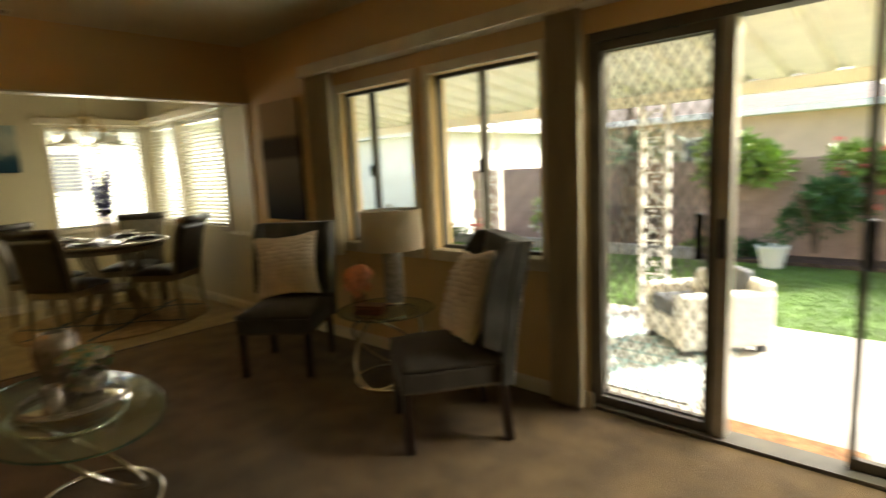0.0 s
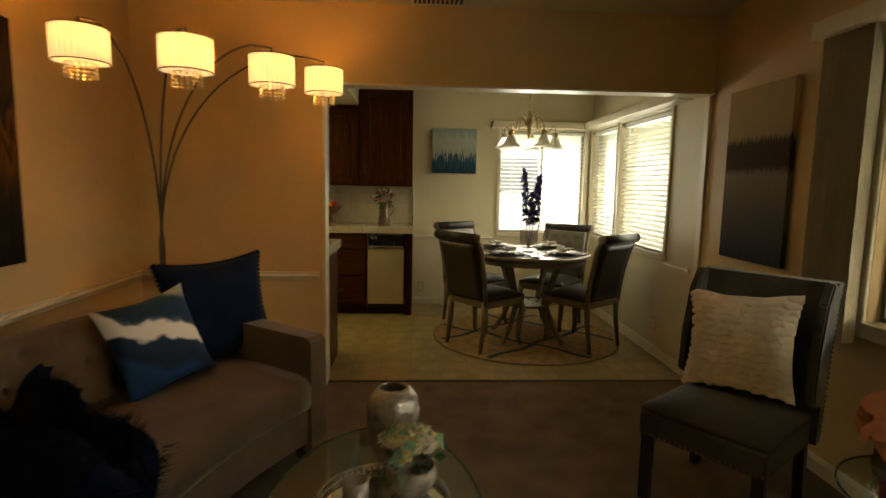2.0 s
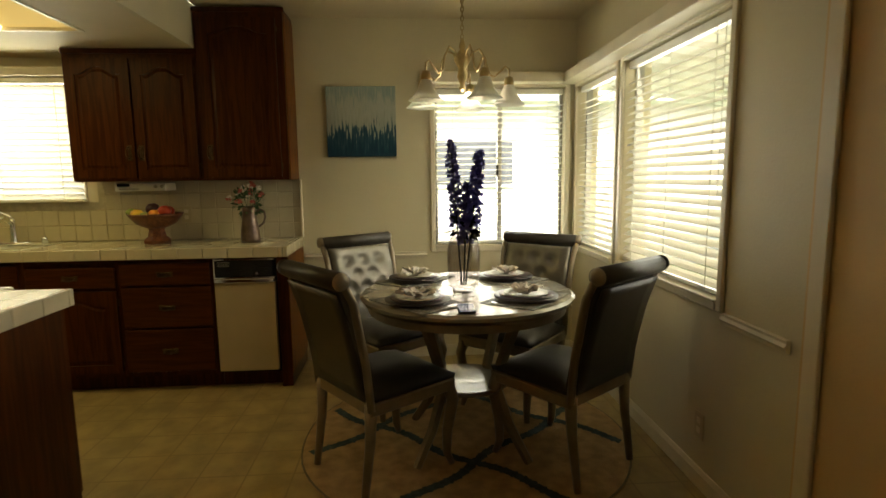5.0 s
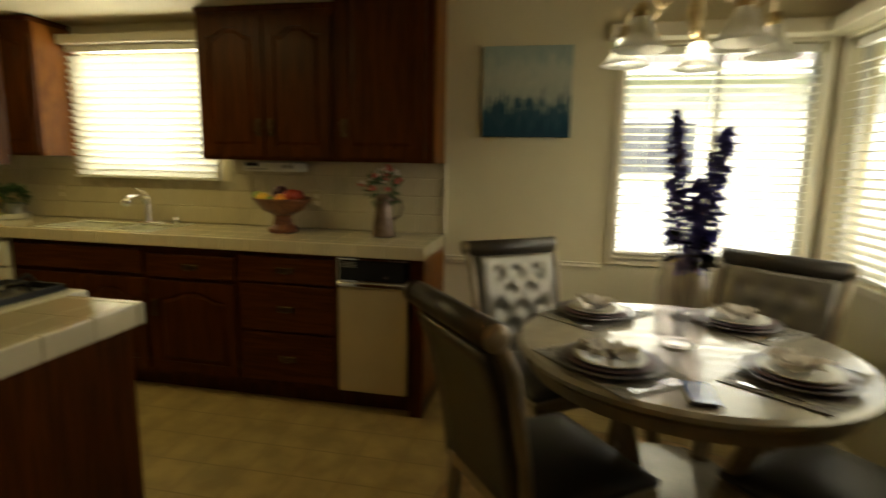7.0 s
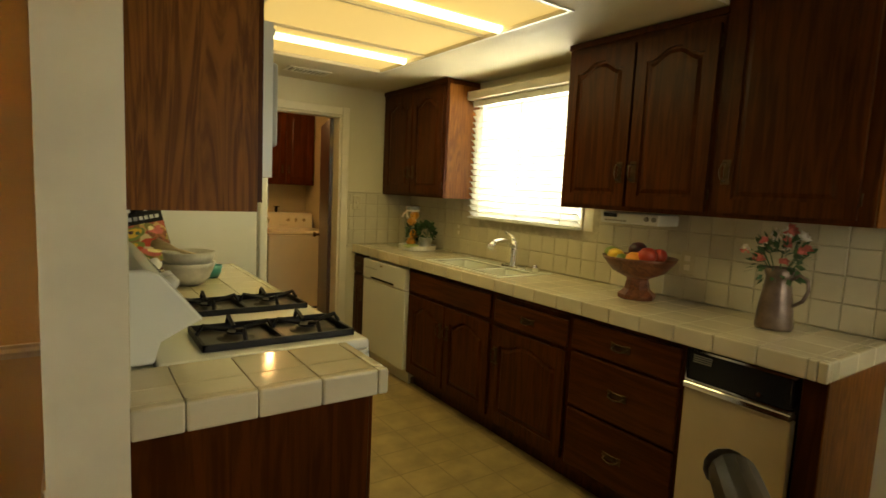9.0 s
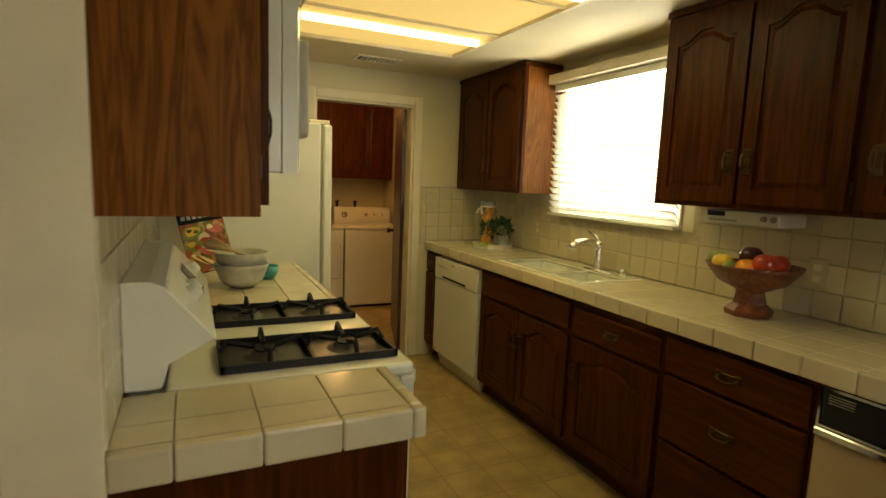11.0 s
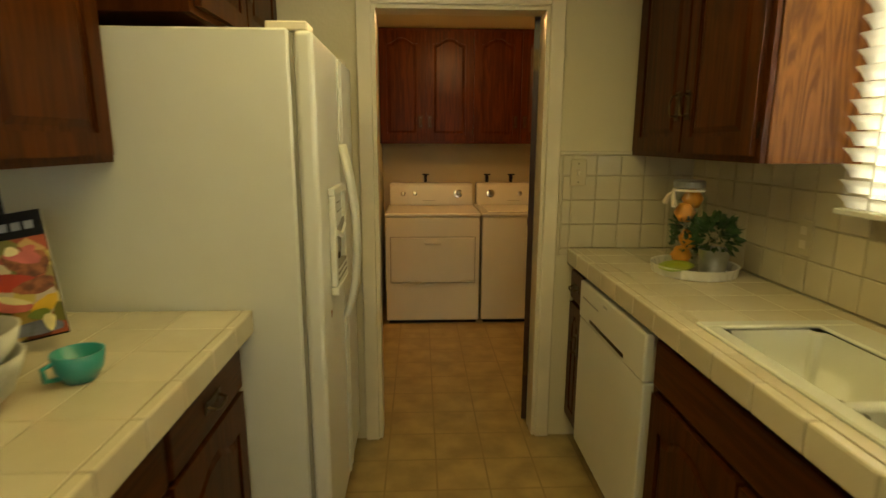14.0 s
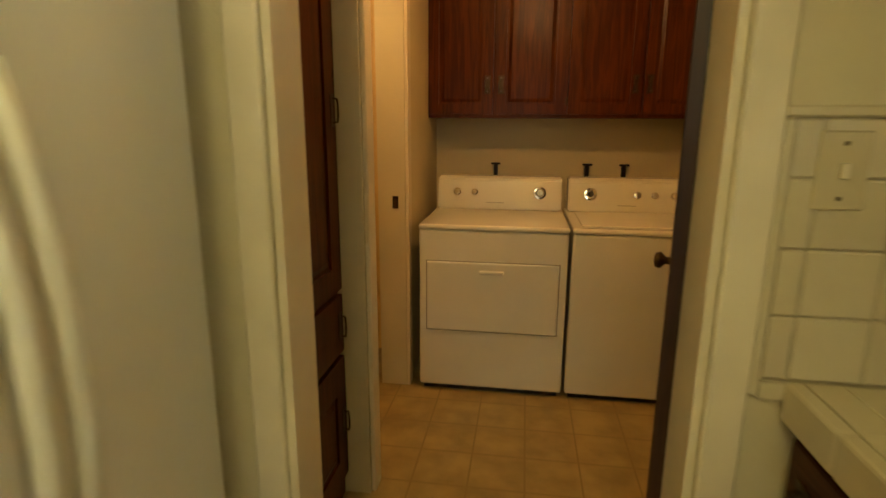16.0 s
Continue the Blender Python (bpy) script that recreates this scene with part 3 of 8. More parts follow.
# ---- cabinets ----
M_CABR = wood("laundry_cabinet_wood", (0.058, 0.0115, 0.0010), (0.11, 0.0260, 0.0022), 0.32, coat=0.0, spec=0.18)
def door_bm(w, h, arch=0.045, th=0.018, inset=0.055):
    """A raised-panel door with a cathedral top: x 0..w, z 0..h, its face towards -y at y = 0."""
    bm = bmesh.new()
    n = 10
    def outline(m, a):
        pts = [(m, m), (w - m, m)]
        for k in range(n + 1):
            u = k / n
            x = w - m - (w - 2 * m) * u
            s = min(1, max(0, (abs(u - 0.5) * 2 - 0.15) / 0.65))
            lift = 0.5 + 0.5 * math.cos(math.pi * s)
            pts.append((x, h - m - a * (1 - lift)))
        return pts
    def ring(pts, y):
        return [bm.verts.new((x, y, z)) for x, z in pts]
    m = min(inset, w * 0.28)
    inner = outline(m, arch)
    outer = [(0, 0), (w, 0)] + [(w - w * k / n, h) for k in range(n + 1)]
    r0, r1 = ring(outer, 0.0), ring(inner, 0.0)
    back = ring(outer, th)
    r2 = ring(inner, 0.008)
    p = min(0.03, w * 0.1)
    r3 = ring([(min(max(x, m + 0.012), w - m - 0.012), min(max(z, m + 0.012), 1e9) - (0.012 if i > 1 else 0)) for i, (x, z) in enumerate(inner)], 0.008)
    r4 = ring([(min(max(x, m + p), w - m - p), min(max(z, m + p), 1e9) - (p if i > 1 else 0)) for i, (x, z) in enumerate(inner)], 0.001)
    for a, b in ((r0, r1), (r1, r2), (r2, r3), (r3, r4), (back, r0)):
        for i in range(len(a)):
            bm.faces.new((a[i], a[(i + 1) % len(a)], b[(i + 1) % len(b)], b[i]))
    bm.faces.new(r4)
    bm.faces.new(back)
    return bm


def place(bm, x, y, z):
    return xform(bm, Matrix.Translation((x, y, z)))


def pull(parent, x, y, z, vertical=False):
    """An antique bail handle with a back plate."""
    bm = bmesh.new()
    box(bm, -0.045, -0.003, -0.012, 0.045, 0, 0.012, bev=0.002)
    for s in (-0.038, 0.038):
        box(bm, s - 0.011, -0.005, -0.017, s + 0.011, -0.003, 0.017, bev=0.001)
    pts = [(-0.036, -0.005, 0), (-0.034, -0.022, -0.006), (-0.015, -0.026, -0.012), (0.015, -0.026, -0.012), (0.034, -0.022, -0.006), (0.036, -0.005, 0)]
    tube(bm, pts, 0.0035, 6)
    if vertical:
        xform(bm, Matrix.Rotation(radians(90), 4, "Y"))
    place(bm, x, y, z)
    return part("handle", bm, M_BRASS, parent, "aged brass handle")


def hinge(parent, x, y, z):
    return part("hinge", B(x - 0.006, y - 0.004, z - 0.022, x + 0.006, y, z + 0.022, bev=0.001), M_BRASS, parent, "aged brass hinge")


def cabinet(name, x, y, rz, w, d, z0, z1, fronts, label, category="kitchen cabinet", material=None, kick=0.0, group="", crown=0.0, front=None):
    """Fronts: (kind, x0, x1, z0, z1, handle) in the cabinet's own plane; kinds door, drawer, plain."""
    t = thing(name, x, y, z0, rz, label, category, group)
    h = z1 - z0
    bm = bmesh.new()
    if "under the sink" in label:
        for q in ((0, 0.019, 0.018, d), (w - 0.018, 0.019, w, d), (0.0185, d - 0.012, w - 0.0185, d)):
            box(bm, q[0], q[1], kick, q[2], q[3], h)
        box(bm, 0.0185, 0.019, kick, w - 0.0185, d - 0.0125, kick + 0.018)
    else:
        box(bm, 0, 0.019, kick, w, d, h, bev=0.002)
    if kick:
        box(bm, 0.0, 0.07, 0, w, d, kick - 0.001)
    if crown:
        box(bm, -0.008, -0.008, h - crown, w + 0.008, 0.019, h, bev=0.004)
    part("body", bm, material or M_CAB, t)
    # face frame
    bm = bmesh.new()
    holes = [(a, b, c, e) for _, a, b, c, e, _ in fronts]
    box(bm, 0, 0.001, kick, w, 0.0185, h - crown)
    part("face_frame", bm, material or M_CAB, t)
    for kind, a, b, c, e, hd in fronts:
        if kind == "door":
            dd = part("door", place(door_bm(b - a, e - c), a, -0.018, c), front or M_CAB, t)
            side = b - 0.03 if "r" in hd else a + 0.03
            hz = c + 0.16 if "u" in hd else e - 0.16
            pull(dd, side, -0.018, hz, True)
            hs = a - 0.002 if "r" in hd else b + 0.002
            hinge(dd, hs, -0.001, c + 0.07)
            hinge(dd, hs, -0.001, e - 0.07)
        elif kind == "drawer":
            dd = part("drawer", B(a, -0.018, c, b, 0.0, e, bev=0.006, seg=2), M_CABY, t)
            pull(dd, (a + b) / 2, -0.018, (c + e) / 2)
        else:
            part("false_front", B(a, -0.018, c, b, 0.0, e, bev=0.006, seg=2), M_CABY, t)
    return t


FX, CX, ZC = -5.365, -5.33, 0.92
b0 = D + 0.002
def run(y0, y1, fronts, label, name="base_cabinet"):
    return cabinet(name, FX, y0, 90, y1 - y0, FX - K - 0.004, 0.0, 0.862, fronts, label, kick=0.10, group="base cabinets under the long counter")
w_ = 0.35
run(-1.903, -1.697, [("drawer", 0.015, 0.19, 0.70, 0.83, ""), ("door", 0.015, 0.19, 0.13, 0.68, "r")], "narrow dark-stained wooden base cabinet beside the dishwasher")
run(-1.032, -0.102, [("plain", 0.03, 0.905, 0.69, 0.83, ""), ("door", 0.03, 0.46, 0.13, 0.665, "r"), ("door", 0.475, 0.905, 0.13, 0.665, "l")], "dark-stained wooden two-door base cabinet under the sink")
run(-0.100, 0.460, [("drawer", 0.015, 0.545, 0.68, 0.81, ""), ("door", 0.015, 0.545, 0.13, 0.66, "l")], "dark-stained wooden base cabinet with one drawer over a door")
run(0.462, 1.036, [("drawer", 0.015, 0.56, 0.69, 0.83, ""), ("drawer", 0.015, 0.56, 0.42, 0.675, ""), ("drawer", 0.015, 0.56, 0.13, 0.405, "")], "dark-stained wooden base cabinet with three drawers")
part("cutting_board", B(FX + 0.002, 0.0, 0.838, FX + 0.024, 0.44, 0.853, bev=0.002), M_CABY, None, "thin pull-out wooden cutting board under the counter edge", category="cutting board")
# end panel beside the compactor
cab = thing("cabinet_end_panel", FX, 1.430, 0, 90, "dark-stained wooden end panel closing the long counter", "kitchen cabinet")
part("panel", box(B(0, 0.0, 0.0, 0.069, FX - K - 0.004, 0.862, bev=0.002), -0.39, 0.07, 0.0, -0.0005, 0.09, 0.09), M_CAB, cab)
part("side_skin", B(0.0692, 0.0, 0.09, 0.0732, FX - K - 0.004, 0.862), M_CABL, cab, "oak-grained side skin")

# trash compactor
tcx = thing("trash_compactor", FX, 1.042, 0, 90, "almond and black trash compactor built in at the counter's end", "trash compactor")
part("body", B(0, 0.02, 0.10, 0.38, 0.5, 0.86), M_BLACK, tcx)
part("drawer_front", B(0.004, -0.022, 0.12, 0.376, 0.019, 0.695, bev=0.006, seg=2), M_TAN, tcx, "almond front")
part("handle_strip", B(0.004, -0.034, 0.697, 0.376, 0.019, 0.722, bev=0.004), M_CHROME, tcx, "chrome grip strip")
part("control_panel", B(0.012, -0.018, 0.732, 0.368, 0.019, 0.838, bev=0.003), M_BLACK, tcx)
part("trim_frame", box(box(B(0.004, -0.022, 0.839, 0.376, 0.0, 0.847), 0.004, -0.022, 0.723, 0.376, 0.0, 0.731), 0.004, -0.022, 0.731, 0.011, 0, 0.839), M_CHROME, tcx)
part("key_knob", lathe(bmesh.new(), [(0, 0.008), (0.008, 0.008), (0.010, 0)], 12), M_CHROME, tcx).matrix_basis = Matrix.Translation((0.27, -0.018, 0.755)) @ Matrix.Rotation(radians(90), 4, "X")
for k in range(4):
    part("vent_slot", B(0.03, -0.0205, 0.80 + k * 0.008, 0.10, -0.0182, 0.803 + k * 0.008), M_ALUL, tcx)

# dishwasher
dw = thing("dishwasher", FX, -1.694, 0, 90, "white built-in dishwasher with a bar grip", "dishwasher")
part("body", B(0.003, 0.02, 0.05, 0.658, 0.5, 0.858), M_APPL, dw)
part("door", B(0.004, -0.03, 0.11, 0.656, 0.019, 0.675, bev=0.006, seg=2), M_APPL, dw)
part("control_panel", B(0.004, -0.034, 0.678, 0.656, 0.019, 0.832, bev=0.008, seg=2), M_APPL, dw)
part("grip_slot", B(0.15, -0.0365, 0.692, 0.50, -0.0342, 0.705), M_BLACK, dw)
part("toe_panel", B(0.01, 0.03, 0.0, 0.650, 0.05, 0.10), M_APPL, dw)
for k in range(7):
    part("button", B(0.05 + k * 0.028, -0.0362, 0.765, 0.068 + k * 0.028, -0.0342, 0.772), M_ALUL, dw)
part("latch_badge", B(0.29, -0.0365, 0.80, 0.33, -0.0342, 0.808), M_CHROME, dw)

# ---- worktops ----
def worktop(name, x0, x1, y0, y1, label, holes=()):
    """Core slab; the tiles are laid on it later."""
    t = thing(name, (x0 + x1) / 2, (y0 + y1) / 2, 0.863, 0, label, "countertop")
    ox, oy = (x0 + x1) / 2, (y0 + y1) / 2
    bm = bmesh.new()
    if holes:
        a, b, c, d = holes
        for q in ((x0, y0, x1, c), (x0, d, x1, y1), (x0, c, a, d), (b, c, x1, d)):
            box(bm, q[0] - ox, q[1] - oy, 0, q[2] - ox, q[3] - oy, 0.048)
    else:
        box(bm, x0 - ox, y0 - oy, 0, x1 - ox, y1 - oy, 0.048)
    part("core", bm, M_GROUT, t)
    return t


SX0, SX1, SY0, SY1 = -5.80, -5.405, -0.87, -0.13
top_long = worktop("worktop_long", K + 0.002, CX - 0.026, D + 0.002, 1.478, "long cream ceramic-tiled countertop with bullnose edge", (SX0, SX1, SY0, SY1))
top_near = worktop("worktop_peninsula", -4.086, CE - 0.002, 0.672, 0.916, "short cream tiled countertop end beside the cooker")
top_far = worktop("worktop_fridge_side", -4.16, CE - 0.002, -1.035, -0.085, "cream tiled countertop strip between cooker and refrigerator")

# sink
sk = thing("sink", (SX0 + SX1) / 2, (SY0 + SY1) / 2, 0.915, 0, "cream porcelain double-bowl kitchen sink", "sink")
hx, hy = (SX1 - SX0) / 2, (SY1 - SY0) / 2
bm = bmesh.new()
bowls = [(-hx + 0.10, hx - 0.03, -hy + 0.03, 0.06), (-hx + 0.10, hx - 0.03, 0.09, hy - 0.03)]
box(bm, -hx - 0.012, -hy - 0.012, 0, hx + 0.012, -hy + 0.03, 0.012, bev=0.004)
box(bm, -hx - 0.012, hy - 0.03, 0, hx + 0.012, hy + 0.012, 0.012, bev=0.004)
box(bm, -hx - 0.012, -hy + 0.03, 0, -hx + 0.10, hy - 0.03, 0.012, bev=0.004)
box(bm, hx - 0.03, -hy + 0.03, 0, hx + 0.012, hy - 0.03, 0.012, bev=0.004)
box(bm, -hx + 0.10, 0.06, -0.01, hx - 0.03, 0.09, 0.008, bev=0.004)
part("rim", bm, M_SINK, sk)
for (a, b, c, d), dep in zip(bowls, (0.17, 0.14)):
    bm = bmesh.new()
    r = 0.035
    t0 = [bm.verts.new(p) for p in ((a, c, 0), (b, c, 0), (b, d, 0), (a, d, 0))]
    t1 = [bm.verts.new(p) for p in ((a + r / 2, c + r / 2, -dep), (b - r / 2, c + r / 2, -dep), (b - r / 2, d - r / 2, -dep), (a + r / 2, d - r / 2, -dep))]
    for i in range(4):
        bm.faces.new((t0[i], t0[(i + 1) % 4], t1[(i + 1) % 4], t1[i]))
    bm.faces.new(t1)
    es = [e for e in bm.edges if any(v in t1 for v in e.verts)]
    bmesh.ops.bevel(bm, geom=es, offset=0.025, segments=3, affect="EDGES")
    bl = part("bowl", bm, M_SINK, sk, smooth=True)
    part("drain", lathe(bmesh.new(), [(0, 0.002), (0.03, 0.002), (0.038, 0.0)], 16, ((a + b) / 2, (c + d) / 2, -dep + 0.001)), M_CHROME, bl)
fc = thing("faucet", -5.745, -0.395, 0.9275, 0, "chrome single-lever pull-out kitchen faucet", "faucet")
part("base_plate", lathe(bmesh.new(), [(0, 0.008), (0.024, 0.008), (0.028, 0)], 20, sy=4.4), M_CHROME, fc, smooth=True)
part("body", lathe(bmesh.new(), [(0.024, 0.008), (0.021, 0.05), (0.02, 0.13), (0.022, 0.16), (0.0, 0.175)], 16), M_CHROME, fc, smooth=True)
part("spout", tube(bmesh.new(), [(0.0, 0, 0.12), (0.06, 0.01, 0.165), (0.13, 0.025, 0.175), (0.19, 0.035, 0.165), (0.235, 0.045, 0.135)], 0.015, 12, rad=[0.016, 0.015, 0.015, 0.019, 0.022]), M_CHROME, fc, smooth=True)
part("lever", tube(bmesh.new(), [(0, 0, 0.165), (-0.005, -0.03, 0.19), (0.01, -0.08, 0.215)], 0.008, 8, rad=[0.014, 0.009, 0.007]), M_CHROME, fc, smooth=True)
sd = thing("soap_dispenser", -5.75, -0.20, 0.9275, 0, "small chrome dispenser cap behind the sink", "soap dispenser")
part("body", lathe(bmesh.new(), [(0, 0.0), (0.018, 0.0), (0.018, 0.035), (0.015, 0.04), (0, 0.04)], 14), M_CHROME, sd, smooth=True)

# ---- upper cabinets, west ----
UX = -5.59
def upper(y0, y1, z0, z1, fronts, label, crown=0.0):
    return cabinet("wall_cabinet", UX, y0, 90, y1 - y0, UX - K - 0.003, z0, z1, fronts, label, "wall cabinet", crown=crown, group="dark wall cabinets of the kitchen")
upper(0.12, 0.934, 1.335, 2.165, [("door", 0.02, 0.405, 0.02, 0.77, "ru"), ("door", 0.42, 0.80, 0.02, 0.77, "lu")], "dark-stained two-door wall cabinet beside the sink window", 0.03)
upper(0.936, 1.492, 1.335, 2.42, [("door", 0.035, 0.51, 0.02, 1.02, "lu")], "tall dark-stained wall cabinet reaching the dining ceiling", 0.03)
upper(-1.90, -1.00, 1.335, 2.165, [("door", 0.06, 0.465, 0.02, 0.77, "ru"), ("door", 0.48, 0.88, 0.02, 0.77, "lu")], "dark-stained two-door wall cabinet in the far corner", 0.03)
for nm, yy, z1 in (("side_skin", 1.4925, 2.39), ("side_skin", -0.9995, 2.13)):
    o_ = thing("cabinet_side_skin", K + 0.003, yy, 1.335, 0, "oak-grained side of the wall cabinet", "cabinet panel")
    part("panel", B(0, 0, 0, UX - K - 0.022, 0.004, z1 - 1.335), M_CABL, o_)
part("trim_tile_end", B(K + 0.001, 1.499, ZC + 0.004, K + 0.028, 1.514, 1.334, bev=0.003), M_TRIM, None, "narrow cream trim strip at the end of the tiles", kind="structure")

# ---- east side ----
EX = -4.06
pen = thing("peninsula_end", CE - 0.004, 0.921, 0, 180, "dark-stained wooden end panel of the cooker counter", "kitchen cabinet")
part("panel", B(0.0, 0.0, 0.0, CE - 0.004 + 4.075, 0.242, 0.862, bev=0.002), M_CAB, pen)
part("corner_post", B(CE - 0.004 + 4.0752, 0.0, 0.09, CE - 0.004 + 4.083, 0.242, 0.862), M_CAB, pen)
UE = -3.782
def eupper(y1, y0, z0, z1, fronts, label, x=UE):
    return cabinet("wall_cabinet", x, y1, -90, y1 - y0, CE - x - 0.003, z0, z1, fronts, label, "wall cabinet", crown=0.02, group="dark wall cabinets of the kitchen")
eupper(0.908, 0.652, 1.325, 2.165, [("door", 0.02, 0.236, 0.02, 0.78, "ru")], "narrow dark wall cabinet with an oak end beside the microwave")
es_ = thing("cabinet_side_skin", CE - 0.004, 0.909, 1.325, 180, "oak-grained end panel of the wall cabinet", "cabinet panel")
part("panel", B(0, -0.005, 0, CE - 0.004 - UE - 0.0, 0.0, 0.84), M_CABL, es_)
eupper(0.648, -0.116, 1.79, 2.165, [("door", 0.02, 0.37, 0.02, 0.33, "ru"), ("door", 0.39, 0.74, 0.02, 0.33, "lu")], "low dark wall cabinet above the microwave")
eupper(-0.12, -1.040, 1.335, 2.165, [("door", 0.03, 0.45, 0.02, 0.78, "ru"), ("door", 0.465, 0.89, 0.02, 0.78, "lu")], "dark two-door wall cabinet between microwave and refrigerator", -3.85)
eupper(-1.045, -1.90, 1.715, 2.165, [("door", 0.03, 0.42, 0.02, 0.42, "ru"), ("door", 0.435, 0.82, 0.02, 0.42, "lu")], "low dark wall cabinet above the refrigerator", -4.08)
cabinet("base_cabinet", -4.135, -0.088, -90, 0.945, CE + 4.135 - 0.004, 0.0, 0.862, [("drawer", 0.02, 0.46, 0.70, 0.84, ""), ("drawer", 0.48, 0.925, 0.70, 0.84, ""), ("door", 0.02, 0.46, 0.13, 0.685, "r"), ("door", 0.48, 0.925, 0.13, 0.685, "l")], "dark-stained base cabinet between cooker and refrigerator", kick=0.1, group="base cabinets")

M_WELL = mat("burner_well_enamel", (0.025, 0.021, 0.016), 0.3, var=0.5, scale=9)
# gas range, front faces -x
rg = thing("gas_range", -4.19, 0.667, 0, -90, "white freestanding gas range with four burners and black grates", "gas range")
RD = CE + 4.19 - 0.012
RW = 0.752
part("body", B(0, 0.03, 0.0, RW, RD, 0.885, bev=0.004), M_WHITE, rg)
part("cooktop", B(-0.002, -0.01, 0.886, RW + 0.002, RD - 0.08, 0.922, bev=0.012, seg=3), M_WHITE, rg)
od = part("oven_door", B(0.015, -0.012, 0.18, RW - 0.015, 0.029, 0.80, bev=0.008, seg=2), M_WHITE, rg)
part("window", B(0.15, -0.015, 0.35, RW - 0.15, -0.0125, 0.62), M_BLACK, od)
part("handle", box(box(tube(bmesh.new(), [(0.07, -0.055, 0.755), (0.2, -0.062, 0.757), (RW - 0.2, -0.062, 0.757), (RW - 0.07, -0.055, 0.755)], 0.013, 8), 0.06, -0.06, 0.735, 0.09, -0.0125, 0.775, bev=0.004), RW - 0.09, -0.06, 0.735, RW - 0.06, -0.0125, 0.775, bev=0.004), M_WHITE, od)
part("drawer", B(0.015, -0.01, 0.03, RW - 0.015, 0.029, 0.17, bev=0.006), M_WHITE, rg)
part("front_panel", B(0.004, -0.014, 0.81, RW - 0.004, 0.029, 0.884, bev=0.008, seg=2), M_WHITE, rg)
for k in range(5):
    kb = lathe(bmesh.new(), [(0, 0.028), (0.015, 0.028), (0.021, 0.022), (0.022, 0.0)], 14)
    box(kb, -0.004, -0.018, 0.028, 0.004, 0.018, 0.036, bev=0.001)
    part("knob", kb, M_WHITE, rg).matrix_basis = Matrix.Translation((0.09 + k * 0.155, -0.0145, 0.848)) @ Matrix.Rotation(radians(90), 4, "X")
bg = prism(bmesh.new(), [(RD - 0.075, 0.925), (RD - 0.085, 0.985), (RD - 0.190, 1.03), (RD - 0.09, 1.15), (RD - 0.06, 1.165), (RD - 0.0, 1.165), (RD, 0.925)], 0, RW, "x")
bmesh.ops.bevel(bg, geom=list(bg.edges), offset=0.005, segments=1, affect="EDGES")
bgo = part("backguard", bg, M_WHITE, rg)
for k in (0.22, 0.30, RW - 0.16):
    kb = lathe(bmesh.new(), [(0, 0.024), (0.013, 0.024), (0.019, 0.016), (0.024, 0.0)], 14)
    part("dial", kb, M_WHITE, bgo).matrix_basis = Matrix.Translation((k, RD - 0.140, 1.090)) @ Matrix.Rotation(radians(50), 4, "X")
part("display", B(0.38, -0.045, 0, 0.50, 0.045, 0.003), M_BLACK, bgo).matrix_basis = Matrix.Translation((0, RD - 0.140, 1.090)) @ Matrix.Rotation(radians(50), 4, "X")
for k, (gx) in enumerate((0.06, 0.475)):
    gw, gd, gy = 0.225, 0.44, 0.022
    bm = bmesh.new()
    x0, x1, y0, y1 = gx, gx + gw, gy, gy + gd
    zz = 0.942
    for a, b in (((x0, y0), (x1, y0)), ((x1, y0), (x1, y1)), ((x1, y1), (x0, y1)), ((x0, y1), (x0, y0)), ((x0, (y0 + y1) / 2), (x1, (y0 + y1) / 2))):
        lo = (min(a[0], b[0]) - 0.004, min(a[1], b[1]) - 0.004)
        hi = (max(a[0], b[0]) + 0.004, max(a[1], b[1]) + 0.004)
        box(bm, lo[0], lo[1], 0.924, hi[0], hi[1], zz)
    for cyy in (y0 + gd * 0.25, y0 + gd * 0.75):
        cxx = (x0 + x1) / 2
        for ex, ey in ((x0, cyy), (x1, cyy), (cxx, cyy - gd * 0.25), (cxx, cyy + gd * 0.25)):
            tube(bm, [(ex, ey, zz), (ex * 0.85 + cxx * 0.15, ey * 0.85 + cyy * 0.15, zz + 0.026), (ex * 0.22 + cxx * 0.78, ey * 0.22 + cyy * 0.78, zz + 0.008)], 0.0072, 5)
    part("grate", bm, M_IRON, rg, "black cast-iron grate")
    part("burner_well", B(x0 - 0.004, y0 - 0.004, 0.9205, x1 + 0.004, y1 + 0.004, 0.9232, bev=0.001), M_WELL, rg, "dark burner well")
    for cyy in (y0 + gd * 0.25, y0 + gd * 0.75):
        bn = part("burner", lathe(bmesh.new(), [(0.055, 0.9222), (0.052, 0.926), (0.035, 0.926), (0.034, 0.936), (0.0, 0.938)], 20, ((x0 + x1) / 2, cyy, 0)), M_ALU, rg, smooth=True)
        part("burner_cap", lathe(bmesh.new(), [(0.028, 0.939), (0.026, 0.944), (0, 0.945)], 16, ((x0 + x1) / 2, cyy, 0)), M_IRON, bn)

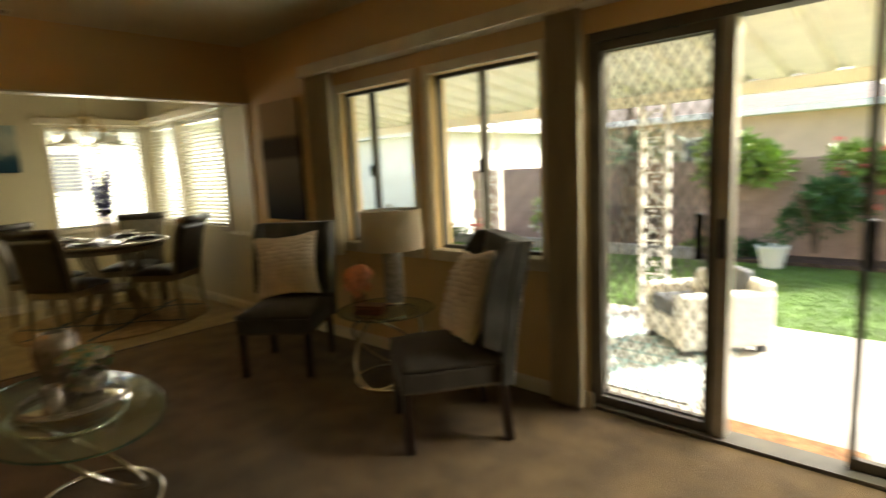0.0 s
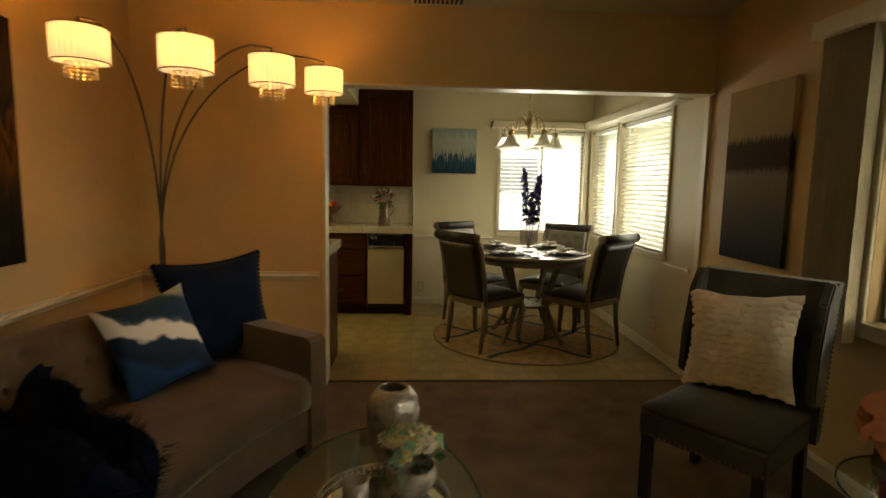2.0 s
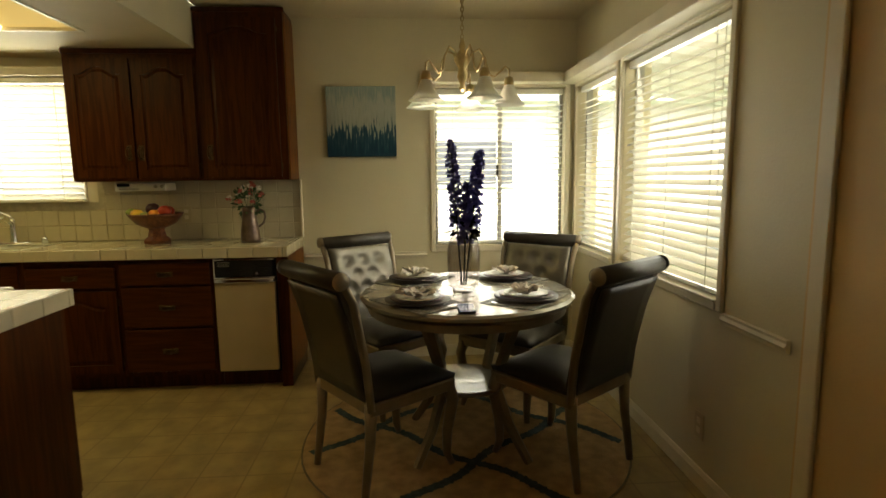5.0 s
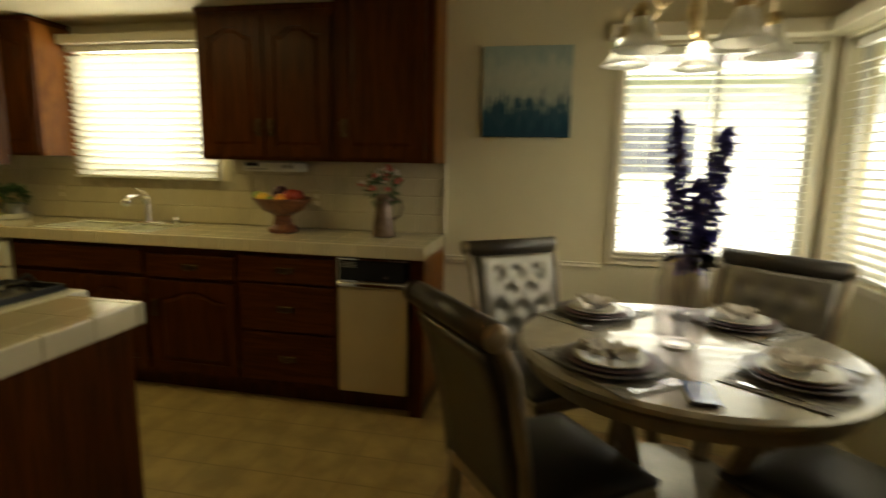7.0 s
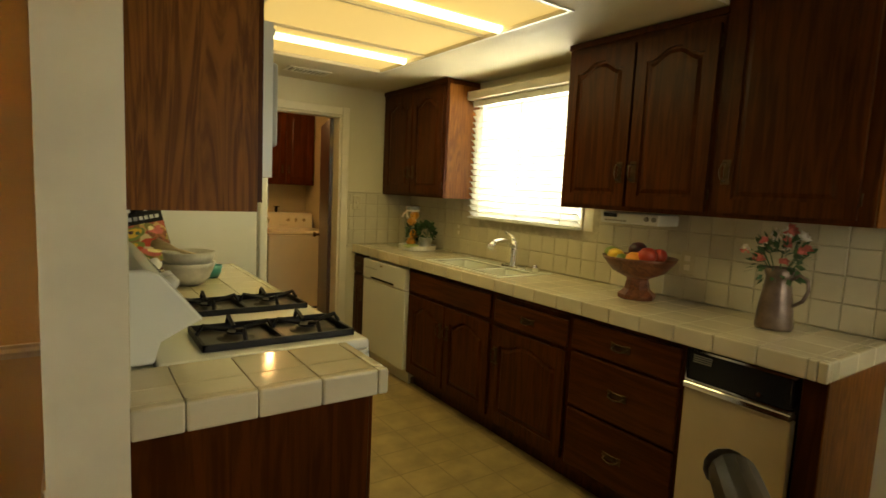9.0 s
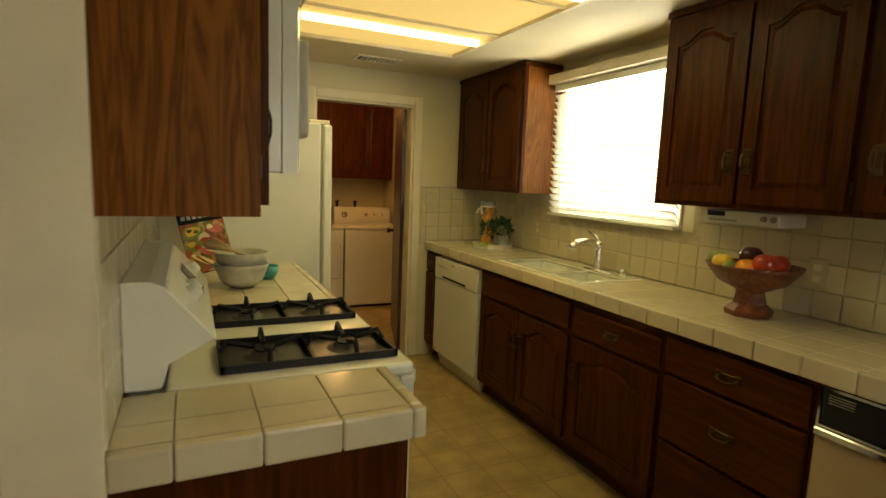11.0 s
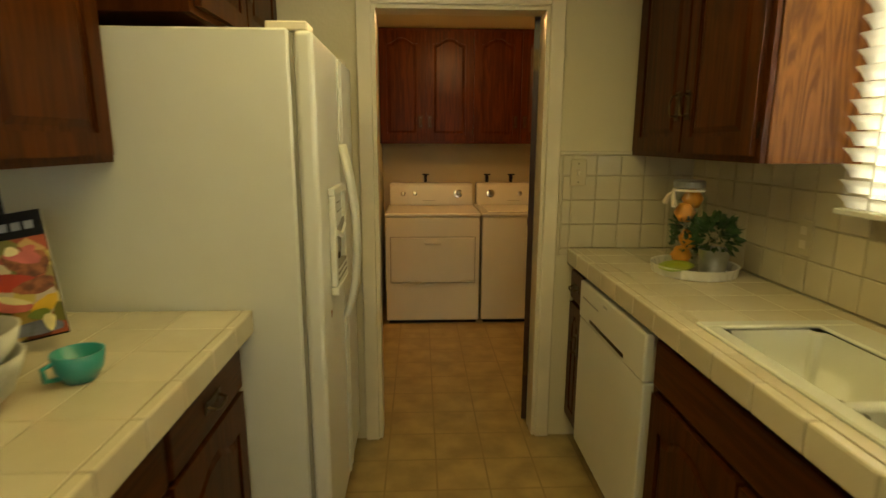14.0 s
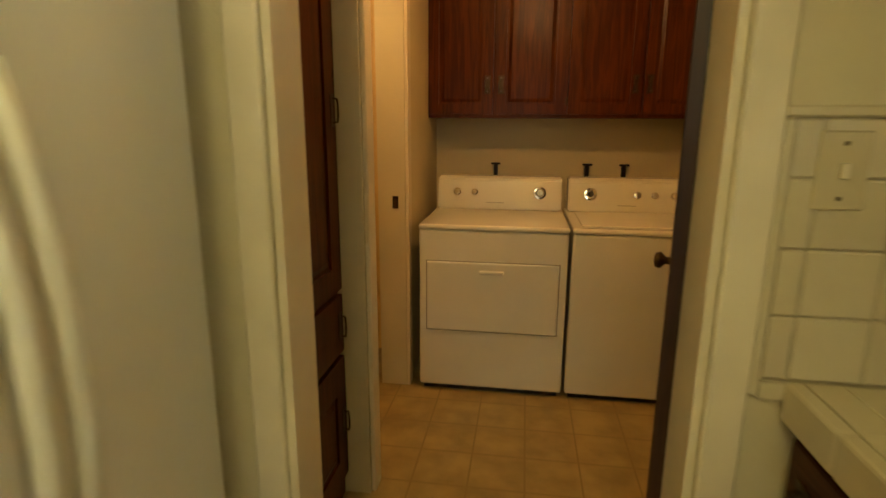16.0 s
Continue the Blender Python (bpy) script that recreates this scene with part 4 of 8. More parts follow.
# microwave
mw = thing("microwave", -3.895, 0.645, 1.405, -90, "white over-the-range microwave with a curved handle", "microwave")
MW_, MD_ = 0.757, CE + 3.895 - 0.003
part("body", B(0, 0.035, 0, MW_, MD_, 0.41, bev=0.004), M_WHITE, mw)
bm = bmesh.new()
n = 10
sec = [(MW_ * k / n, -0.045 * math.sin(math.pi * k / n) ** 0.8) for k in range(n + 1)]
front = sec + [(MW_, 0.034), (0, 0.034)]
prism(bm, front, 0.0, 0.41, "z")
md = part("door", bm, M_WHITE, mw)
part("window", B(0.10, -0.0475, 0.09, 0.50, -0.012, 0.33, bev=0.012, seg=3), mat("smoked_window", (0.34, 0.32, 0.26), 0.3, var=0.1), md)
part("handle", tube(bmesh.new(), [(0.60 + 0.02 * math.sin(math.pi * q / 14), -0.030 - 0.075 * math.sin(math.pi * q / 14) ** 0.7, 0.03 + 0.35 * q / 14) for q in range(15)], 0.014, 10), M_WHITE, md, smooth=True)
part("control_panel", B(0.655, -0.030, 0.05, 0.745, -0.004, 0.36, bev=0.004), M_APPL, mw)
part("vent_grille", B(0.02, -0.012, 0.385, MW_ - 0.02, -0.0, 0.40), M_APPL, mw)
part("knob", lathe(bmesh.new(), [(0, 0.01), (0.012, 0.01), (0.014, 0)], 12), M_CHROME, mw).matrix_basis = Matrix.Translation((0.56, -0.036, 0.055)) @ Matrix.Rotation(radians(90), 4, "X")

# refrigerator
fr = thing("refrigerator", -4.322, -1.046, 0, -90, "white side-by-side refrigerator with an ice and water dispenser", "refrigerator")
FW, FD, FH = 0.772, CE + 4.322 - 0.01, 1.695
part("body", B(0, 0.0, 0.03, FW, FD, FH - 0.015, bev=0.006), M_APPL, fr)
part("toe_grille", B(0.01, -0.03, 0.02, FW - 0.01, -0.002, 0.10), M_BLACK, fr)
M_GASK = mat("gasket_grey", (0.30, 0.28, 0.22), 0.7, var=0.05)
SPL = 0.42
for nm, a, b in (("freezer_door", 0.0, SPL - 0.002), ("fridge_door", SPL + 0.002, FW)):
    dd = part(nm, B(a, -0.065, 0.11, b, -0.012, FH - 0.02, bev=0.014, seg=3), M_APPL, fr, smooth=False)
    part("gasket", B(a + 0.01, -0.0118, 0.115, b - 0.01, -0.0005, FH - 0.025), M_GASK, dd)
    hxp = SPL - 0.024 if nm == "freezer_door" else SPL + 0.024
    pts = [(hxp, -0.070, 0.77), (hxp, -0.092, 0.82), (hxp, -0.108, 0.90), (hxp, -0.116, 1.0), (hxp, -0.112, 1.14), (hxp, -0.096, 1.27), (hxp, -0.072, 1.38)]
    part("handle", tube(bmesh.new(), pts, 0.013, 8), M_APPL, dd, smooth=True)
    part("handle_rib", B(hxp - 0.011, -0.075, 1.38, hxp + 0.011, -0.0655, FH - 0.04, bev=0.003), M_APPL, dd)
    part("handle_rib", B(hxp - 0.011, -0.075, 0.14, hxp + 0.011, -0.0655, 0.77, bev=0.003), M_APPL, dd)
part("top_hinge", box(B(0.01, -0.05, FH - 0.02, 0.09, 0.06, FH + 0.004, bev=0.004), FW - 0.09, -0.05, FH - 0.02, FW - 0.01, 0.06, FH + 0.004, bev=0.004), M_TRIM, fr)
DA, DB = 0.136, 0.374
dp = part("dispenser", box(box(box(box(box(B(DA, -0.086, 1.228, DB, -0.0655, 1.252, bev=0.005, seg=2), DA, -0.086, 0.945, DA + 0.024, -0.0655, 1.227, bev=0.005, seg=2), DB - 0.024, -0.086, 0.945, DB, -0.0655, 1.227, bev=0.005, seg=2), DA, -0.090, 0.917, DB, -0.0655, 0.944, bev=0.006, seg=2), DA + 0.025, -0.074, 1.125, DB - 0.025, -0.0655, 1.227, bev=0.002), DA + 0.025, -0.0675, 0.945, DB - 0.025, -0.0655, 1.124), M_APPL, fr)
bm = bmesh.new()
for k in range(12):
    x0_, x1_ = (DA + 0.026 + (DB - DA - 0.052) * u / 12 for u in (k, k + 1))
    z_ = 1.118 - 0.022 * math.sin(math.pi * (k + 0.5) / 12)
    box(bm, x0_, -0.0815, z_ + 0.004, x1_, -0.0745, z_ + 0.024)
part("curved_strip", bm, M_GASK, dp, "grey curved strip over the recess")
bm = bmesh.new()
for k in range(12):
    x0_, x1_ = (DA + 0.026 + (DB - DA - 0.052) * u / 12 for u in (k, k + 1))
    z_ = 1.118 - 0.022 * math.sin(math.pi * (k + 0.5) / 12)
    box(bm, x0_, -0.090, z_ - 0.010, x1_, -0.0745, z_ + 0.003)
part("grip_lip", bm, M_APPL, dp)
part("spout_housing", B(DA + 0.035, -0.088, 1.045, DA + 0.095, -0.068, 1.098, bev=0.008, seg=2), M_GASK, dp, "grey ice spout")
part("lever", B(DA + 0.075, -0.084, 1.02, DA + 0.10, -0.068, 1.075, bev=0.003), M_BRASS, dp, "brown dispenser lever")
# every second strip is grey: the shade between the white slats, put into colour
for k in range(6):
    part("tray_slat_and_gap", xform(B(-0.088, -0.087, 0.0, 0.088, -0.069, 0.006), Matrix.Translation(((DA + DB) / 2, 0, 0.947 + 0.010 * k))), M_GASK if k % 2 else M_APPL, dp)
for k in range(4):
    part("button", B(DA + 0.105 + 0.028 * k, -0.0755, 1.165, DA + 0.117 + 0.028 * k, -0.0742, 1.170), M_GASK, dp)
part("indicator", B(DA + 0.105, -0.0755, 1.195, DA + 0.165, -0.0742, 1.199), M_GASK, dp)
part("badge", B(DA + 0.04, -0.0762, 1.190, DA + 0.078, -0.0742, 1.202), M_BLACK, dp)
part("rust_spot", lathe(bmesh.new(), [(0, 0.0012), (0.010, 0.0008), (0.013, 0.0)], 14, wob=lambda a, z: 0.25 * math.sin(3 * a)), mat("rust_stain", (0.30, 0.12, 0.03), 0.9, var=0.4, scale=120), fr, "small rust-brown chip in the enamel").matrix_basis = Matrix.Translation((0.128, -0.0655, 0.865)) @ Matrix.Rotation(radians(90), 4, "X")

# ---- laundry ----
def laundry_machine(name, x, w, dryer, label):
    t = thing(name, x, -3.540, 0, 180, label, name.replace("_", " "))
    d = 0.68
    part("body", B(0, 0.0, 0.025, w, d, 0.835, bev=0.012, seg=2), M_WHITE, t)
    part("top_panel", B(-0.002, -0.006, 0.836, w + 0.002, d, 0.862, bev=0.010, seg=3), M_WHITE, t)
    part("base", B(0.02, 0.02, 0.0, w - 0.02, d - 0.02, 0.024), M_BLACK, t)
    pm = prism(bmesh.new(), [(d - 0.16, 0.863), (d - 0.13, 1.03), (d - 0.10, 1.045), (d, 1.045), (d, 0.863)], 0.01, w - 0.01, "x")
    bmesh.ops.bevel(pm, geom=list(pm.edges), offset=0.008, segments=2, affect="EDGES")
    cp = part("control_panel", pm, M_WHITE, t)
    ks = ((w - 0.13, 0.034), (0.22, 0.018), (0.12, 0.022)) if dryer else ((w - 0.12, 0.019), (w - 0.22, 0.019), (w - 0.31, 0.019), (0.13, 0.034))
    for kx, r in ks:
        o1 = part("dial", lathe(bmesh.new(), [(0, 0.022), (r * 0.5, 0.022), (r * 0.75, 0.004), (r, 0.003), (r * 1.05, 0.0)], 18), M_CHROME, cp)
        o1.matrix_basis = Matrix.Translation((kx, d - 0.148, 0.96)) @ Matrix.Rotation(radians(80), 4, "X")
    if dryer:
        dr = part("door", B(0.04, -0.012, 0.33, w - 0.04, -0.0005, 0.68, bev=0.006, seg=2), M_WHITE, t)
        part("seam", box(box(box(B(0.034, -0.002, 0.326, 0.039, -0.0003, 0.684), w - 0.039, -0.002, 0.326, w - 0.034, -0.0003, 0.684), 0.039, -0.002, 0.681, w - 0.039, -0.0003, 0.685), 0.039, -0.002, 0.325, w - 0.039, -0.0003, 0.329), M_GASK, t)
        part("pull", B(w / 2 - 0.06, -0.024, 0.625, w / 2 + 0.06, -0.0125, 0.645, bev=0.005), M_WHITE, dr)
    else:
        part("lid", B(0.04, 0.03, 0.8625, w - 0.04, d - 0.2, 0.872, bev=0.004), M_WHITE, t)
    part("badge", B(w / 2 - 0.07, d - 0.1535, 0.895, w / 2 + 0.03, d - 0.150, 0.903), M_ALUL, cp)
    return t


laundry_machine("clothes_dryer", -4.405, 0.715, True, "white front-loading clothes dryer with a drop door")
laundry_machine("washing_machine", -5.135, 0.69, False, "white top-loading washing machine beside the dryer")
lb = [0.02, 0.40, 0.80, 1.20, 1.53]
cabinet("wall_cabinet", -4.315, -4.20, 180, 1.55, 0.296, 1.37, 2.295, [("door", a + 0.008, b - 0.008, 0.02, 0.90, s) for a, b, s in zip(lb, lb[1:], ("ru", "lu", "ru", "lu"))], "reddish dark wooden wall cabinet above the washer and dryer", "wall cabinet", material=M_CABR, front=M_CABR)
pt = thing("pantry_cabinet", -4.29, -2.698, 0, -90, "tall dark wooden pantry doors in the laundry", "pantry cabinet")
for z0, z1 in ((0.10, 0.55), (0.57, 0.77), (0.79, 1.94)):
    dd = part("door", xform(door_bm(0.60, z1 - z0, 0.03, inset=0.085), Matrix.Translation((-0.615, -0.02, z0))), M_CAB, pt)
    pull(dd, -0.05, -0.02, (z0 + z1) / 2, True)
part("body", B(-0.66, 0.0, 0.0, -0.002, 0.30, 1.96), M_CAB, pt)
ld = thing("laundry_door", -5.205, -2.03, 0, -106, "dark brown wooden interior door standing open into the laundry", "door")
lp = part("door_leaf", B(0.0, -0.0, 0.012, 0.76, 0.035, 1.93, bev=0.002), M_DWOOD, ld)
part("door_handle", lathe(bmesh.new(), [(0.0, 0.06), (0.022, 0.055), (0.027, 0.04), (0.012, 0.025), (0.012, 0.005), (0.028, 0.0)], 16), M_BRASS, lp, "aged brass door knob", smooth=True).matrix_basis = Matrix.Translation((0.70, 0.0352, 0.92)) @ Matrix.Rotation(radians(-90), 4, "X")
for z in (0.25, 1.70):
    part("hinge", B(-0.004, 0.0, z, 0.004, 0.034, z + 0.09), M_BRASS, lp)
# water taps on the laundry wall
for x in (-4.72, -5.28, -5.50):
    tp = thing("water_valve", x, -4.498, 1.06, 180, "small dark water valve on the laundry wall", "valve", "valves behind the machines")
    part("body", box(B(-0.012, -0.04, -0.04, 0.012, 0.0, 0.03, bev=0.003), -0.03, -0.05, 0.03, 0.03, -0.03, 0.042, bev=0.003), M_IRON, tp)
# side room seen through the side doorway
structure("wall_side_room_north", B(-4.199, -2.80, 0, CE, -2.70, 2.3), M_LIVING, "warm beige wall of the side room")
structure("wall_side_room_south", B(-4.24, -4.1, 0, CE, -4.0, 2.3), M_LIVING, "warm beige wall of the side room")


# ---- furnishing materials ----
M_VELVET = mat("taupe_velvet", (0.100, 0.060, 0.026), 0.8, var=0.22, scale=5, bump=0.15, bscale=150, sheen=0.2)
M_NAVY = mat("navy_faux_fur", (0.005, 0.008, 0.022), 0.95, spec=0.05, var=0.4, scale=30, bump=0.8, bscale=90)
M_NAVYC = mat("navy_velvet_cloth", (0.006, 0.013, 0.038), 0.85, var=0.2, scale=8, sheen=0.03, spec=0.1)
M_CREAM = mat("cream_ruffled_cloth", (0.76, 0.66, 0.52), 0.85, var=0.1, scale=10, bump=0.3, bscale=60)
M_CHAIR = mat("blue_grey_velvet", (0.072, 0.071, 0.060), 0.8, var=0.35, scale=6, bump=0.15, bscale=120, sheen=0.25, spec=0.2)
M_CHAIRS = mat("dark_grey_seat_velvet", (0.070, 0.060, 0.047), 0.75, var=0.2, scale=6, bump=0.15, bscale=120, sheen=0.12, spec=0.2)
M_ESP = wood("espresso_wood", (0.016, 0.008, 0.005), (0.03, 0.015, 0.009), 0.35)
M_NAIL = mat("nickel_nailhead", (0.5, 0.48, 0.42), 0.25, 1.0, var=0.1)
M_CHAMP = mat("champagne_wood", (0.24, 0.19, 0.12), 0.35, 0.35, var=0.12, scale=14)
M_LEATH = mat("pewter_leather", (0.036, 0.029, 0.020), 0.38, 0.1, var=0.15, scale=10, bump=0.1, bscale=200)
M_LEATHS = mat("silver_leather", (0.17, 0.155, 0.12), 0.25, 0.45, var=0.12, scale=10, bump=0.1, bscale=200)
M_TTOP = mat("table_champagne_gloss", (0.36, 0.32, 0.24), 0.22, 0.25, var=0.1, scale=9, coat=0.4)
M_SHADEW = translucent("lampshade_linen", (0.62, 0.54, 0.40), 0.35)
M_SHADE = translucent("pleated_shade_lit", (0.52, 0.48, 0.36), 0.5, 0.10, (1.0, 0.74, 0.42))
M_BULB = translucent("bulb_glow", (1, 1, 1), 0.5, 1.6, (1.0, 0.66, 0.26))
M_FROST = translucent("frosted_glass", (0.86, 0.84, 0.76), 0.55)
M_FROSTL = translucent("frosted_glass_lit", (0.85, 0.85, 0.80), 0.5, 4.5, (1.0, 0.98, 0.85))
M_CRYST = mat("crystal", (0.8, 0.7, 0.5), 0.1, 0.3, var=0.3, scale=40)
M_MERC = mat("mercury_glass", (0.42, 0.38, 0.32), 0.2, 0.35, var=0.35, scale=22, bump=0.5, bscale=35)
M_MIRROR = mat("mirror", (0.75, 0.73, 0.65), 0.03, 1.0, var=0.02)
M_PEACH = mat("peach_petal", (0.75, 0.34, 0.17), 0.7, var=0.15, scale=20)
M_LEAF = mat("leaf_green", (0.045, 0.10, 0.03), 0.55, var=0.35, scale=20)
M_LEAFL = mat("leaf_sea_green", (0.32, 0.58, 0.42), 0.6, var=0.3, scale=20)
M_PALEY = mat("petal_cream_yellow", (0.85, 0.75, 0.40), 0.7, var=0.15, scale=20)
M_PINK = mat("petal_coral", (0.60, 0.15, 0.12), 0.65, var=0.2, scale=20)
M_PWHITE = mat("petal_white", (0.84, 0.78, 0.68), 0.65, var=0.1, scale=20)
M_VIOLET = mat("petal_violet", (0.07, 0.06, 0.33), 0.65, var=0.3, scale=30)
M_ORANGE = mat("orange_peel", (0.75, 0.30, 0.03), 0.45, var=0.1, scale=20, bump=0.2, bscale=120)
M_LEMON = mat("lemon_peel", (0.72, 0.45, 0.03), 0.4, var=0.1, scale=10)
M_RED = mat("red_fruit", (0.45, 0.05, 0.02), 0.3, var=0.3, scale=8)
M_PLUM = mat("plum_fruit", (0.05, 0.012, 0.015), 0.3, var=0.3, scale=8)
M_GREENF = mat("green_fruit", (0.20, 0.26, 0.05), 0.4, var=0.2, scale=8)
M_BOWLW = wood("carved_bowl_wood", (0.10, 0.03, 0.012), (0.20, 0.07, 0.025), 0.4, "x")
M_PITCH = mat("pitcher_bronze_glaze", (0.17, 0.12, 0.09), 0.3, 0.45, var=0.35, scale=14, bump=0.3, bscale=25)
M_TEAL = mat("teal_ceramic", (0.03, 0.25, 0.22), 0.3, var=0.1, coat=0.4)
M_STONEW = mat("marbled_stoneware", (0.50, 0.48, 0.40), 0.4, var=0.3, scale=10, bump=0.3, bscale=25)
M_GALV = mat("galvanised_tin", (0.42, 0.43, 0.42), 0.35, 0.8, var=0.2, scale=20)
M_CERW = mat("white_ceramic", (0.70, 0.68, 0.58), 0.25, var=0.03)
M_LIME = mat("lime_plate", (0.32, 0.42, 0.03), 0.3, var=0.1)
M_PLATED = mat("silver_charger", (0.13, 0.12, 0.12), 0.3, 0.7, var=0.2, scale=20)
M_PLATEP = mat("plum_plate", (0.10, 0.06, 0.06), 0.3, 0.2, var=0.2)
M_NAPK = mat("organza_napkin", (0.60, 0.54, 0.44), 0.6, var=0.12, scale=14, bump=0.3)
M_PMAT = mat("silver_placemat", (0.20, 0.18, 0.14), 0.5, 0.4, var=0.6, scale=70, bump=0.5, bscale=90)
M_RUG = mat("cream_rug_pile", (0.40, 0.27, 0.135), 0.95, var=0.2, scale=14, bump=0.8, bscale=180)
M_RUGB = mat("blue_rug_line", (0.045, 0.075, 0.085), 0.95, var=0.3, scale=30, bump=0.8, bscale=180)
M_PEBBLE = glassy("smoked_glass", (0.87, 0.85, 0.85))


def paint_mat(name, stops, streak=6.0, jag=0.25):
    """A canvas painted in soft bands that run up its height, broken by vertical strokes. Object z 0..1 m."""
    m = mat(name, (0.5, 0.5, 0.5), 0.9, var=0.1, bump=0.3, bscale=120, spec=0.08)
    nt = m.node_tree
    L = nt.links.new
    tc = nt.nodes.new("ShaderNodeTexCoord")
    mp = nt.nodes.new("ShaderNodeMapping")
    mp.inputs["Scale"].default_value = (streak * 3, streak * 3, streak * 0.35)
    n = nt.nodes.new("ShaderNodeTexNoise")
    n.inputs["Scale"].default_value, n.inputs["Detail"].default_value = 2.2, 6
    sep = nt.nodes.new("ShaderNodeSeparateXYZ")
    ma = nt.nodes.new("ShaderNodeMath")
    ma.operation = "MULTIPLY_ADD"
    ma.inputs[1].default_value = jag
    dv = nt.nodes.new("ShaderNodeMath")
    dv.operation, dv.inputs[1].default_value = "DIVIDE", 1 + jag
    r = nt.nodes.new("ShaderNodeValToRGB")
    L(tc.outputs["Generated"], sep.inputs[0])
    L(tc.outputs["Object"], mp.inputs[0])
    L(mp.outputs[0], n.inputs["Vector"])
    L(n.outputs[0], ma.inputs[0])
    L(sep.outputs[2], ma.inputs[2])
    L(ma.outputs[0], dv.inputs[0])
    L(dv.outputs[0], r.inputs[0])
    el = r.color_ramp.elements
    while len(el) > 1:
        el.remove(el[-1])
    for i, (p, c) in enumerate(stops):
        p = (p + jag * 0.5) / (1 + jag)
        e = el[0] if i == 0 else el.new(p)
        e.position, e.color = p, (*c, 1)
    L(r.outputs[0], nt.nodes["Principled BSDF"].inputs["Base Color"])
    return m


def painting(name, x, y, z, rz, w, h, m, label, d=0.032):
    t = thing(name, x, y, z, rz, label, "painting")
    p = part("canvas", B(-w / 2, 0, 0, w / 2, d, h, bev=0.003), m, t)
    part("stretcher", B(-w / 2 + 0.02, d + 0.0005, 0.02, w / 2 - 0.02, d + 0.004, h - 0.02), M_ESP, t)
    return t


half = 0.125
P1 = paint_mat("painting_blue_grass", [(0.0, (0.022, 0.055, 0.085)), (0.20, (0.024, 0.070, 0.100)), (0.38, (0.06, 0.115, 0.135)), (0.40, (0.34, 0.36, 0.29)), (0.7, (0.42, 0.43, 0.35)), (1.0, (0.26, 0.33, 0.30))], 11, jag=1.1)
P2 = paint_mat("painting_grey_horizon", [(0.0, (0.024, 0.029, 0.036)), (0.12, (0.060, 0.058, 0.055)), (0.30, (0.125, 0.106, 0.076)), (0.50, (0.215, 0.170, 0.104)), (0.54, (0.060, 0.040, 0.020)), (0.68, (0.070, 0.047, 0.022)), (0.72, (0.36, 0.255, 0.125)), (1.0, (0.44, 0.31, 0.15))], 12, jag=0.11)
P3 = paint_mat("painting_dark_city", [(0.0, (0.012, 0.010, 0.008)), (0.30, (0.030, 0.022, 0.014)), (0.42, (0.13, 0.060, 0.018)), (0.48, (0.025, 0.016, 0.010)), (0.58, (0.15, 0.065, 0.016)), (0.63, (0.02, 0.014, 0.010)), (0.80, (0.06, 0.030, 0.012)), (1.0, (0.014, 0.012, 0.010))], 5, jag=0.5)
painting("painting", K + 0.04, 1.952, 1.49, 90, 0.485, 0.485, P1, "small square canvas of blue strokes under pale grey")
painting("painting", -2.862, N - 0.037, 0.95, 0, 0.575, 1.0, P2, "tall canvas with grey bands and a dark horizon")
painting("painting", -1.83, S + 0.042, 0.985, 180, 1.0, 1.05, P3, "large dark abstract canvas with amber flecks")


def vent(name, x, y, z, w, d, label, n=6):
    t = thing(name, x, y, z, 0, label, "ceiling vent")
    part("frame", box(box(box(B(-w / 2, -d / 2, -0.008, w / 2, -d / 2 + 0.02, -0.001), -w / 2, d / 2 - 0.02, -0.008, w / 2, d / 2, -0.001), -w / 2, -d / 2 + 0.02, -0.008, -w / 2 + 0.02, d / 2 - 0.02, -0.001), w / 2 - 0.02, -d / 2 + 0.02, -0.008, w / 2, d / 2 - 0.02, -0.001), M_TRIM, t)
    # black sheet on the solid ceiling, the duct's shade put into its colour
    part("backing", B(-w / 2 + 0.02, -d / 2 + 0.02, -0.002, w / 2 - 0.02, d / 2 - 0.02, -0.0005), M_BLACK, t)
    lo = (d if w < d else w)
    for k in range(n):
        u = -lo / 2 + 0.03 + (lo - 0.06) * (k + 0.5) / n
        if w < d:
            part("slat", B(-w / 2 + 0.022, u - 0.008, -0.012, w / 2 - 0.022, u + 0.002, -0.003), M_TRIM, t)
        else:
            part("slat", B(u - 0.008, -d / 2 + 0.022, -0.012, u + 0.002, d / 2 - 0.022, -0.003), M_TRIM, t)


vent("ceiling_vent", -3.29, 1.66, HL, 0.15, 0.34, "cream slatted air vent on the living room ceiling", 10)
vent("ceiling_vent", -4.80, -1.57, HK, 0.30, 0.16, "cream slatted air vent in the kitchen ceiling", 8)


def outlet(x, y, z, rz, label, kind="wall outlet", dark=False):
    t = thing("wall_outlet" if kind == "wall outlet" else "light_switch", x, y, z, rz, label, kind)
    part("plate", B(-0.036, -0.006, -0.058, 0.036, 0, 0.058, bev=0.003), M_PLATE, t)
    if kind == "wall outlet":
        for s in (-0.022, 0.022):
            part("socket", B(-0.014, -0.008, s - 0.013, 0.014, -0.0061, s + 0.013, bev=0.001), M_TRIM, t)
    else:
        part("toggle", B(-0.005, -0.016, -0.010, 0.005, -0.0061, 0.012, bev=0.001), M_TRIM, t)
        for s in (-0.04, 0.04):
            part("screw", B(-0.003, -0.0075, s - 0.003, 0.003, -0.0061, s + 0.003), M_BRASS, t)


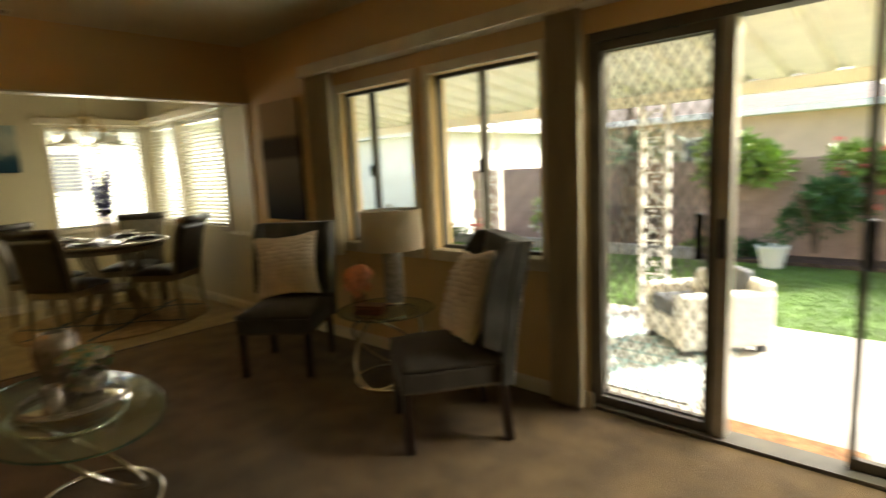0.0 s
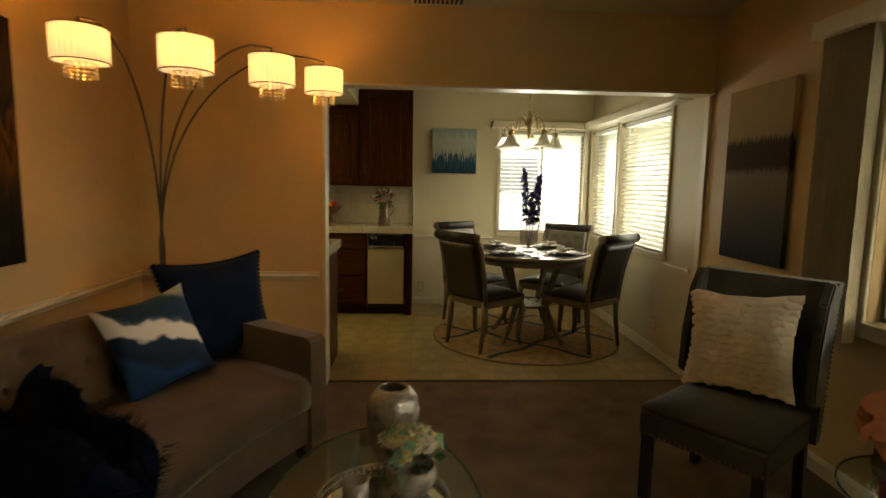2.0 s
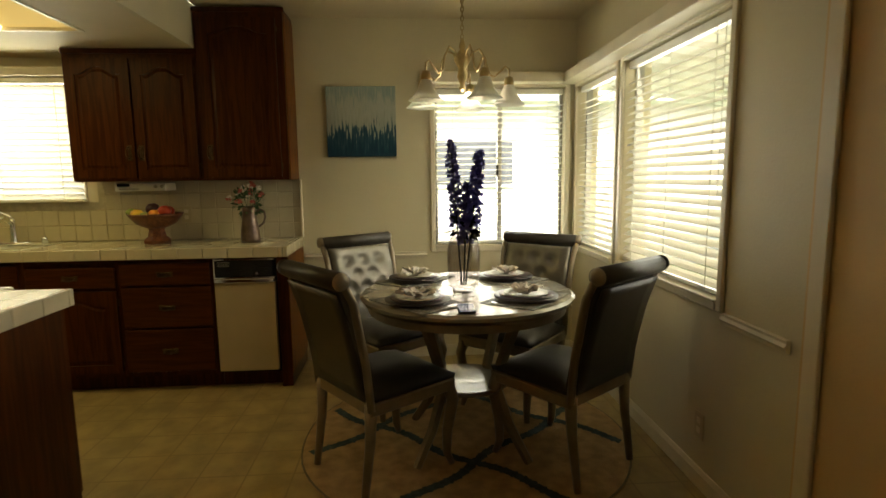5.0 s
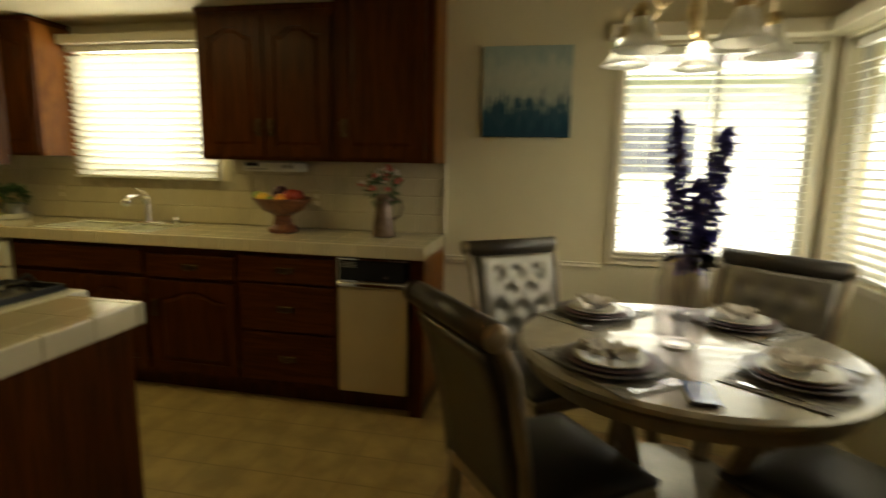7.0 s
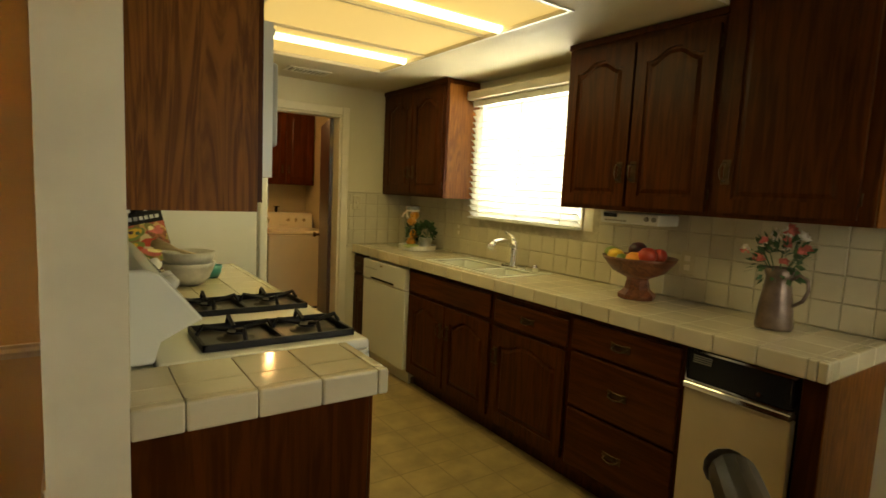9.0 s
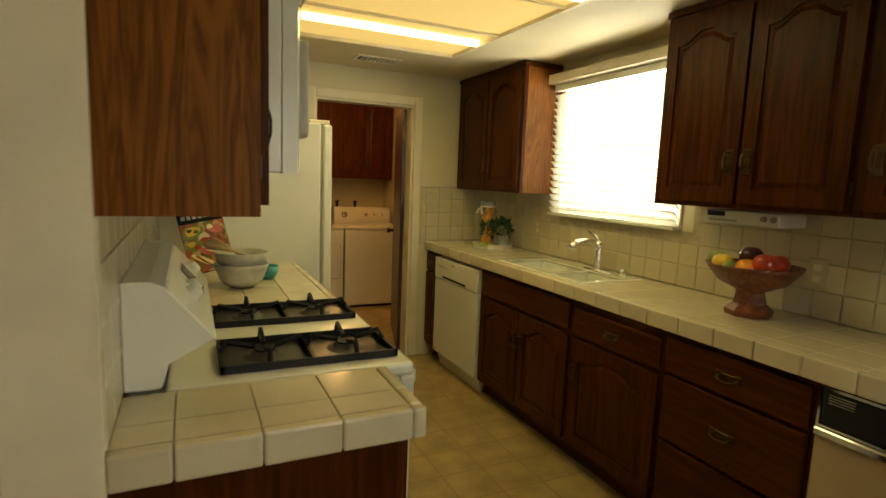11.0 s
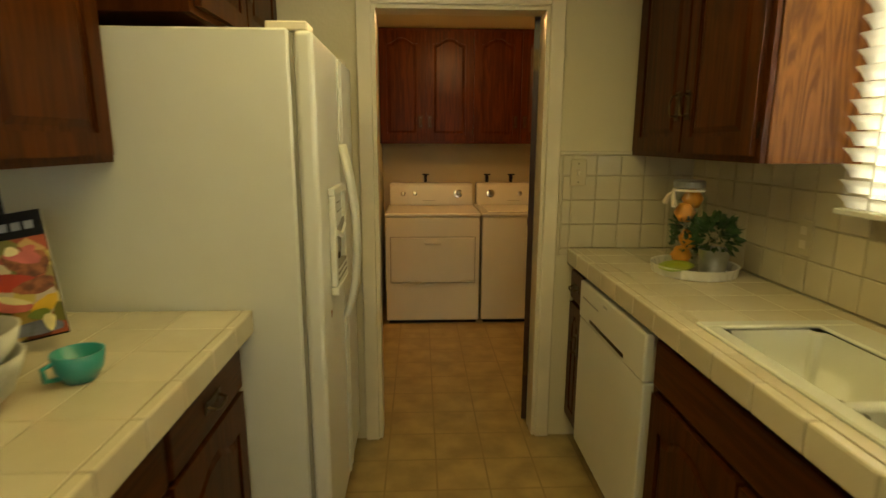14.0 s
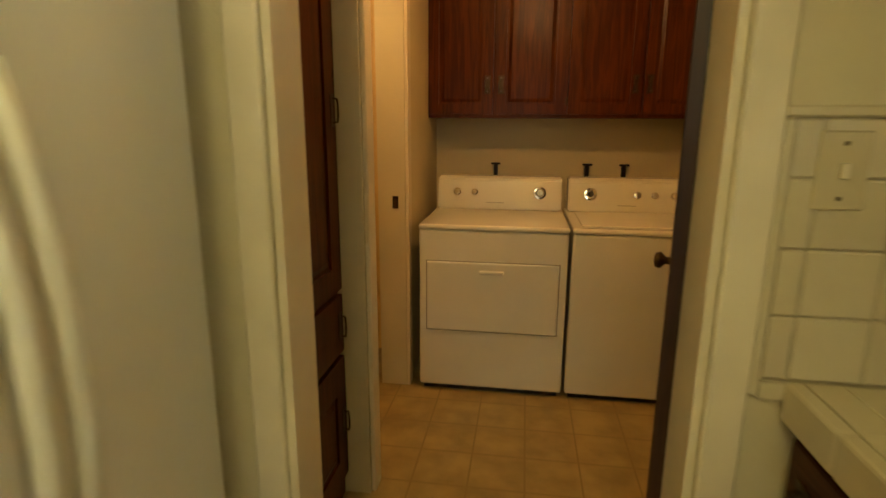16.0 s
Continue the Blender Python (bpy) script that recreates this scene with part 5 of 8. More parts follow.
M_PLATE = mat("almond_plate", (0.50, 0.43, 0.26), 0.35, var=0.05)
outlet(-5.357, D + 0.008, 1.258, 180, "almond light switch plate on the tiles by the doorway", "light switch")
outlet(K + 0.008, -1.164, 1.10, 90, "almond outlet plate on the kitchen tiles")
outlet(K + 0.008, 0.70, 1.10, 90, "white outlet plate on the kitchen tiles behind the fruit bowl")
outlet(K + 0.0005, 1.60, 0.21, 90, "cream outlet plate low on the dining wall")
outlet(-4.06, N - 0.0005, 0.27, 0, "cream outlet plate low on the dining wall")


# ---- dining corner ----
def tapered_leg(bm, pts, r0, r1, seg=8):
    n = len(pts)
    return tube(bm, pts, 0, seg, rad=[r0 + (r1 - r0) * i / (n - 1) for i in range(n)])


def sheet_back(bm, w, z0, z1, prof, th, n=12, m=16, dimples=(), deep=0.02, gather=0.0):
    """An upholstered back: grid x by profile (y, z), dimpled on its front (+y)."""
    rows = []
    for j in range(m + 1):
        v = j / m
        k = v * (len(prof) - 1)
        i = min(int(k), len(prof) - 2)
        f = k - i
        y, z = prof[i][0] * (1 - f) + prof[i + 1][0] * f, prof[i][1] * (1 - f) + prof[i + 1][1] * f
        rows.append((y, z))
    fr_, bk = [], []
    for y, z in rows:
        a, b = [], []
        for i in range(n + 1):
            x = -w / 2 + w * i / n
            edge = min(1, min(i, n - i) / 1.5)
            dy = 0
            for dx, dz in dimples:
                d2 = ((x - dx) ** 2 + (z - dz) ** 2) ** 0.5
                dy -= deep * math.exp(-(d2 / 0.028) ** 2)
            a.append(bm.verts.new((x, y + th / 2 * (0.55 + 0.45 * edge) + dy, z)))
            b.append(bm.verts.new((x, y - th / 2, z)))
        fr_.append(a)
        bk.append(b)
    for j in range(m):
        for i in range(n):
            bm.faces.new((fr_[j][i], fr_[j][i + 1], fr_[j + 1][i + 1], fr_[j + 1][i]))
            bm.faces.new((bk[j][i], bk[j + 1][i], bk[j + 1][i + 1], bk[j][i + 1]))
        bm.faces.new((fr_[j][0], fr_[j + 1][0], bk[j + 1][0], bk[j][0]))
        bm.faces.new((fr_[j][n], bk[j][n], bk[j + 1][n], fr_[j + 1][n]))
    for i in range(n):
        bm.faces.new((fr_[0][i], bk[0][i], bk[0][i + 1], fr_[0][i + 1]))
        bm.faces.new((fr_[m][i], fr_[m][i + 1], bk[m][i + 1], bk[m][i]))
    return bm


def cushion(bm, w, d, z0, z1, dome=0.02, n=10, round_=0.03):
    """A soft seat pad."""
    top, bot = [], []
    for j in range(n + 1):
        a, b = [], []
        for i in range(n + 1):
            u, v = 2 * i / n - 1, 2 * j / n - 1
            e = (1 - abs(u) ** 4) * (1 - abs(v) ** 4)
            x, y = u * w / 2, v * d / 2
            a.append(bm.verts.new((x, y, z1 - round_ * (1 - e) + dome * e)))
            b.append(bm.verts.new((x * 0.985, y * 0.985, z0)))
        top.append(a)
        bot.append(b)
    for j in range(n):
        for i in range(n):
            bm.faces.new((top[j][i], top[j][i + 1], top[j + 1][i + 1], top[j + 1][i]))
            bm.faces.new((bot[j][i], bot[j + 1][i], bot[j + 1][i + 1], bot[j][i + 1]))
        for s in (0, n):
            bm.faces.new((top[j][s], top[j + 1][s], bot[j + 1][s], bot[j][s]))
            bm.faces.new((top[s][j], bot[s][j], bot[s][j + 1], top[s][j + 1]))
    return bm


def dining_chair(x, y, rz):
    t = thing("dining_chair", x, y, 0, rz, "champagne-framed dining chair with a rolled tufted back by the table", "dining chair", "chairs round the dining table")
    part("seat", cushion(bmesh.new(), 0.47, 0.46, 0.435, 0.485, 0.02), M_LEATH, t, smooth=True)
    part("seat_rail", box(bmesh.new(), -0.235, -0.225, 0.375, 0.235, 0.235, 0.434, bev=0.008), M_CHAMP, t)
    for s in (-1, 1):
        part("leg", tapered_leg(bmesh.new(), [(s * 0.205, 0.205, 0.40), (s * 0.222, 0.225, 0.33), (s * 0.205, 0.205, 0.18), (s * 0.20, 0.205, 0.07), (s * 0.212, 0.225, 0.012)], 0.034, 0.015), M_CHAMP, t, smooth=True)
        part("leg", tapered_leg(bmesh.new(), [(s * 0.205, -0.205, 0.42), (s * 0.205, -0.215, 0.25), (s * 0.205, -0.25, 0.012)], 0.028, 0.016), M_CHAMP, t, smooth=True)
        part("stile", tube(bmesh.new(), [(s * 0.222, -0.215, 0.40), (s * 0.224, -0.235, 0.60), (s * 0.236, -0.29, 0.86), (s * 0.24, -0.335, 0.945)], 0.018, 8), M_CHAMP, t, smooth=True)
        part("rosette", xform(lathe(bmesh.new(), [(0, 0.012), (0.016, 0.010), (0.032, 0.003), (0.036, -0.01)], 14), Matrix.Translation((s * 0.252, -0.345, 0.955)) @ Matrix.Rotation(radians(90 * s), 4, "Y")), M_CHAMP, t, smooth=True)
    dim = [(-0.11, 0.84), (0.0, 0.84), (0.11, 0.84), (-0.055, 0.76), (0.055, 0.76), (-0.11, 0.68), (0.0, 0.68), (0.11, 0.68), (-0.055, 0.60), (0.055, 0.60)]
    bk = part("backrest", sheet_back(bmesh.new(), 0.43, 0.45, 0.95, [(-0.20, 0.455), (-0.225, 0.60), (-0.265, 0.78), (-0.31, 0.92)], 0.055, 22, 26, dim, 0.018), M_LEATHS, t, "tufted silver leather inner back", smooth=True)
    for dx, dz in dim:
        f = (dz - 0.455) / 0.465
        part("button", lathe(bmesh.new(), [(0, 0.004), (0.006, 0.002), (0.008, 0)], 8, (0, 0, 0)), M_CRYST, bk).matrix_basis = Matrix.Translation((dx, -0.20 - 0.11 * f + 0.012, dz)) @ Matrix.Rotation(radians(-90), 4, "X")
    part("outer_back", sheet_back(bmesh.new(), 0.42, 0.45, 0.95, [(-0.232, 0.44), (-0.258, 0.60), (-0.30, 0.78), (-0.345, 0.90)], 0.012, 6, 8), M_LEATH, t, smooth=True)
    part("top_roll", tube(bmesh.new(), [(-0.235, -0.335, 0.95), (0.235, -0.335, 0.95)], 0.038, 14), M_LEATH, t, smooth=True)
    return t


c1 = dining_chair(-4.34, 2.14, 36.9)
for x, y, rz in ((-4.34, 2.97, 126.9), (-5.07, 2.14, -53.1), (-4.98, 2.87, -130.5)):
    copy_thing(c1, pose(x, y, 0, 0, 0, rz))
TX, TY, TZ = -4.53, 2.545, 0.79
tb = thing("dining_table", TX, TY, 0, 0, "round champagne-finished dining table with four angled legs and a lower shelf", "dining table")
part("tabletop", lathe(bmesh.new(), [(0, TZ), (0.40, TZ), (0.505, TZ - 0.002), (0.52, TZ - 0.012), (0.515, TZ - 0.028), (0.49, TZ - 0.035), (0, TZ - 0.035)], 48), M_TTOP, tb, smooth=False)
part("apron", lathe(bmesh.new(), [(0.47, TZ - 0.0355), (0.485, TZ - 0.05), (0.48, TZ - 0.085), (0.44, TZ - 0.09), (0, TZ - 0.09)], 40), M_CHAMP, tb)
part("lower_shelf", lathe(bmesh.new(), [(0, 0.34), (0.20, 0.34), (0.215, 0.33), (0.20, 0.315), (0, 0.315)], 32), M_TTOP, tb)
for k in range(4):
    a = radians(45 + 90 * k)
    c, s = math.cos(a), math.sin(a)
    part("leg", tapered_leg(bmesh.new(), [(0.30 * c, 0.30 * s, 0.70), (0.17 * c, 0.17 * s, 0.36), (0.26 * c, 0.26 * s, 0.16), (0.37 * c, 0.37 * s, 0.012)], 0.032, 0.022, 6), M_CHAMP, tb)
rug = thing("round_rug", -4.60, 2.54, 0, 0, "round cream rug with dark blue crossing lines under the table", "rug")
part("field", lathe(bmesh.new(), [(0, 0.009), (0.81, 0.009), (0.828, 0.006), (0.83, 0)], 64, wob=lambda a, z: 0.004 * math.sin(9 * a)), M_RUG, rug)


def rug_line(px, py, dx, dy):
    """A soft-edged woven line across the round field, swinging a little between the crossings."""
    L_ = math.hypot(dx, dy)
    dx, dy = dx / L_, dy / L_
    bm, last = bmesh.new(), None
    for k in range(-170, 171):
        t_ = k * 0.01
        sw = 0.022 * math.sin(2 * math.pi * t_ / L_)
        x, y = px + dx * t_ - dy * sw, py + dy * t_ + dx * sw
        w = 0.024 + 0.004 * math.sin(k * 2.3) + 0.003 * math.sin(k * 5.1)
        pair = None
        if math.hypot(x, y) < 0.79:
            pair = [bm.verts.new((x - dy * s_ * w, y + dx * s_ * w, 0.0115)) for s_ in (-1, 1)]
            if last:
                bm.faces.new((last[0], last[1], pair[1], pair[0]))
        last = pair
    return bm


for k in (-1, 0, 1, 2):
    part("woven_line", rug_line(0.30 - 0.41 * k, 0.015 + 0.465 * k, 0.41, 0.465), M_RUGB, rug)
    part("woven_line", xform(rug_line(0.30 - 0.41 * k, 0.015 - 0.465 * k, 0.41, -0.465), Matrix.Translation((0, 0, 0.0006))), M_RUGB, rug)
part("border_line", lathe(bmesh.new(), [(0.822, 0.0104), (0.831, 0.0082)], 64, wob=lambda a, z: 0.004 * math.sin(9 * a)), mat("rug_edge_binding", (0.16, 0.14, 0.095), 0.95, var=0.2), rug)


def place_setting(px, py, rz, scale=1.0):
    pm = part("placemat", B(-0.19, -0.13, 0, 0.19, 0.13, 0.003, bev=0.001), M_PMAT, None, "silver woven rectangular placemat on the dining table", category="placemat", group="placemats")
    pm.matrix_basis = pose(px, py, TZ + 0.0005, 0, 0, rz)
    z = TZ + 0.004
    for r, m, lab, cat in ((0.145, M_PLATED, "dark silver charger plate on a placemat", "charger plate"), (0.122, M_PLATEP, "plum dinner plate stacked on the charger", "plate"), (0.10, M_CERW, "pale salad plate on top of the stack", "plate")):
        pl = part("plate", lathe(bmesh.new(), [(0, 0.002), (r * 0.6, 0.002), (r * 0.72, 0.006), (r, 0.013), (r, 0.016), (r * 0.7, 0.009), (r * 0.6, 0.005), (0, 0.005)], 28), m, None, lab, smooth=True, category=cat, group="stacked plates")
        pl.matrix_basis = pose(px, py, z)
        z += 0.0062
    rnd = random.Random(int(px * 100))
    bm = bmesh.new()
    for k in range(26):
        a, a2 = rnd.uniform(0, 6.28), rnd.uniform(-0.4, 0.4)
        L_ = rnd.uniform(0.03, 0.085)
        p0 = Vector((rnd.uniform(-0.01, 0.01), rnd.uniform(-0.01, 0.01), 0.012))
        d = Vector((math.cos(a), math.sin(a), 0))
        n_ = Vector((-d.y, d.x, 0))
        q = [p0 - n_ * 0.012, p0 + n_ * 0.012, p0 + d * L_ + n_ * 0.026 + Vector((0, 0, 0.03 + a2 * 0.03)), p0 + d * L_ * 1.15 + Vector((0, 0, 0.012)), p0 + d * L_ - n_ * 0.026 + Vector((0, 0, 0.026 - a2 * 0.03))]
        bm.faces.new([bm.verts.new(v) for v in q])
    nk = part("napkin", bm, M_NAPK, None, "gathered pale organza napkin in a ring on the plates", category="napkin", group="napkins")
    nk.matrix_basis = pose(px, py, z - 0.006)
    part("napkin_ring", lathe(bmesh.new(), [(0.016, 0.008), (0.019, 0.016), (0.016, 0.026), (0.013, 0.016), (0.016, 0.008)], 14), M_MERC, nk, "silver napkin ring")
    for s in (-0.165, 0.16, 0.175):
        ft = part("cutlery", box(box(bmesh.new(), -0.002, -0.09, 0, 0.002, 0.03, 0.003), -0.009, 0.03, 0, 0.009, 0.085, 0.003, bev=0.001), M_CHROME, None, "silver piece of cutlery on the placemat", category="cutlery", group="cutlery")
        ft.matrix_basis = pose(px, py, TZ + 0.0038, 0, 0, rz) @ Matrix.Translation((s, 0, 0))


for px, py, rz in ((-4.28, 2.30, 38), (-4.30, 2.79, 142), (-4.81, 2.30, -40), (-4.80, 2.79, -140)):
    place_setting(px, py, rz)


def blossom(bm, c, r, rnd, n=9, mi=0):
    for k in range(n):
        a, e = rnd.uniform(0, 6.28), rnd.uniform(-0.3, 1.3)
        d = Vector((math.cos(a) * math.cos(e), math.sin(a) * math.cos(e), math.sin(e)))
        s = d.orthogonal().normalized()
        u = d.cross(s)
        c_ = Vector(c) + d * r * 0.45
        f = bm.faces.new([bm.verts.new(c_ + v) for v in (s * r * 0.5, d * r * 0.5 + u * r * 0.35, -s * r * 0.5, u * -r * 0.4)])
        f.material_index = mi


def leafy(bm, c, r, rnd, n, size, mi=0, up=0.3):
    for k in range(n):
        d = Vector((rnd.gauss(0, 1), rnd.gauss(0, 1), rnd.gauss(up, 0.8))).normalized()
        p = Vector(c) + d * r * rnd.uniform(0.5, 1)
        s = d.orthogonal().normalized()
        s.rotate(Matrix.Rotation(rnd.uniform(0, 6.28), 3, d))
        L_ = size * rnd.uniform(0.7, 1.3)
        f = bm.faces.new([bm.verts.new(v) for v in (p, p + d * L_ * 0.5 + s * L_ * 0.3, p + d * L_, p + d * L_ * 0.5 - s * L_ * 0.3)])
        f.material_index = mi


rnd = random.Random(7)
M_STEM = mat("dark_stem", (0.012, 0.014, 0.012), 0.6, var=0.3)
vs_ = thing("glass_vase", -4.51, 2.53, TZ + 0.001, 0, "tall smoky glass vase with dark stems on the dining table", "vase")
part("glass", lathe(bmesh.new(), [(0.0, 0.006), (0.055, 0.006), (0.075, 0.03), (0.08, 0.10), (0.08, 0.20), (0.066, 0.26), (0.055, 0.28), (0.058, 0.30), (0.052, 0.278), (0.062, 0.255), (0.074, 0.20), (0.074, 0.10), (0.068, 0.035), (0.0, 0.014)], 28), M_PEBBLE, vs_, smooth=True)
part("base", lathe(bmesh.new(), [(0, 0), (0.055, 0), (0.055, 0.0055), (0, 0.0055)], 20), M_CHROME, vs_)
fl = thing("delphinium_bunch", -4.51, 2.53, TZ + 0.03, 0, "tall violet artificial delphinium spikes in the glass vase", "artificial flowers")
stems = [((0.0, -0.01), (-0.02, -0.055), 0.68), ((0.0, 0.01), (0.03, 0.075), 0.63), ((0, 0), (0.0, 0.02), 0.48)]
for (a, b), (c, d), h in stems:
    bmx = bmesh.new()
    part("stem", tube(bmx, [(a, b, 0.0), (a * 0.5 + c * 0.5, b * 0.5 + d * 0.5, h * 0.5), (c, d, h)], 0.0045, 6), M_STEM, fl)
    bm = bmesh.new()
    for k in range(105):
        f = 0.42 + 0.58 * k / 104
        rr = 0.032 * (1.15 - f) + 0.011
        cc = (a + (c - a) * f + rnd.uniform(-1, 1) * rr, b + (d - b) * f + rnd.uniform(-1, 1) * rr, h * f)
        blossom(bm, cc, 0.021, rnd, 6)
    part("blossoms", bm, M_VIOLET, fl)
bm = bmesh.new()
leafy(bm, (0, 0, 0.27), 0.05, rnd, 40, 0.05)
part("leaves", bm, M_BLACK, fl)
ph = part("phone", B(-0.036, -0.073, 0, 0.036, 0.073, 0.009, bev=0.004), M_BLACK, None, "dark mobile phone lying on the dining table edge", category="phone")
ph.matrix_basis = pose(-4.125, 2.50, TZ + 0.0005, 0, 0, 88)
part("screen", B(-0.032, -0.066, 0.0091, 0.032, 0.066, 0.0096), mat("phone_screen", (0.04, 0.10, 0.32), 0.08, var=0.1, coat=0.5), ph)

# chandelier
CHX, CHY = -4.80, 2.56
ch = thing("chandelier", CHX, CHY, 1.70, 0, "antique brass five-arm chandelier with frosted bell shades, one bulb lit", "chandelier")
part("canopy", lathe(bmesh.new(), [(0, 0.738), (0.055, 0.738), (0.05, 0.715), (0.012, 0.705), (0, 0.705)], 20), M_GOLD, ch, smooth=True)
for j in range(2):
    bm = bmesh.new()
    for k in range(17):
        z = 0.70 - k * 0.022
        off = (0.02 if j else 0) * math.sin(math.pi * k / 16)
        ring = [(off + 0.008 * math.cos(a) * (1 if k % 2 else 0), 0.008 * math.cos(a) * (0 if k % 2 else 1), z + 0.014 * math.sin(a)) for a in (2 * math.pi * i / 8 for i in range(8))]
        tube(bm, ring, 0.0022, 4, closed=True)
    part("chain", bm, M_GOLD, ch)
part("hub", lathe(bmesh.new(), [(0, 0.345), (0.008, 0.34), (0.018, 0.30), (0.012, 0.285), (0.035, 0.26), (0.045, 0.235), (0.02, 0.19), (0.028, 0.15), (0.012, 0.11), (0.018, 0.09), (0, 0.07)], 18), M_GOLD, ch, smooth=True)
for k in range(5):
    a = radians(20 + 72 * k)
    c, s = math.cos(a), math.sin(a)
    pr = [(0.02, 0.20), (0.05, 0.27), (0.09, 0.29), (0.12, 0.24), (0.135, 0.17), (0.165, 0.15), (0.20, 0.18), (0.225, 0.205), (0.245, 0.19), (0.245, 0.15)]
    part("arm", tube(bmesh.new(), [(r * c, r * s, z) for r, z in pr], 0.006, 6), M_GOLD, ch, smooth=True)
    part("socket", lathe(bmesh.new(), [(0.0, 0.155), (0.02, 0.15), (0.026, 0.12), (0.022, 0.10), (0, 0.10)], 14, (0.245 * c, 0.245 * s, 0)), M_GOLD, ch, smooth=True)
    lit = k in (2, 3)
    shd = part("shade", lathe(bmesh.new(), [(0.024, 0.11), (0.035, 0.09), (0.045, 0.06), (0.065, 0.03), (0.088, 0.012), (0.085, 0.010), (0.06, 0.028), (0.04, 0.06), (0.03, 0.088)], 24, (0.245 * c, 0.245 * s, 0), wob=lambda a_, z_: 0.03 * math.cos(8 * a_) if z_ < 0.04 else 0), M_FROST, ch, "frosted bell glass shade", smooth=True)
    part("bulb", lathe(bmesh.new(), [(0, 0.02), (0.02, 0.03), (0.026, 0.05), (0.014, 0.085), (0, 0.095)], 12, (0.245 * c, 0.245 * s, 0)), M_FROSTL if lit else M_FROST, ch, smooth=True)
lamp("chandelier_bulb", "POINT", (CHX + 0.02, CHY, 1.72), 0.8, (1.0, 0.90, 0.72), 0.05)


# ---- living room ----
def parsons_chair(x, y, rz, label):
    t = thing("accent_chair", x, y, 0, rz, label, "accent chair", "accent chairs by the window")
    for s in (-1, 1):
        part("leg", xform(box(bmesh.new(), -0.022, -0.022, 0.0, 0.022, 0.022, 0.30, bev=0.003), Matrix.Translation((s * 0.225, 0.235, 0))), M_ESP, t)
        part("leg", xform(box(bmesh.new(), -0.02, -0.022, 0.0, 0.02, 0.022, 0.31, bev=0.003), Matrix.Translation((s * 0.225, -0.255, 0)) @ Matrix.Shear("XZ", 4, (0, 0.0)) @ Matrix.Rotation(radians(-5), 4, "X")), M_ESP, t)
    part("seat_base", box(bmesh.new(), -0.255, -0.25, 0.295, 0.255, 0.265, 0.40, bev=0.012, seg=2), M_CHAIRS, t)
    part("seat", xform(cushion(bmesh.new(), 0.51, 0.50, 0.401, 0.455, 0.02), Matrix.Translation((0, 0.01, 0))), M_CHAIRS, t, smooth=True)
    prof = [(-0.235, 0.30), (-0.25, 0.50), (-0.29, 0.75), (-0.345, 0.98)]
    part("backrest", sheet_back(bmesh.new(), 0.56, 0, 0, prof, 0.075, 10, 12), M_CHAIR, t, smooth=False)
    for s in (-1, 1):
        bm = bmesh.new()
        out = [(-0.215, 0.46), (-0.12, 0.50), (-0.135, 0.70), (-0.19, 0.90), (-0.255, 0.985), (-0.315, 0.98), (-0.26, 0.75)]
        prism(bm, out, s * 0.245, s * 0.285, "x")
        bmesh.ops.bevel(bm, geom=list(bm.edges), offset=0.008, segments=2, affect="EDGES")
        wg = part("wing", bm, M_CHAIR, t)
        bm = bmesh.new()
        edge = [(-0.385, 0.97), (-0.33, 0.75), (-0.29, 0.50), (-0.275, 0.32)]
        for a, b in zip(edge, edge[1:]):
            L_ = math.hypot(b[0] - a[0], b[1] - a[1])
            for k in range(int(L_ / 0.022)):
                f = k * 0.022 / L_
                box(bm, s * 0.281 - 0.005, a[0] + (b[0] - a[0]) * f + 0.004, a[1] + (b[1] - a[1]) * f - 0.005, s * 0.281 + 0.005, a[0] + (b[0] - a[0]) * f + 0.014, a[1] + (b[1] - a[1]) * f + 0.005, bev=0.002)
        part("nailhead_row", bm, M_NAIL, t, "nickel nailhead trim", kind="stuff")
    bm = bmesh.new()
    for k in range(23):
        u = -0.245 + 0.49 * k / 22
        box(bm, u - 0.005, 0.264, 0.303, u + 0.005, 0.269, 0.313, bev=0.002)
        for s in (-1, 1):
            box(bm, s * 0.257 - 0.003, u - 0.005, 0.303, s * 0.257 + 0.003, u + 0.005, 0.313, bev=0.001)
    part("nailhead_row", bm, M_NAIL, t, "nickel nailhead trim", kind="stuff")
    return t


ca = parsons_chair(-2.007, 2.886, -142.7, "blue-grey velvet wing accent chair with nailheads below the wall canvas")
cb = copy_thing(ca, pose(-0.50, 2.877, 0, 0, 0, 143.9))
tagged(cb, "blue-grey velvet wing accent chair with nailheads beside the patio door")


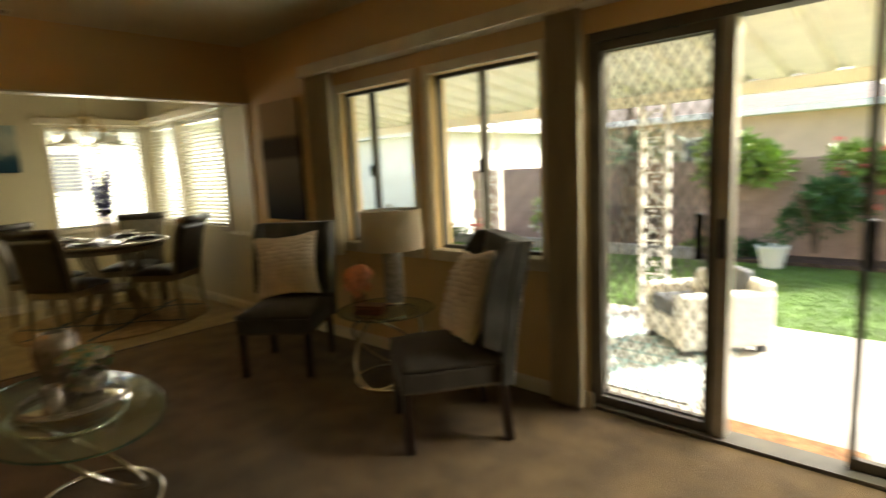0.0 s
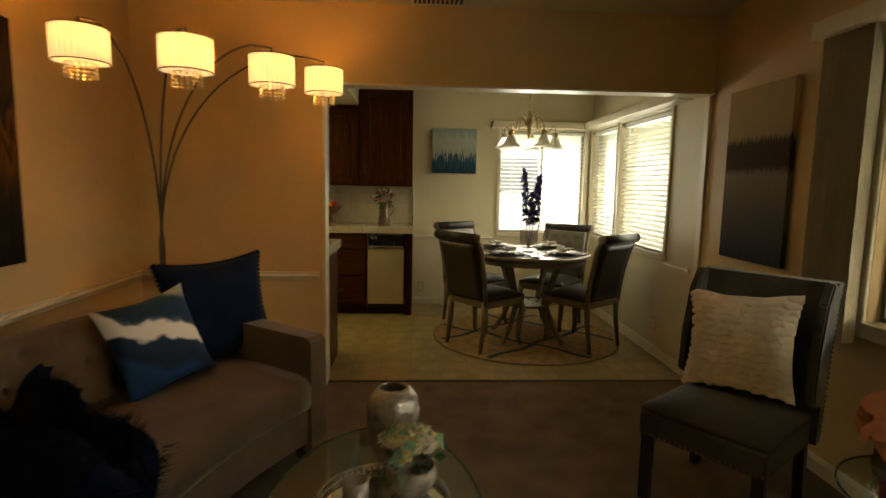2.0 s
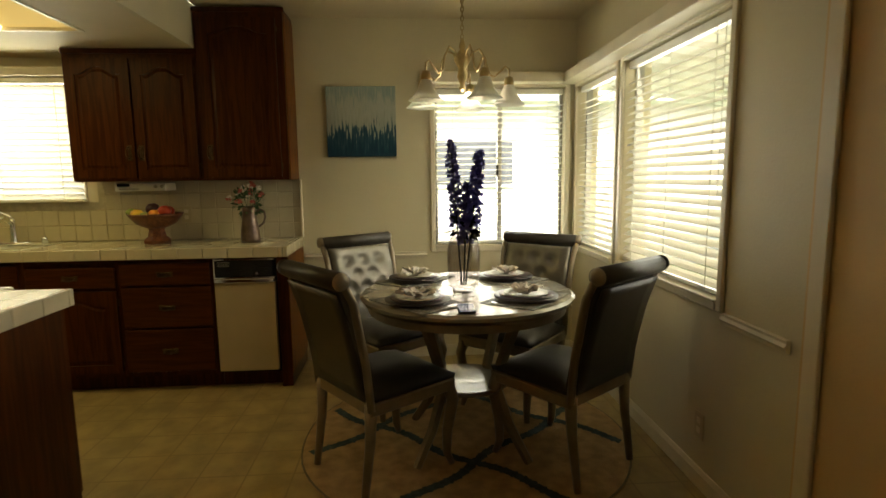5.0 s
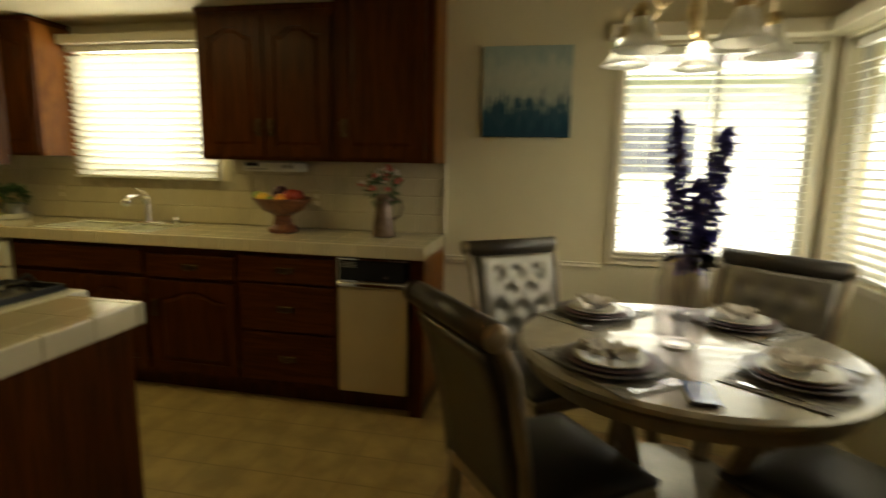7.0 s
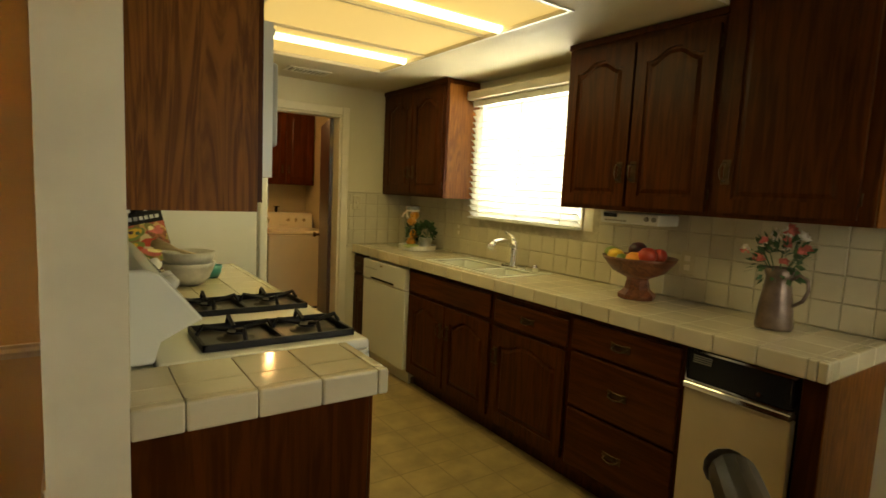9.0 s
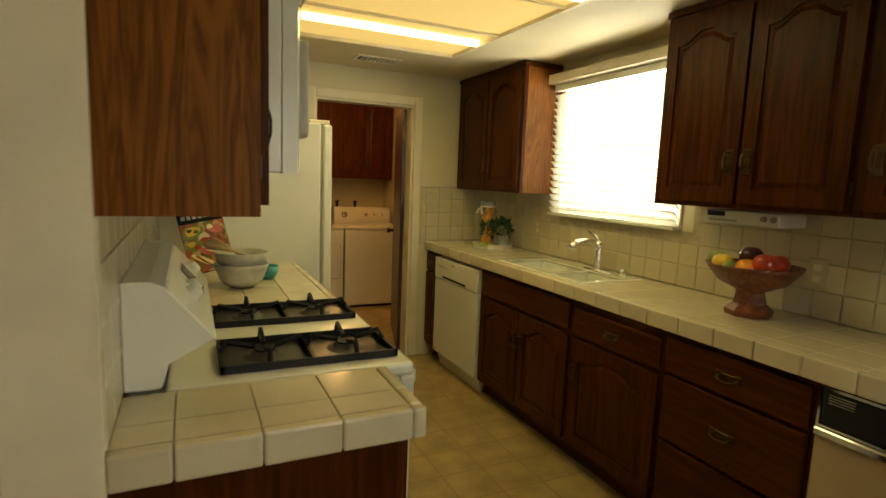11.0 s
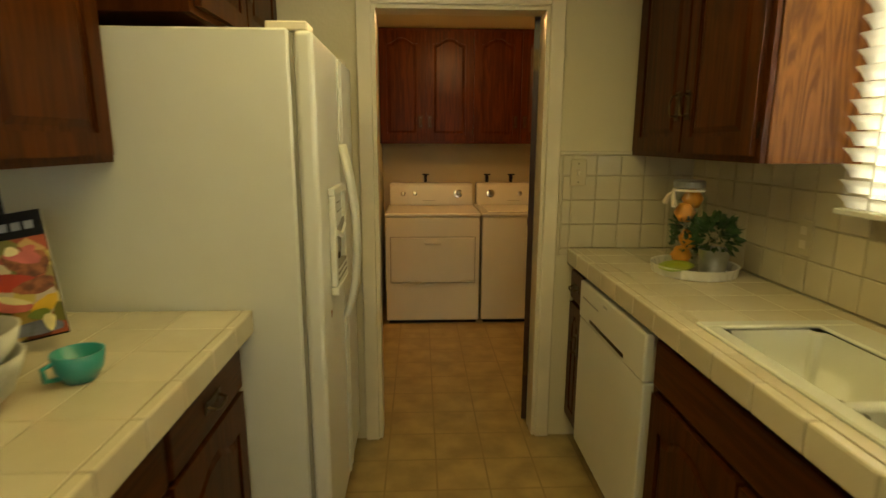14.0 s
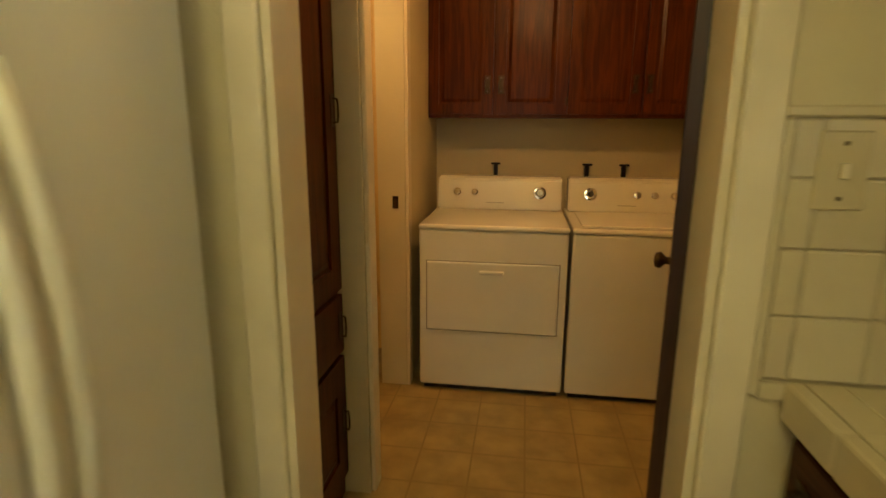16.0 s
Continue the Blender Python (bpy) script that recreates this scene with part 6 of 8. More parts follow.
def pillow(name, m, w, thick, label, ruffle=0, parent=None, frill=None, bands=None, ripple=0.0):
    """A square pillow standing in the x-z plane, its face towards +y."""
    bm = bmesh.new()
    n = 18
    def shape(u, v, side):
        e = max(0, (1 - abs(u) ** 3) * (1 - abs(v) ** 3)) ** 0.55
        pinch = 1 - 0.13 * (1 - abs(v) ** 2) * abs(u) ** 2
        pinch2 = 1 - 0.13 * (1 - abs(u) ** 2) * abs(v) ** 2
        rp = ripple * math.sin(v * 42 + 1.3 * math.sin(u * 5)) * e if ripple else 0
        return Vector((u * w / 2 * pinch, side * (thick / 2 * e + 0.004 + rp), w / 2 + v * w / 2 * pinch2))
    N_ = n if not ripple else 34
    g = {}
    for side in (1, -1):
        for j in range(N_ + 1):
            for i in range(N_ + 1):
                g[side, i, j] = bm.verts.new(shape(2 * i / N_ - 1, 2 * j / N_ - 1, side))
        for j in range(N_):
            for i in range(N_):
                bm.faces.new((g[side, i, j], g[side, i + 1, j], g[side, i + 1, j + 1], g[side, i, j + 1]))
    for k in range(N_):
        for i0, j0, i1, j1 in ((k, 0, k + 1, 0), (k, N_, k + 1, N_), (0, k, 0, k + 1), (N_, k, N_, k + 1)):
            bm.faces.new((g[1, i0, j0], g[1, i1, j1], g[-1, i1, j1], g[-1, i0, j0]))
    t = thing(name, 0, 0, 0, 0, label, "throw pillow")
    part("cover", bm, m, t, smooth=True)
    if ripple:
        rnd_ = random.Random(int(1000 * w))
        rows = 15
        for r_ in range(rows):
            v = 0.97 - 1.94 * r_ / rows
            bm, last = bmesh.new(), None
            ph = rnd_.uniform(0, 6)
            for k in range(57):
                u = -1.0 + 2.0 * k / 56
                vv = max(-1, min(1, v + 0.018 * math.sin(u * 9 + ph) + rnd_.uniform(-0.003, 0.003)))
                p_ = shape(u, vv, 1)
                lift = 0.017 + 0.004 * math.sin(u * 31 + ph) + rnd_.uniform(0, 0.004)
                drop = 0.026 + 0.004 * math.sin(u * 23 + 2 * ph) + rnd_.uniform(-0.002, 0.004)
                out = 0.010 * (1 if u > 0 else -1) * max(0, abs(u) - 0.93) / 0.07
                tri = [bm.verts.new(p_ + Vector(q)) for q in ((out * 0.4, 0.001, 0.006), (out, lift, -drop * 0.55), (out * 0.8, lift * 0.5 + 0.003, -drop - 0.004))]
                if last:
                    for a_ in range(2):
                        bm.faces.new((last[a_], last[a_ + 1], tri[a_ + 1], tri[a_]))
                last = tri
            part("ruffle", bm, m, t, smooth=True)
    if frill:
        bm = bmesh.new()
        cnt = int(w / 0.022)
        for k in range(cnt):
            u = -w / 2 + w * (k + 0.5) / cnt
            s_ = 2 * u / w
            for c in (shape(s_, 1, 0), shape(s_, -1, 0), shape(-1, s_, 0), shape(1, s_, 0)):
                box(bm, c[0] - 0.009, -0.009, c[2] - 0.009, c[0] + 0.009, 0.009, c[2] + 0.009, bev=0.004)
        part("tassel_edge", bm, frill, t, kind="stuff")
    return t


def put(t, x, y, z, rz, tilt, roll=0):
    t.matrix_basis = pose(x, y, z, 0, 0, rz) @ Matrix.Rotation(radians(tilt), 4, "X") @ Matrix.Rotation(radians(roll), 4, "Y")
    return t


put(pillow("throw_pillow", M_CREAM, 0.46, 0.15, "cream ruffled square pillow leaning in the accent chair", ripple=0.006), -2.055, 2.95, 0.470, -142.7, 17, 5)
put(pillow("throw_pillow", M_CREAM, 0.46, 0.15, "cream ruffled square pillow leaning in the accent chair", ripple=0.006), -0.46, 2.935, 0.470, 143.9, 19, 8)

# sofa: a curved bench about one centre
SCX, SCY, R0 = -1.20, 2.85, 2.15
AH = 35.0


def arc_block(bm, prof, a0, a1, n, cut=True, fun=None):
    """A closed profile (radius, height) swept about the sofa's centre; angles in degrees from -y."""
    rings = []
    for k in range(n + 1):
        a = radians(a0 + (a1 - a0) * k / n)
        ring = []
        for i, (r, z) in enumerate(prof):
            dr = fun(a, i, r, z) if fun else 0
            ring.append(bm.verts.new((math.sin(a) * (r + dr), -math.cos(a) * (r + dr), z)))
        rings.append(ring)
    m = len(prof)
    for p, q in zip(rings, rings[1:]):
        for i in range(m):
            bm.faces.new((p[i], p[(i + 1) % m], q[(i + 1) % m], q[i]))
    bm.faces.new(rings[0])
    bm.faces.new(rings[-1][::-1])
    return bm


so = thing("curved_sofa", SCX, SCY, 0, 0, "curved taupe velvet sofa with a button-tufted back against the wall", "sofa")
part("base", arc_block(bmesh.new(), [(R0 + 0.02, 0.10), (R0 + 0.02, 0.27), (R0 + 0.80, 0.27), (R0 + 0.80, 0.10)], -AH, AH, 24), M_VELVET, so)
seatp = [(R0, 0.28), (R0 - 0.012, 0.31), (R0 - 0.012, 0.39), (R0 + 0.01, 0.425), (R0 + 0.07, 0.44), (R0 + 0.3, 0.45), (R0 + 0.64, 0.44), (R0 + 0.64, 0.28)]
part("seat_cushion", arc_block(bmesh.new(), seatp, -AH + 2.6, AH - 2.6, 30), M_VELVET, so, smooth=True)
tuft = []
for row, z in enumerate((0.50, 0.60, 0.70)):
    for k in range(-9, 10):
        tuft.append(((k + (0.5 if row % 2 else 0)) * 3.4, z))
profb = [(R0 + 0.61 + 0.10 * (z - 0.42) / 0.35, z) for z in [0.42 + 0.022 * i for i in range(15)]] + [(R0 + 0.72, 0.755), (R0 + 0.78, 0.77), (R0 + 0.84, 0.75), (R0 + 0.84, 0.12), (R0 + 0.70, 0.12)]


def dimple(a, i, r, z):
    if i > 14:
        return 0
    d = 0
    for ta, tz in tuft:
        da = (math.degrees(a) - ta) * 0.045
        q = da * da + (z - tz) ** 2
        if q < 0.01:
            d += 0.035 * math.exp(-q / 0.0009)
    return d


bko = part("backrest", arc_block(bmesh.new(), profb, -AH + 1.5, AH - 1.5, 150, fun=dimple), M_VELVET, so, smooth=True)
bm = bmesh.new()
for ta, tz in tuft:
    a = radians(ta)
    r = R0 + 0.61 + 0.10 * (tz - 0.42) / 0.35 + 0.026
    lathe(bm, [(0, 0.012), (0.009, 0.008), (0.012, 0)], 7, (math.sin(a) * r, -math.cos(a) * r, tz - 0.006))
part("tuft_buttons", bm, M_VELVET, bko, kind="stuff")
for s in (-1, 1):
    ap = [(R0 - 0.005, 0.10), (R0 - 0.005, 0.60), (R0 + 0.02, 0.625), (R0 + 0.5, 0.635), (R0 + 0.72, 0.70), (R0 + 0.84, 0.74), (R0 + 0.84, 0.10)]
    part("arm", arc_block(bmesh.new(), ap, *sorted((s * (AH - 2.4), s * (AH + 0.3))), 4), M_VELVET, so)
for a in (-AH + 1.5, -12, 12, AH - 1.5):
    for r in (R0 + 0.08, R0 + 0.74):
        ar = radians(a)
        part("foot", xform(box(bmesh.new(), -0.03, -0.03, 0.0, 0.03, 0.03, 0.10, bev=0.006), Matrix.Translation((math.sin(ar) * r, -math.cos(ar) * r, 0)) @ Matrix.Rotation(ar, 4, "Z")), M_ESP, so)

def wave_mat():
    """Printed cloth: curved bands that run across the pillow from corner to corner."""
    m = mat("wave_print", (0.5, 0.5, 0.5), 0.85, bump=0.2, bscale=200)
    nt = m.node_tree
    L = nt.links.new
    tc, sep = nt.nodes.new("ShaderNodeTexCoord"), nt.nodes.new("ShaderNodeSeparateXYZ")
    L(tc.outputs["Object"], sep.inputs[0])
    nz = nt.nodes.new("ShaderNodeTexNoise")
    nz.inputs["Scale"].default_value, nz.inputs["Detail"].default_value = 8.0, 6
    L(tc.outputs["Object"], nz.inputs["Vector"])
    def op(kind, p, q, r=None):
        n = nt.nodes.new("ShaderNodeMath")
        n.operation = kind
        for k, v in enumerate((p, q, r)):
            if v is None:
                continue
            if isinstance(v, (int, float)):
                n.inputs[k].default_value = v
            else:
                L(v, n.inputs[k])
        return n.outputs[0]
    bend = op("SINE", op("MULTIPLY", sep.outputs[0], 11.0), 0)
    f = op("MULTIPLY_ADD", sep.outputs[0], -0.80, sep.outputs[2])
    f = op("MULTIPLY_ADD", bend, 0.05, f)
    f = op("MULTIPLY_ADD", nz.outputs[0], 0.16, f)
    f = op("MULTIPLY_ADD", f, 1.35, 0.14)
    r = nt.nodes.new("ShaderNodeValToRGB")
    bands = [(0.0, (0.55, 0.55, 0.55)), (0.10, (0.35, 0.45, 0.55)), (0.16, (0.004, 0.04, 0.12)), (0.34, (0.006, 0.05, 0.15)), (0.40, (0.006, 0.015, 0.04)), (0.52, (0.01, 0.03, 0.07)),
             (0.545, (0.80, 0.76, 0.68)), (0.64, (0.82, 0.78, 0.70)), (0.66, (0.10, 0.12, 0.14)), (0.68, (0.005, 0.035, 0.075)), (0.84, (0.006, 0.045, 0.09)), (0.90, (0.35, 0.40, 0.38))]
    e = r.color_ramp.elements
    while len(e) < len(bands):
        e.new(0.5)
    for q, (p, c) in zip(e, bands):
        q.position = p
    for q, (p, c) in zip(e, bands):
        q.color = (*c, 1)
    L(f, r.inputs[0])
    L(r.outputs[0], nt.nodes["Principled BSDF"].inputs["Base Color"])
    return m


M_WAVE = wave_mat()
put(pillow("throw_pillow", M_NAVYC, 0.54, 0.17, "large navy velvet pillow with a tasselled edge on the sofa", frill=M_NAVY), -2.60, 0.56, 0.44, -52, 12, 4)
put(pillow("throw_pillow", M_WAVE, 0.44, 0.14, "blue and white wave-print pillow leaning on the navy one", frill=None), -2.23, 0.47, 0.44, -32, 22, 8)
M_FUR = M_NAVY


def throw_angle(u, v):
    """The throw runs slantwise over the seat: its two edges, by the way down its length."""
    f = min(1.0, v * 1.5)
    west, east = -19 + 14 * f, -7 + 12 * f
    return radians(west + (east - west) * u + 1.2 * math.sin(v * 9) + 1.0 * math.sin(v * 17 + u * 6))


bm = bmesh.new()
rnd = random.Random(3)
nU, nV = 30, 34
g = []
for j in range(nV + 1):
    row = []
    for i in range(nU + 1):
        u, v = i / nU, j / nV
        ang = throw_angle(u, v)
        s_ = v * 1.35
        if s_ < 0.22:
            r, z = R0 + 0.66, 0.80 - (0.22 - s_)*0.2 - s_ * 0.1
            r += 0.10 * (0.22 - s_) / 0.22
            z = 0.49 + 0.10 * (1 - s_ / 0.22)
        elif s_ < 0.88:
            r, z = R0 + 0.66 - (s_ - 0.22), 0.49
        else:
            r, z = R0 - 0.035, 0.49 - (s_ - 0.88)
        z += 0.055 + 0.04 * math.sin(u * 11 + v * 3) + rnd.uniform(-0.01, 0.01)
        r += 0.012 * math.sin(u * 15) * (1 if s_ > 0.88 else 0) - (0.02 if s_ > 0.85 else 0)
        row.append(bm.verts.new((math.sin(ang) * r, -math.cos(ang) * r, max(z, 0.10))))
    g.append(row)
for j in range(nV):
    for i in range(nU):
        bm.faces.new((g[j][i], g[j][i + 1], g[j + 1][i + 1], g[j + 1][i]))
th_ = thing("throw_blanket", SCX, SCY, 0, 0, "shaggy dark navy faux-fur throw draped over the sofa seat", "throw blanket")
ob = part("fur_cloth", bm, M_FUR, th_, smooth=True)
so_m = ob.modifiers.new("thick", "SOLIDIFY")
so_m.thickness, so_m.offset = 0.07, 0
bm = bmesh.new()
for k in range(5200):
    u, v = rnd.random(), rnd.random()
    i, j = int(u * nU * 0.999), int(v * nV * 0.999)
    ang = throw_angle(u, v)
    s_ = v * 1.35
    if s_ < 0.22:
        continue
    r, z, nx = (R0 + 0.66 - (s_ - 0.22), 0.505, 0) if s_ < 0.88 else (R0 - 0.07, 0.49 - (s_ - 0.88), -1)
    z += 0.055 + 0.04 * math.sin(u * 11 + v * 3)
    p = Vector((math.sin(ang) * r, -math.cos(ang) * r, max(z, 0.12)))
    n_ = Vector((0, 0, 1)) if nx == 0 else Vector((-math.sin(ang), math.cos(ang), 0.1))
    d = (n_ + Vector((rnd.uniform(-1, 1), rnd.uniform(-1, 1), rnd.uniform(-0.6, 0.6)))).normalized() * rnd.uniform(0.04, 0.07)
    s2 = d.orthogonal().normalized() * 0.004
    bm.faces.new([bm.verts.new(q) for q in (p - s2, p + s2, p + d)])
part("fur_strands", bm, M_FUR, th_, kind="stuff")

# arc floor lamp
flp = thing("arc_floor_lamp", -3.06, 0.05, 0, 0, "four-arm arc floor lamp with pleated drum shades and crystal drops, lit", "floor lamp")
part("base", lathe(bmesh.new(), [(0, 0.03), (0.13, 0.028), (0.15, 0.018), (0.152, 0.0)], 28), M_ALU, flp)
part("pole", tube(bmesh.new(), [(0, 0, 0.028), (0, 0, 1.0)], 0.014, 10), M_ALU, flp)
for k, (sx, sy, sz) in enumerate(((-2.258, 0.121, 1.920), (-2.276, 0.548, 1.896), (-2.646, 0.812, 1.911), (-3.142, 0.986, 1.957))):
    dx, dy = sx + 3.06, sy - 0.05
    L_ = math.hypot(dx, dy)
    pts = []
    H_ = sz + 0.09
    for i in range(19):
        f = i / 18
        a = f * math.pi * 0.56
        rr = (1 - math.cos(a)) / (1 - math.cos(math.pi * 0.56))
        zz = 1.0 + (H_ + 0.045 - 1.0) * min(1.0, math.sin(a)) if a < math.pi / 2 else H_ + 0.045 - (0.045) * (a - math.pi / 2) / (math.pi * 0.06) * 0.6
        pts.append((dx * rr, dy * rr, zz))
    am = part("arm", tube(bmesh.new(), [(0.012 * math.cos(k * 1.6), 0.012 * math.sin(k * 1.6), 0.55)] + [(0.012 * math.cos(k * 1.6), 0.012 * math.sin(k * 1.6), 1.0)] + pts[1:] + [(dx, dy, H_ - 0.02)], 0.006, 7), M_ALU, flp, smooth=True)
    bm = bmesh.new()
    nn = 60
    ro = [0.106 + (0.004 if i % 2 else 0) for i in range(nn)]
    rings = [[bm.verts.new((dx + ro[i] * math.cos(2 * math.pi * i / nn), dy + ro[i] * math.sin(2 * math.pi * i / nn), z)) for i in range(nn)] for z in (sz - 0.072, sz + 0.066)]
    for i in range(nn):
        bm.faces.new((rings[0][i], rings[0][(i + 1) % nn], rings[1][(i + 1) % nn], rings[1][i]))
    sh = part("shade", bm, M_SHADE, flp, "pleated sheer drum shade, lit")
    part("rim", tube(bmesh.new(), [(dx + 0.109 * math.cos(a), dy + 0.109 * math.sin(a), sz - 0.073) for a in (2 * math.pi * i / 28 for i in range(28))], 0.003, 4, closed=True), M_BRASS, sh)
    part("rim", tube(bmesh.new(), [(dx + 0.109 * math.cos(a), dy + 0.109 * math.sin(a), sz + 0.067) for a in (2 * math.pi * i / 28 for i in range(28))], 0.003, 4, closed=True), M_BRASS, sh)
    part("bulb", lathe(bmesh.new(), [(0, -0.035), (0.022, -0.02), (0.026, 0.0), (0.014, 0.03), (0, 0.035)], 12, (dx, dy, sz)), M_BULB, flp)
    bm = bmesh.new()
    for i in range(16):
        a = 2 * math.pi * i / 16
        for j in range(4):
            c = (dx + 0.06 * math.cos(a), dy + 0.06 * math.sin(a), sz - 0.085 - j * 0.016)
            lathe(bm, [(0, 0.007), (0.0055, 0), (0, -0.007)], 5, c)
    tube(bm, [(dx + 0.06 * math.cos(a), dy + 0.06 * math.sin(a), sz - 0.078) for a in (2 * math.pi * i / 20 for i in range(20))], 0.002, 4, closed=True)
    part("crystal_drops", bm, M_CRYST, sh, "strings of crystal beads", kind="stuff")

# coffee table
CTX, CTY, CTZ = -1.28, 1.42, 0.435
ct = thing("coffee_table", CTX, CTY, 0, 0, "oval glass coffee table on interlocking chrome rings before the sofa", "coffee table")
part("glass_top", lathe(bmesh.new(), [(0, CTZ), (0.318, CTZ), (0.322, CTZ - 0.005), (0.318, CTZ - 0.010), (0, CTZ - 0.010)], 56, sx=1.72), M_TGLASS, ct)
part("glass_edge", tube(bmesh.new(), [(0.3225 * 1.72 * math.cos(a), 0.3225 * math.sin(a), CTZ - 0.005) for a in (2 * math.pi * i / 64 for i in range(64))], 0.004, 5, closed=True), mat("glass_edge_green", (0.04, 0.10, 0.07), 0.1, var=0.1), ct)
def ring_part(t, c, rx, ry, tilt, az, r=0.011, name="ring"):
    pts = []
    M = Matrix.Translation(c) @ Matrix.Rotation(radians(az), 4, "Z") @ Matrix.Rotation(radians(tilt), 4, "X")
    for i in range(48):
        a = 2 * math.pi * i / 48
        pts.append(M @ Vector((rx * math.cos(a), ry * math.sin(a), 0)))
    return part(name, tube(bmesh.new(), pts, r, 8, closed=True), M_CHROME, t, smooth=True)
ring_part(ct, (0.06, 0.05, 0.012), 0.27, 0.23, 0, 0)
ring_part(ct, (0.0, 0.0, CTZ - 0.023), 0.27, 0.20, 0, 0)
ring_part(ct, (0.03, 0.02, 0.215), 0.27, 0.28, -43, 0)
tr = thing("mirror_tray", -1.31, 1.45, CTZ + 0.001, 0, "round mirrored tray with a beaded silver rim on the glass table", "tray")
part("mirror", lathe(bmesh.new(), [(0, 0.006), (0.185, 0.006), (0.185, 0), (0, 0)], 40), M_MIRROR, tr)
bm = bmesh.new()
for i in range(60):
    a = 2 * math.pi * i / 60
    lathe(bm, [(0, 0.020), (0.008, 0.012), (0.009, 0.008), (0, 0.0)], 6, (0.192 * math.cos(a), 0.192 * math.sin(a), 0.004))
tube(bm, [(0.192 * math.cos(a), 0.192 * math.sin(a), 0.026) for a in (2 * math.pi * i / 40 for i in range(40))], 0.004, 5, closed=True)
part("beaded_rim", bm, M_MERC, tr)
tv = thing("ceramic_vase", -1.58, 1.465, CTZ + 0.001, 0, "tall silver crackle-glazed ceramic vase on the glass table", "vase")
part("body", lathe(bmesh.new(), [(0, 0.0), (0.05, 0.0), (0.068, 0.04), (0.085, 0.12), (0.09, 0.18), (0.082, 0.225), (0.06, 0.25), (0.045, 0.255), (0.042, 0.25), (0.055, 0.235), (0.02, 0.06), (0, 0.05)], 32), M_MERC, tv, smooth=True)
rnd = random.Random(11)
fp = thing("flower_pot", -1.37, 1.53, CTZ + 0.008, 0, "silver bowl of pale yellow and sea-green artificial flowers on the tray", "flower pot")
part("bowl", lathe(bmesh.new(), [(0, 0), (0.04, 0), (0.068, 0.03), (0.078, 0.06), (0.072, 0.09), (0.066, 0.09), (0.07, 0.06), (0, 0.02)], 28), M_MERC, fp, smooth=True)
for m_, cnt, nm in ((M_PALEY, 24, "yellow_blossoms"), (M_LEAFL, 22, "green_blossoms"), (M_PWHITE, 14, "white_blossoms")):
    bm = bmesh.new()
    for k in range(cnt):
        a, r = rnd.uniform(0, 6.28), rnd.uniform(0, 0.085)
        blossom(bm, (r * math.cos(a), r * math.sin(a), 0.125 + 0.05 * math.cos(r * 14)), 0.036, rnd, 12)
    part(nm, bm, m_, fp)
bm = bmesh.new()
leafy(bm, (0, 0, 0.10), 0.07, rnd, 50, 0.035)
part("leaves", bm, M_LEAF, fp)
cd = thing("candle_holder", -1.27, 1.375, CTZ + 0.008, 0, "small silver glass candle holder on the mirrored tray", "candle holder")
part("cup", lathe(bmesh.new(), [(0, 0), (0.03, 0), (0.038, 0.04), (0.036, 0.10), (0.033, 0.10), (0.034, 0.04), (0, 0.01)], 20), M_MERC, cd, smooth=True)

# side table with lamp
STX, STY, STZ = -1.22, 3.12, 0.47
st = thing("side_table", STX, STY, 0, 0, "round glass side table on looping chrome rings between the chairs", "side table")
part("glass_top", lathe(bmesh.new(), [(0, STZ), (0.294, STZ), (0.298, STZ - 0.004), (0.294, STZ - 0.009), (0, STZ - 0.009)], 44), M_TGLASS, st)
part("glass_edge", tube(bmesh.new(), [(0.298 * math.cos(a), 0.298 * math.sin(a), STZ - 0.0045) for a in (2 * math.pi * i / 52 for i in range(52))], 0.0035, 5, closed=True), mat("glass_edge_dark", (0.03, 0.08, 0.06), 0.1, var=0.1), st)
ring_part(st, (0.0, 0.0, 0.012), 0.22, 0.22, 0, 0, 0.010)
ring_part(st, (0, 0, STZ - 0.02), 0.20, 0.20, 0, 0, 0.009)
ring_part(st, (0, 0, 0.23), 0.22, 0.30, 47, 20, 0.010)
ring_part(st, (0, 0, 0.23), 0.22, 0.30, -47, 20, 0.010)
tl = thing("table_lamp", -1.275, 3.25, STZ + 0.001, 0, "seeded-glass cylinder table lamp with a linen drum shade, unlit", "table lamp")
part("foot", lathe(bmesh.new(), [(0, 0.014), (0.075, 0.014), (0.08, 0.007), (0.08, 0)], 24), M_CHROME, tl)
part("glass_body", lathe(bmesh.new(), [(0, 0.015), (0.062, 0.015), (0.066, 0.03), (0.066, 0.33), (0.06, 0.345), (0, 0.345)], 24), mat("seeded_glass", (0.50, 0.50, 0.44), 0.12, var=0.3, scale=40, bump=0.5, bscale=50, alpha=0.55), tl, smooth=True)
part("neck", lathe(bmesh.new(), [(0.014, 0.346), (0.014, 0.60), (0, 0.62)], 12), M_CHROME, tl)
part("shade", lathe(bmesh.new(), [(0.208, 0.36), (0.195, 0.61), (0.192, 0.61), (0.205, 0.36)], 40), M_SHADEW, tl, smooth=True)
part("finial", lathe(bmesh.new(), [(0.006, 0.60), (0.012, 0.63), (0.009, 0.645), (0, 0.65)], 10), M_CHROME, tl)
part("harp", box(box(bmesh.new(), -0.193, -0.003, 0.603, 0.193, 0.003, 0.608), -0.003, -0.193, 0.6025, 0.003, 0.193, 0.6075), M_CHROME, tl)
pf = thing("peony_vase", -1.37, 3.03, STZ + 0.001, 0, "peach peony in a small clear glass cup on the side table", "flowers in vase")
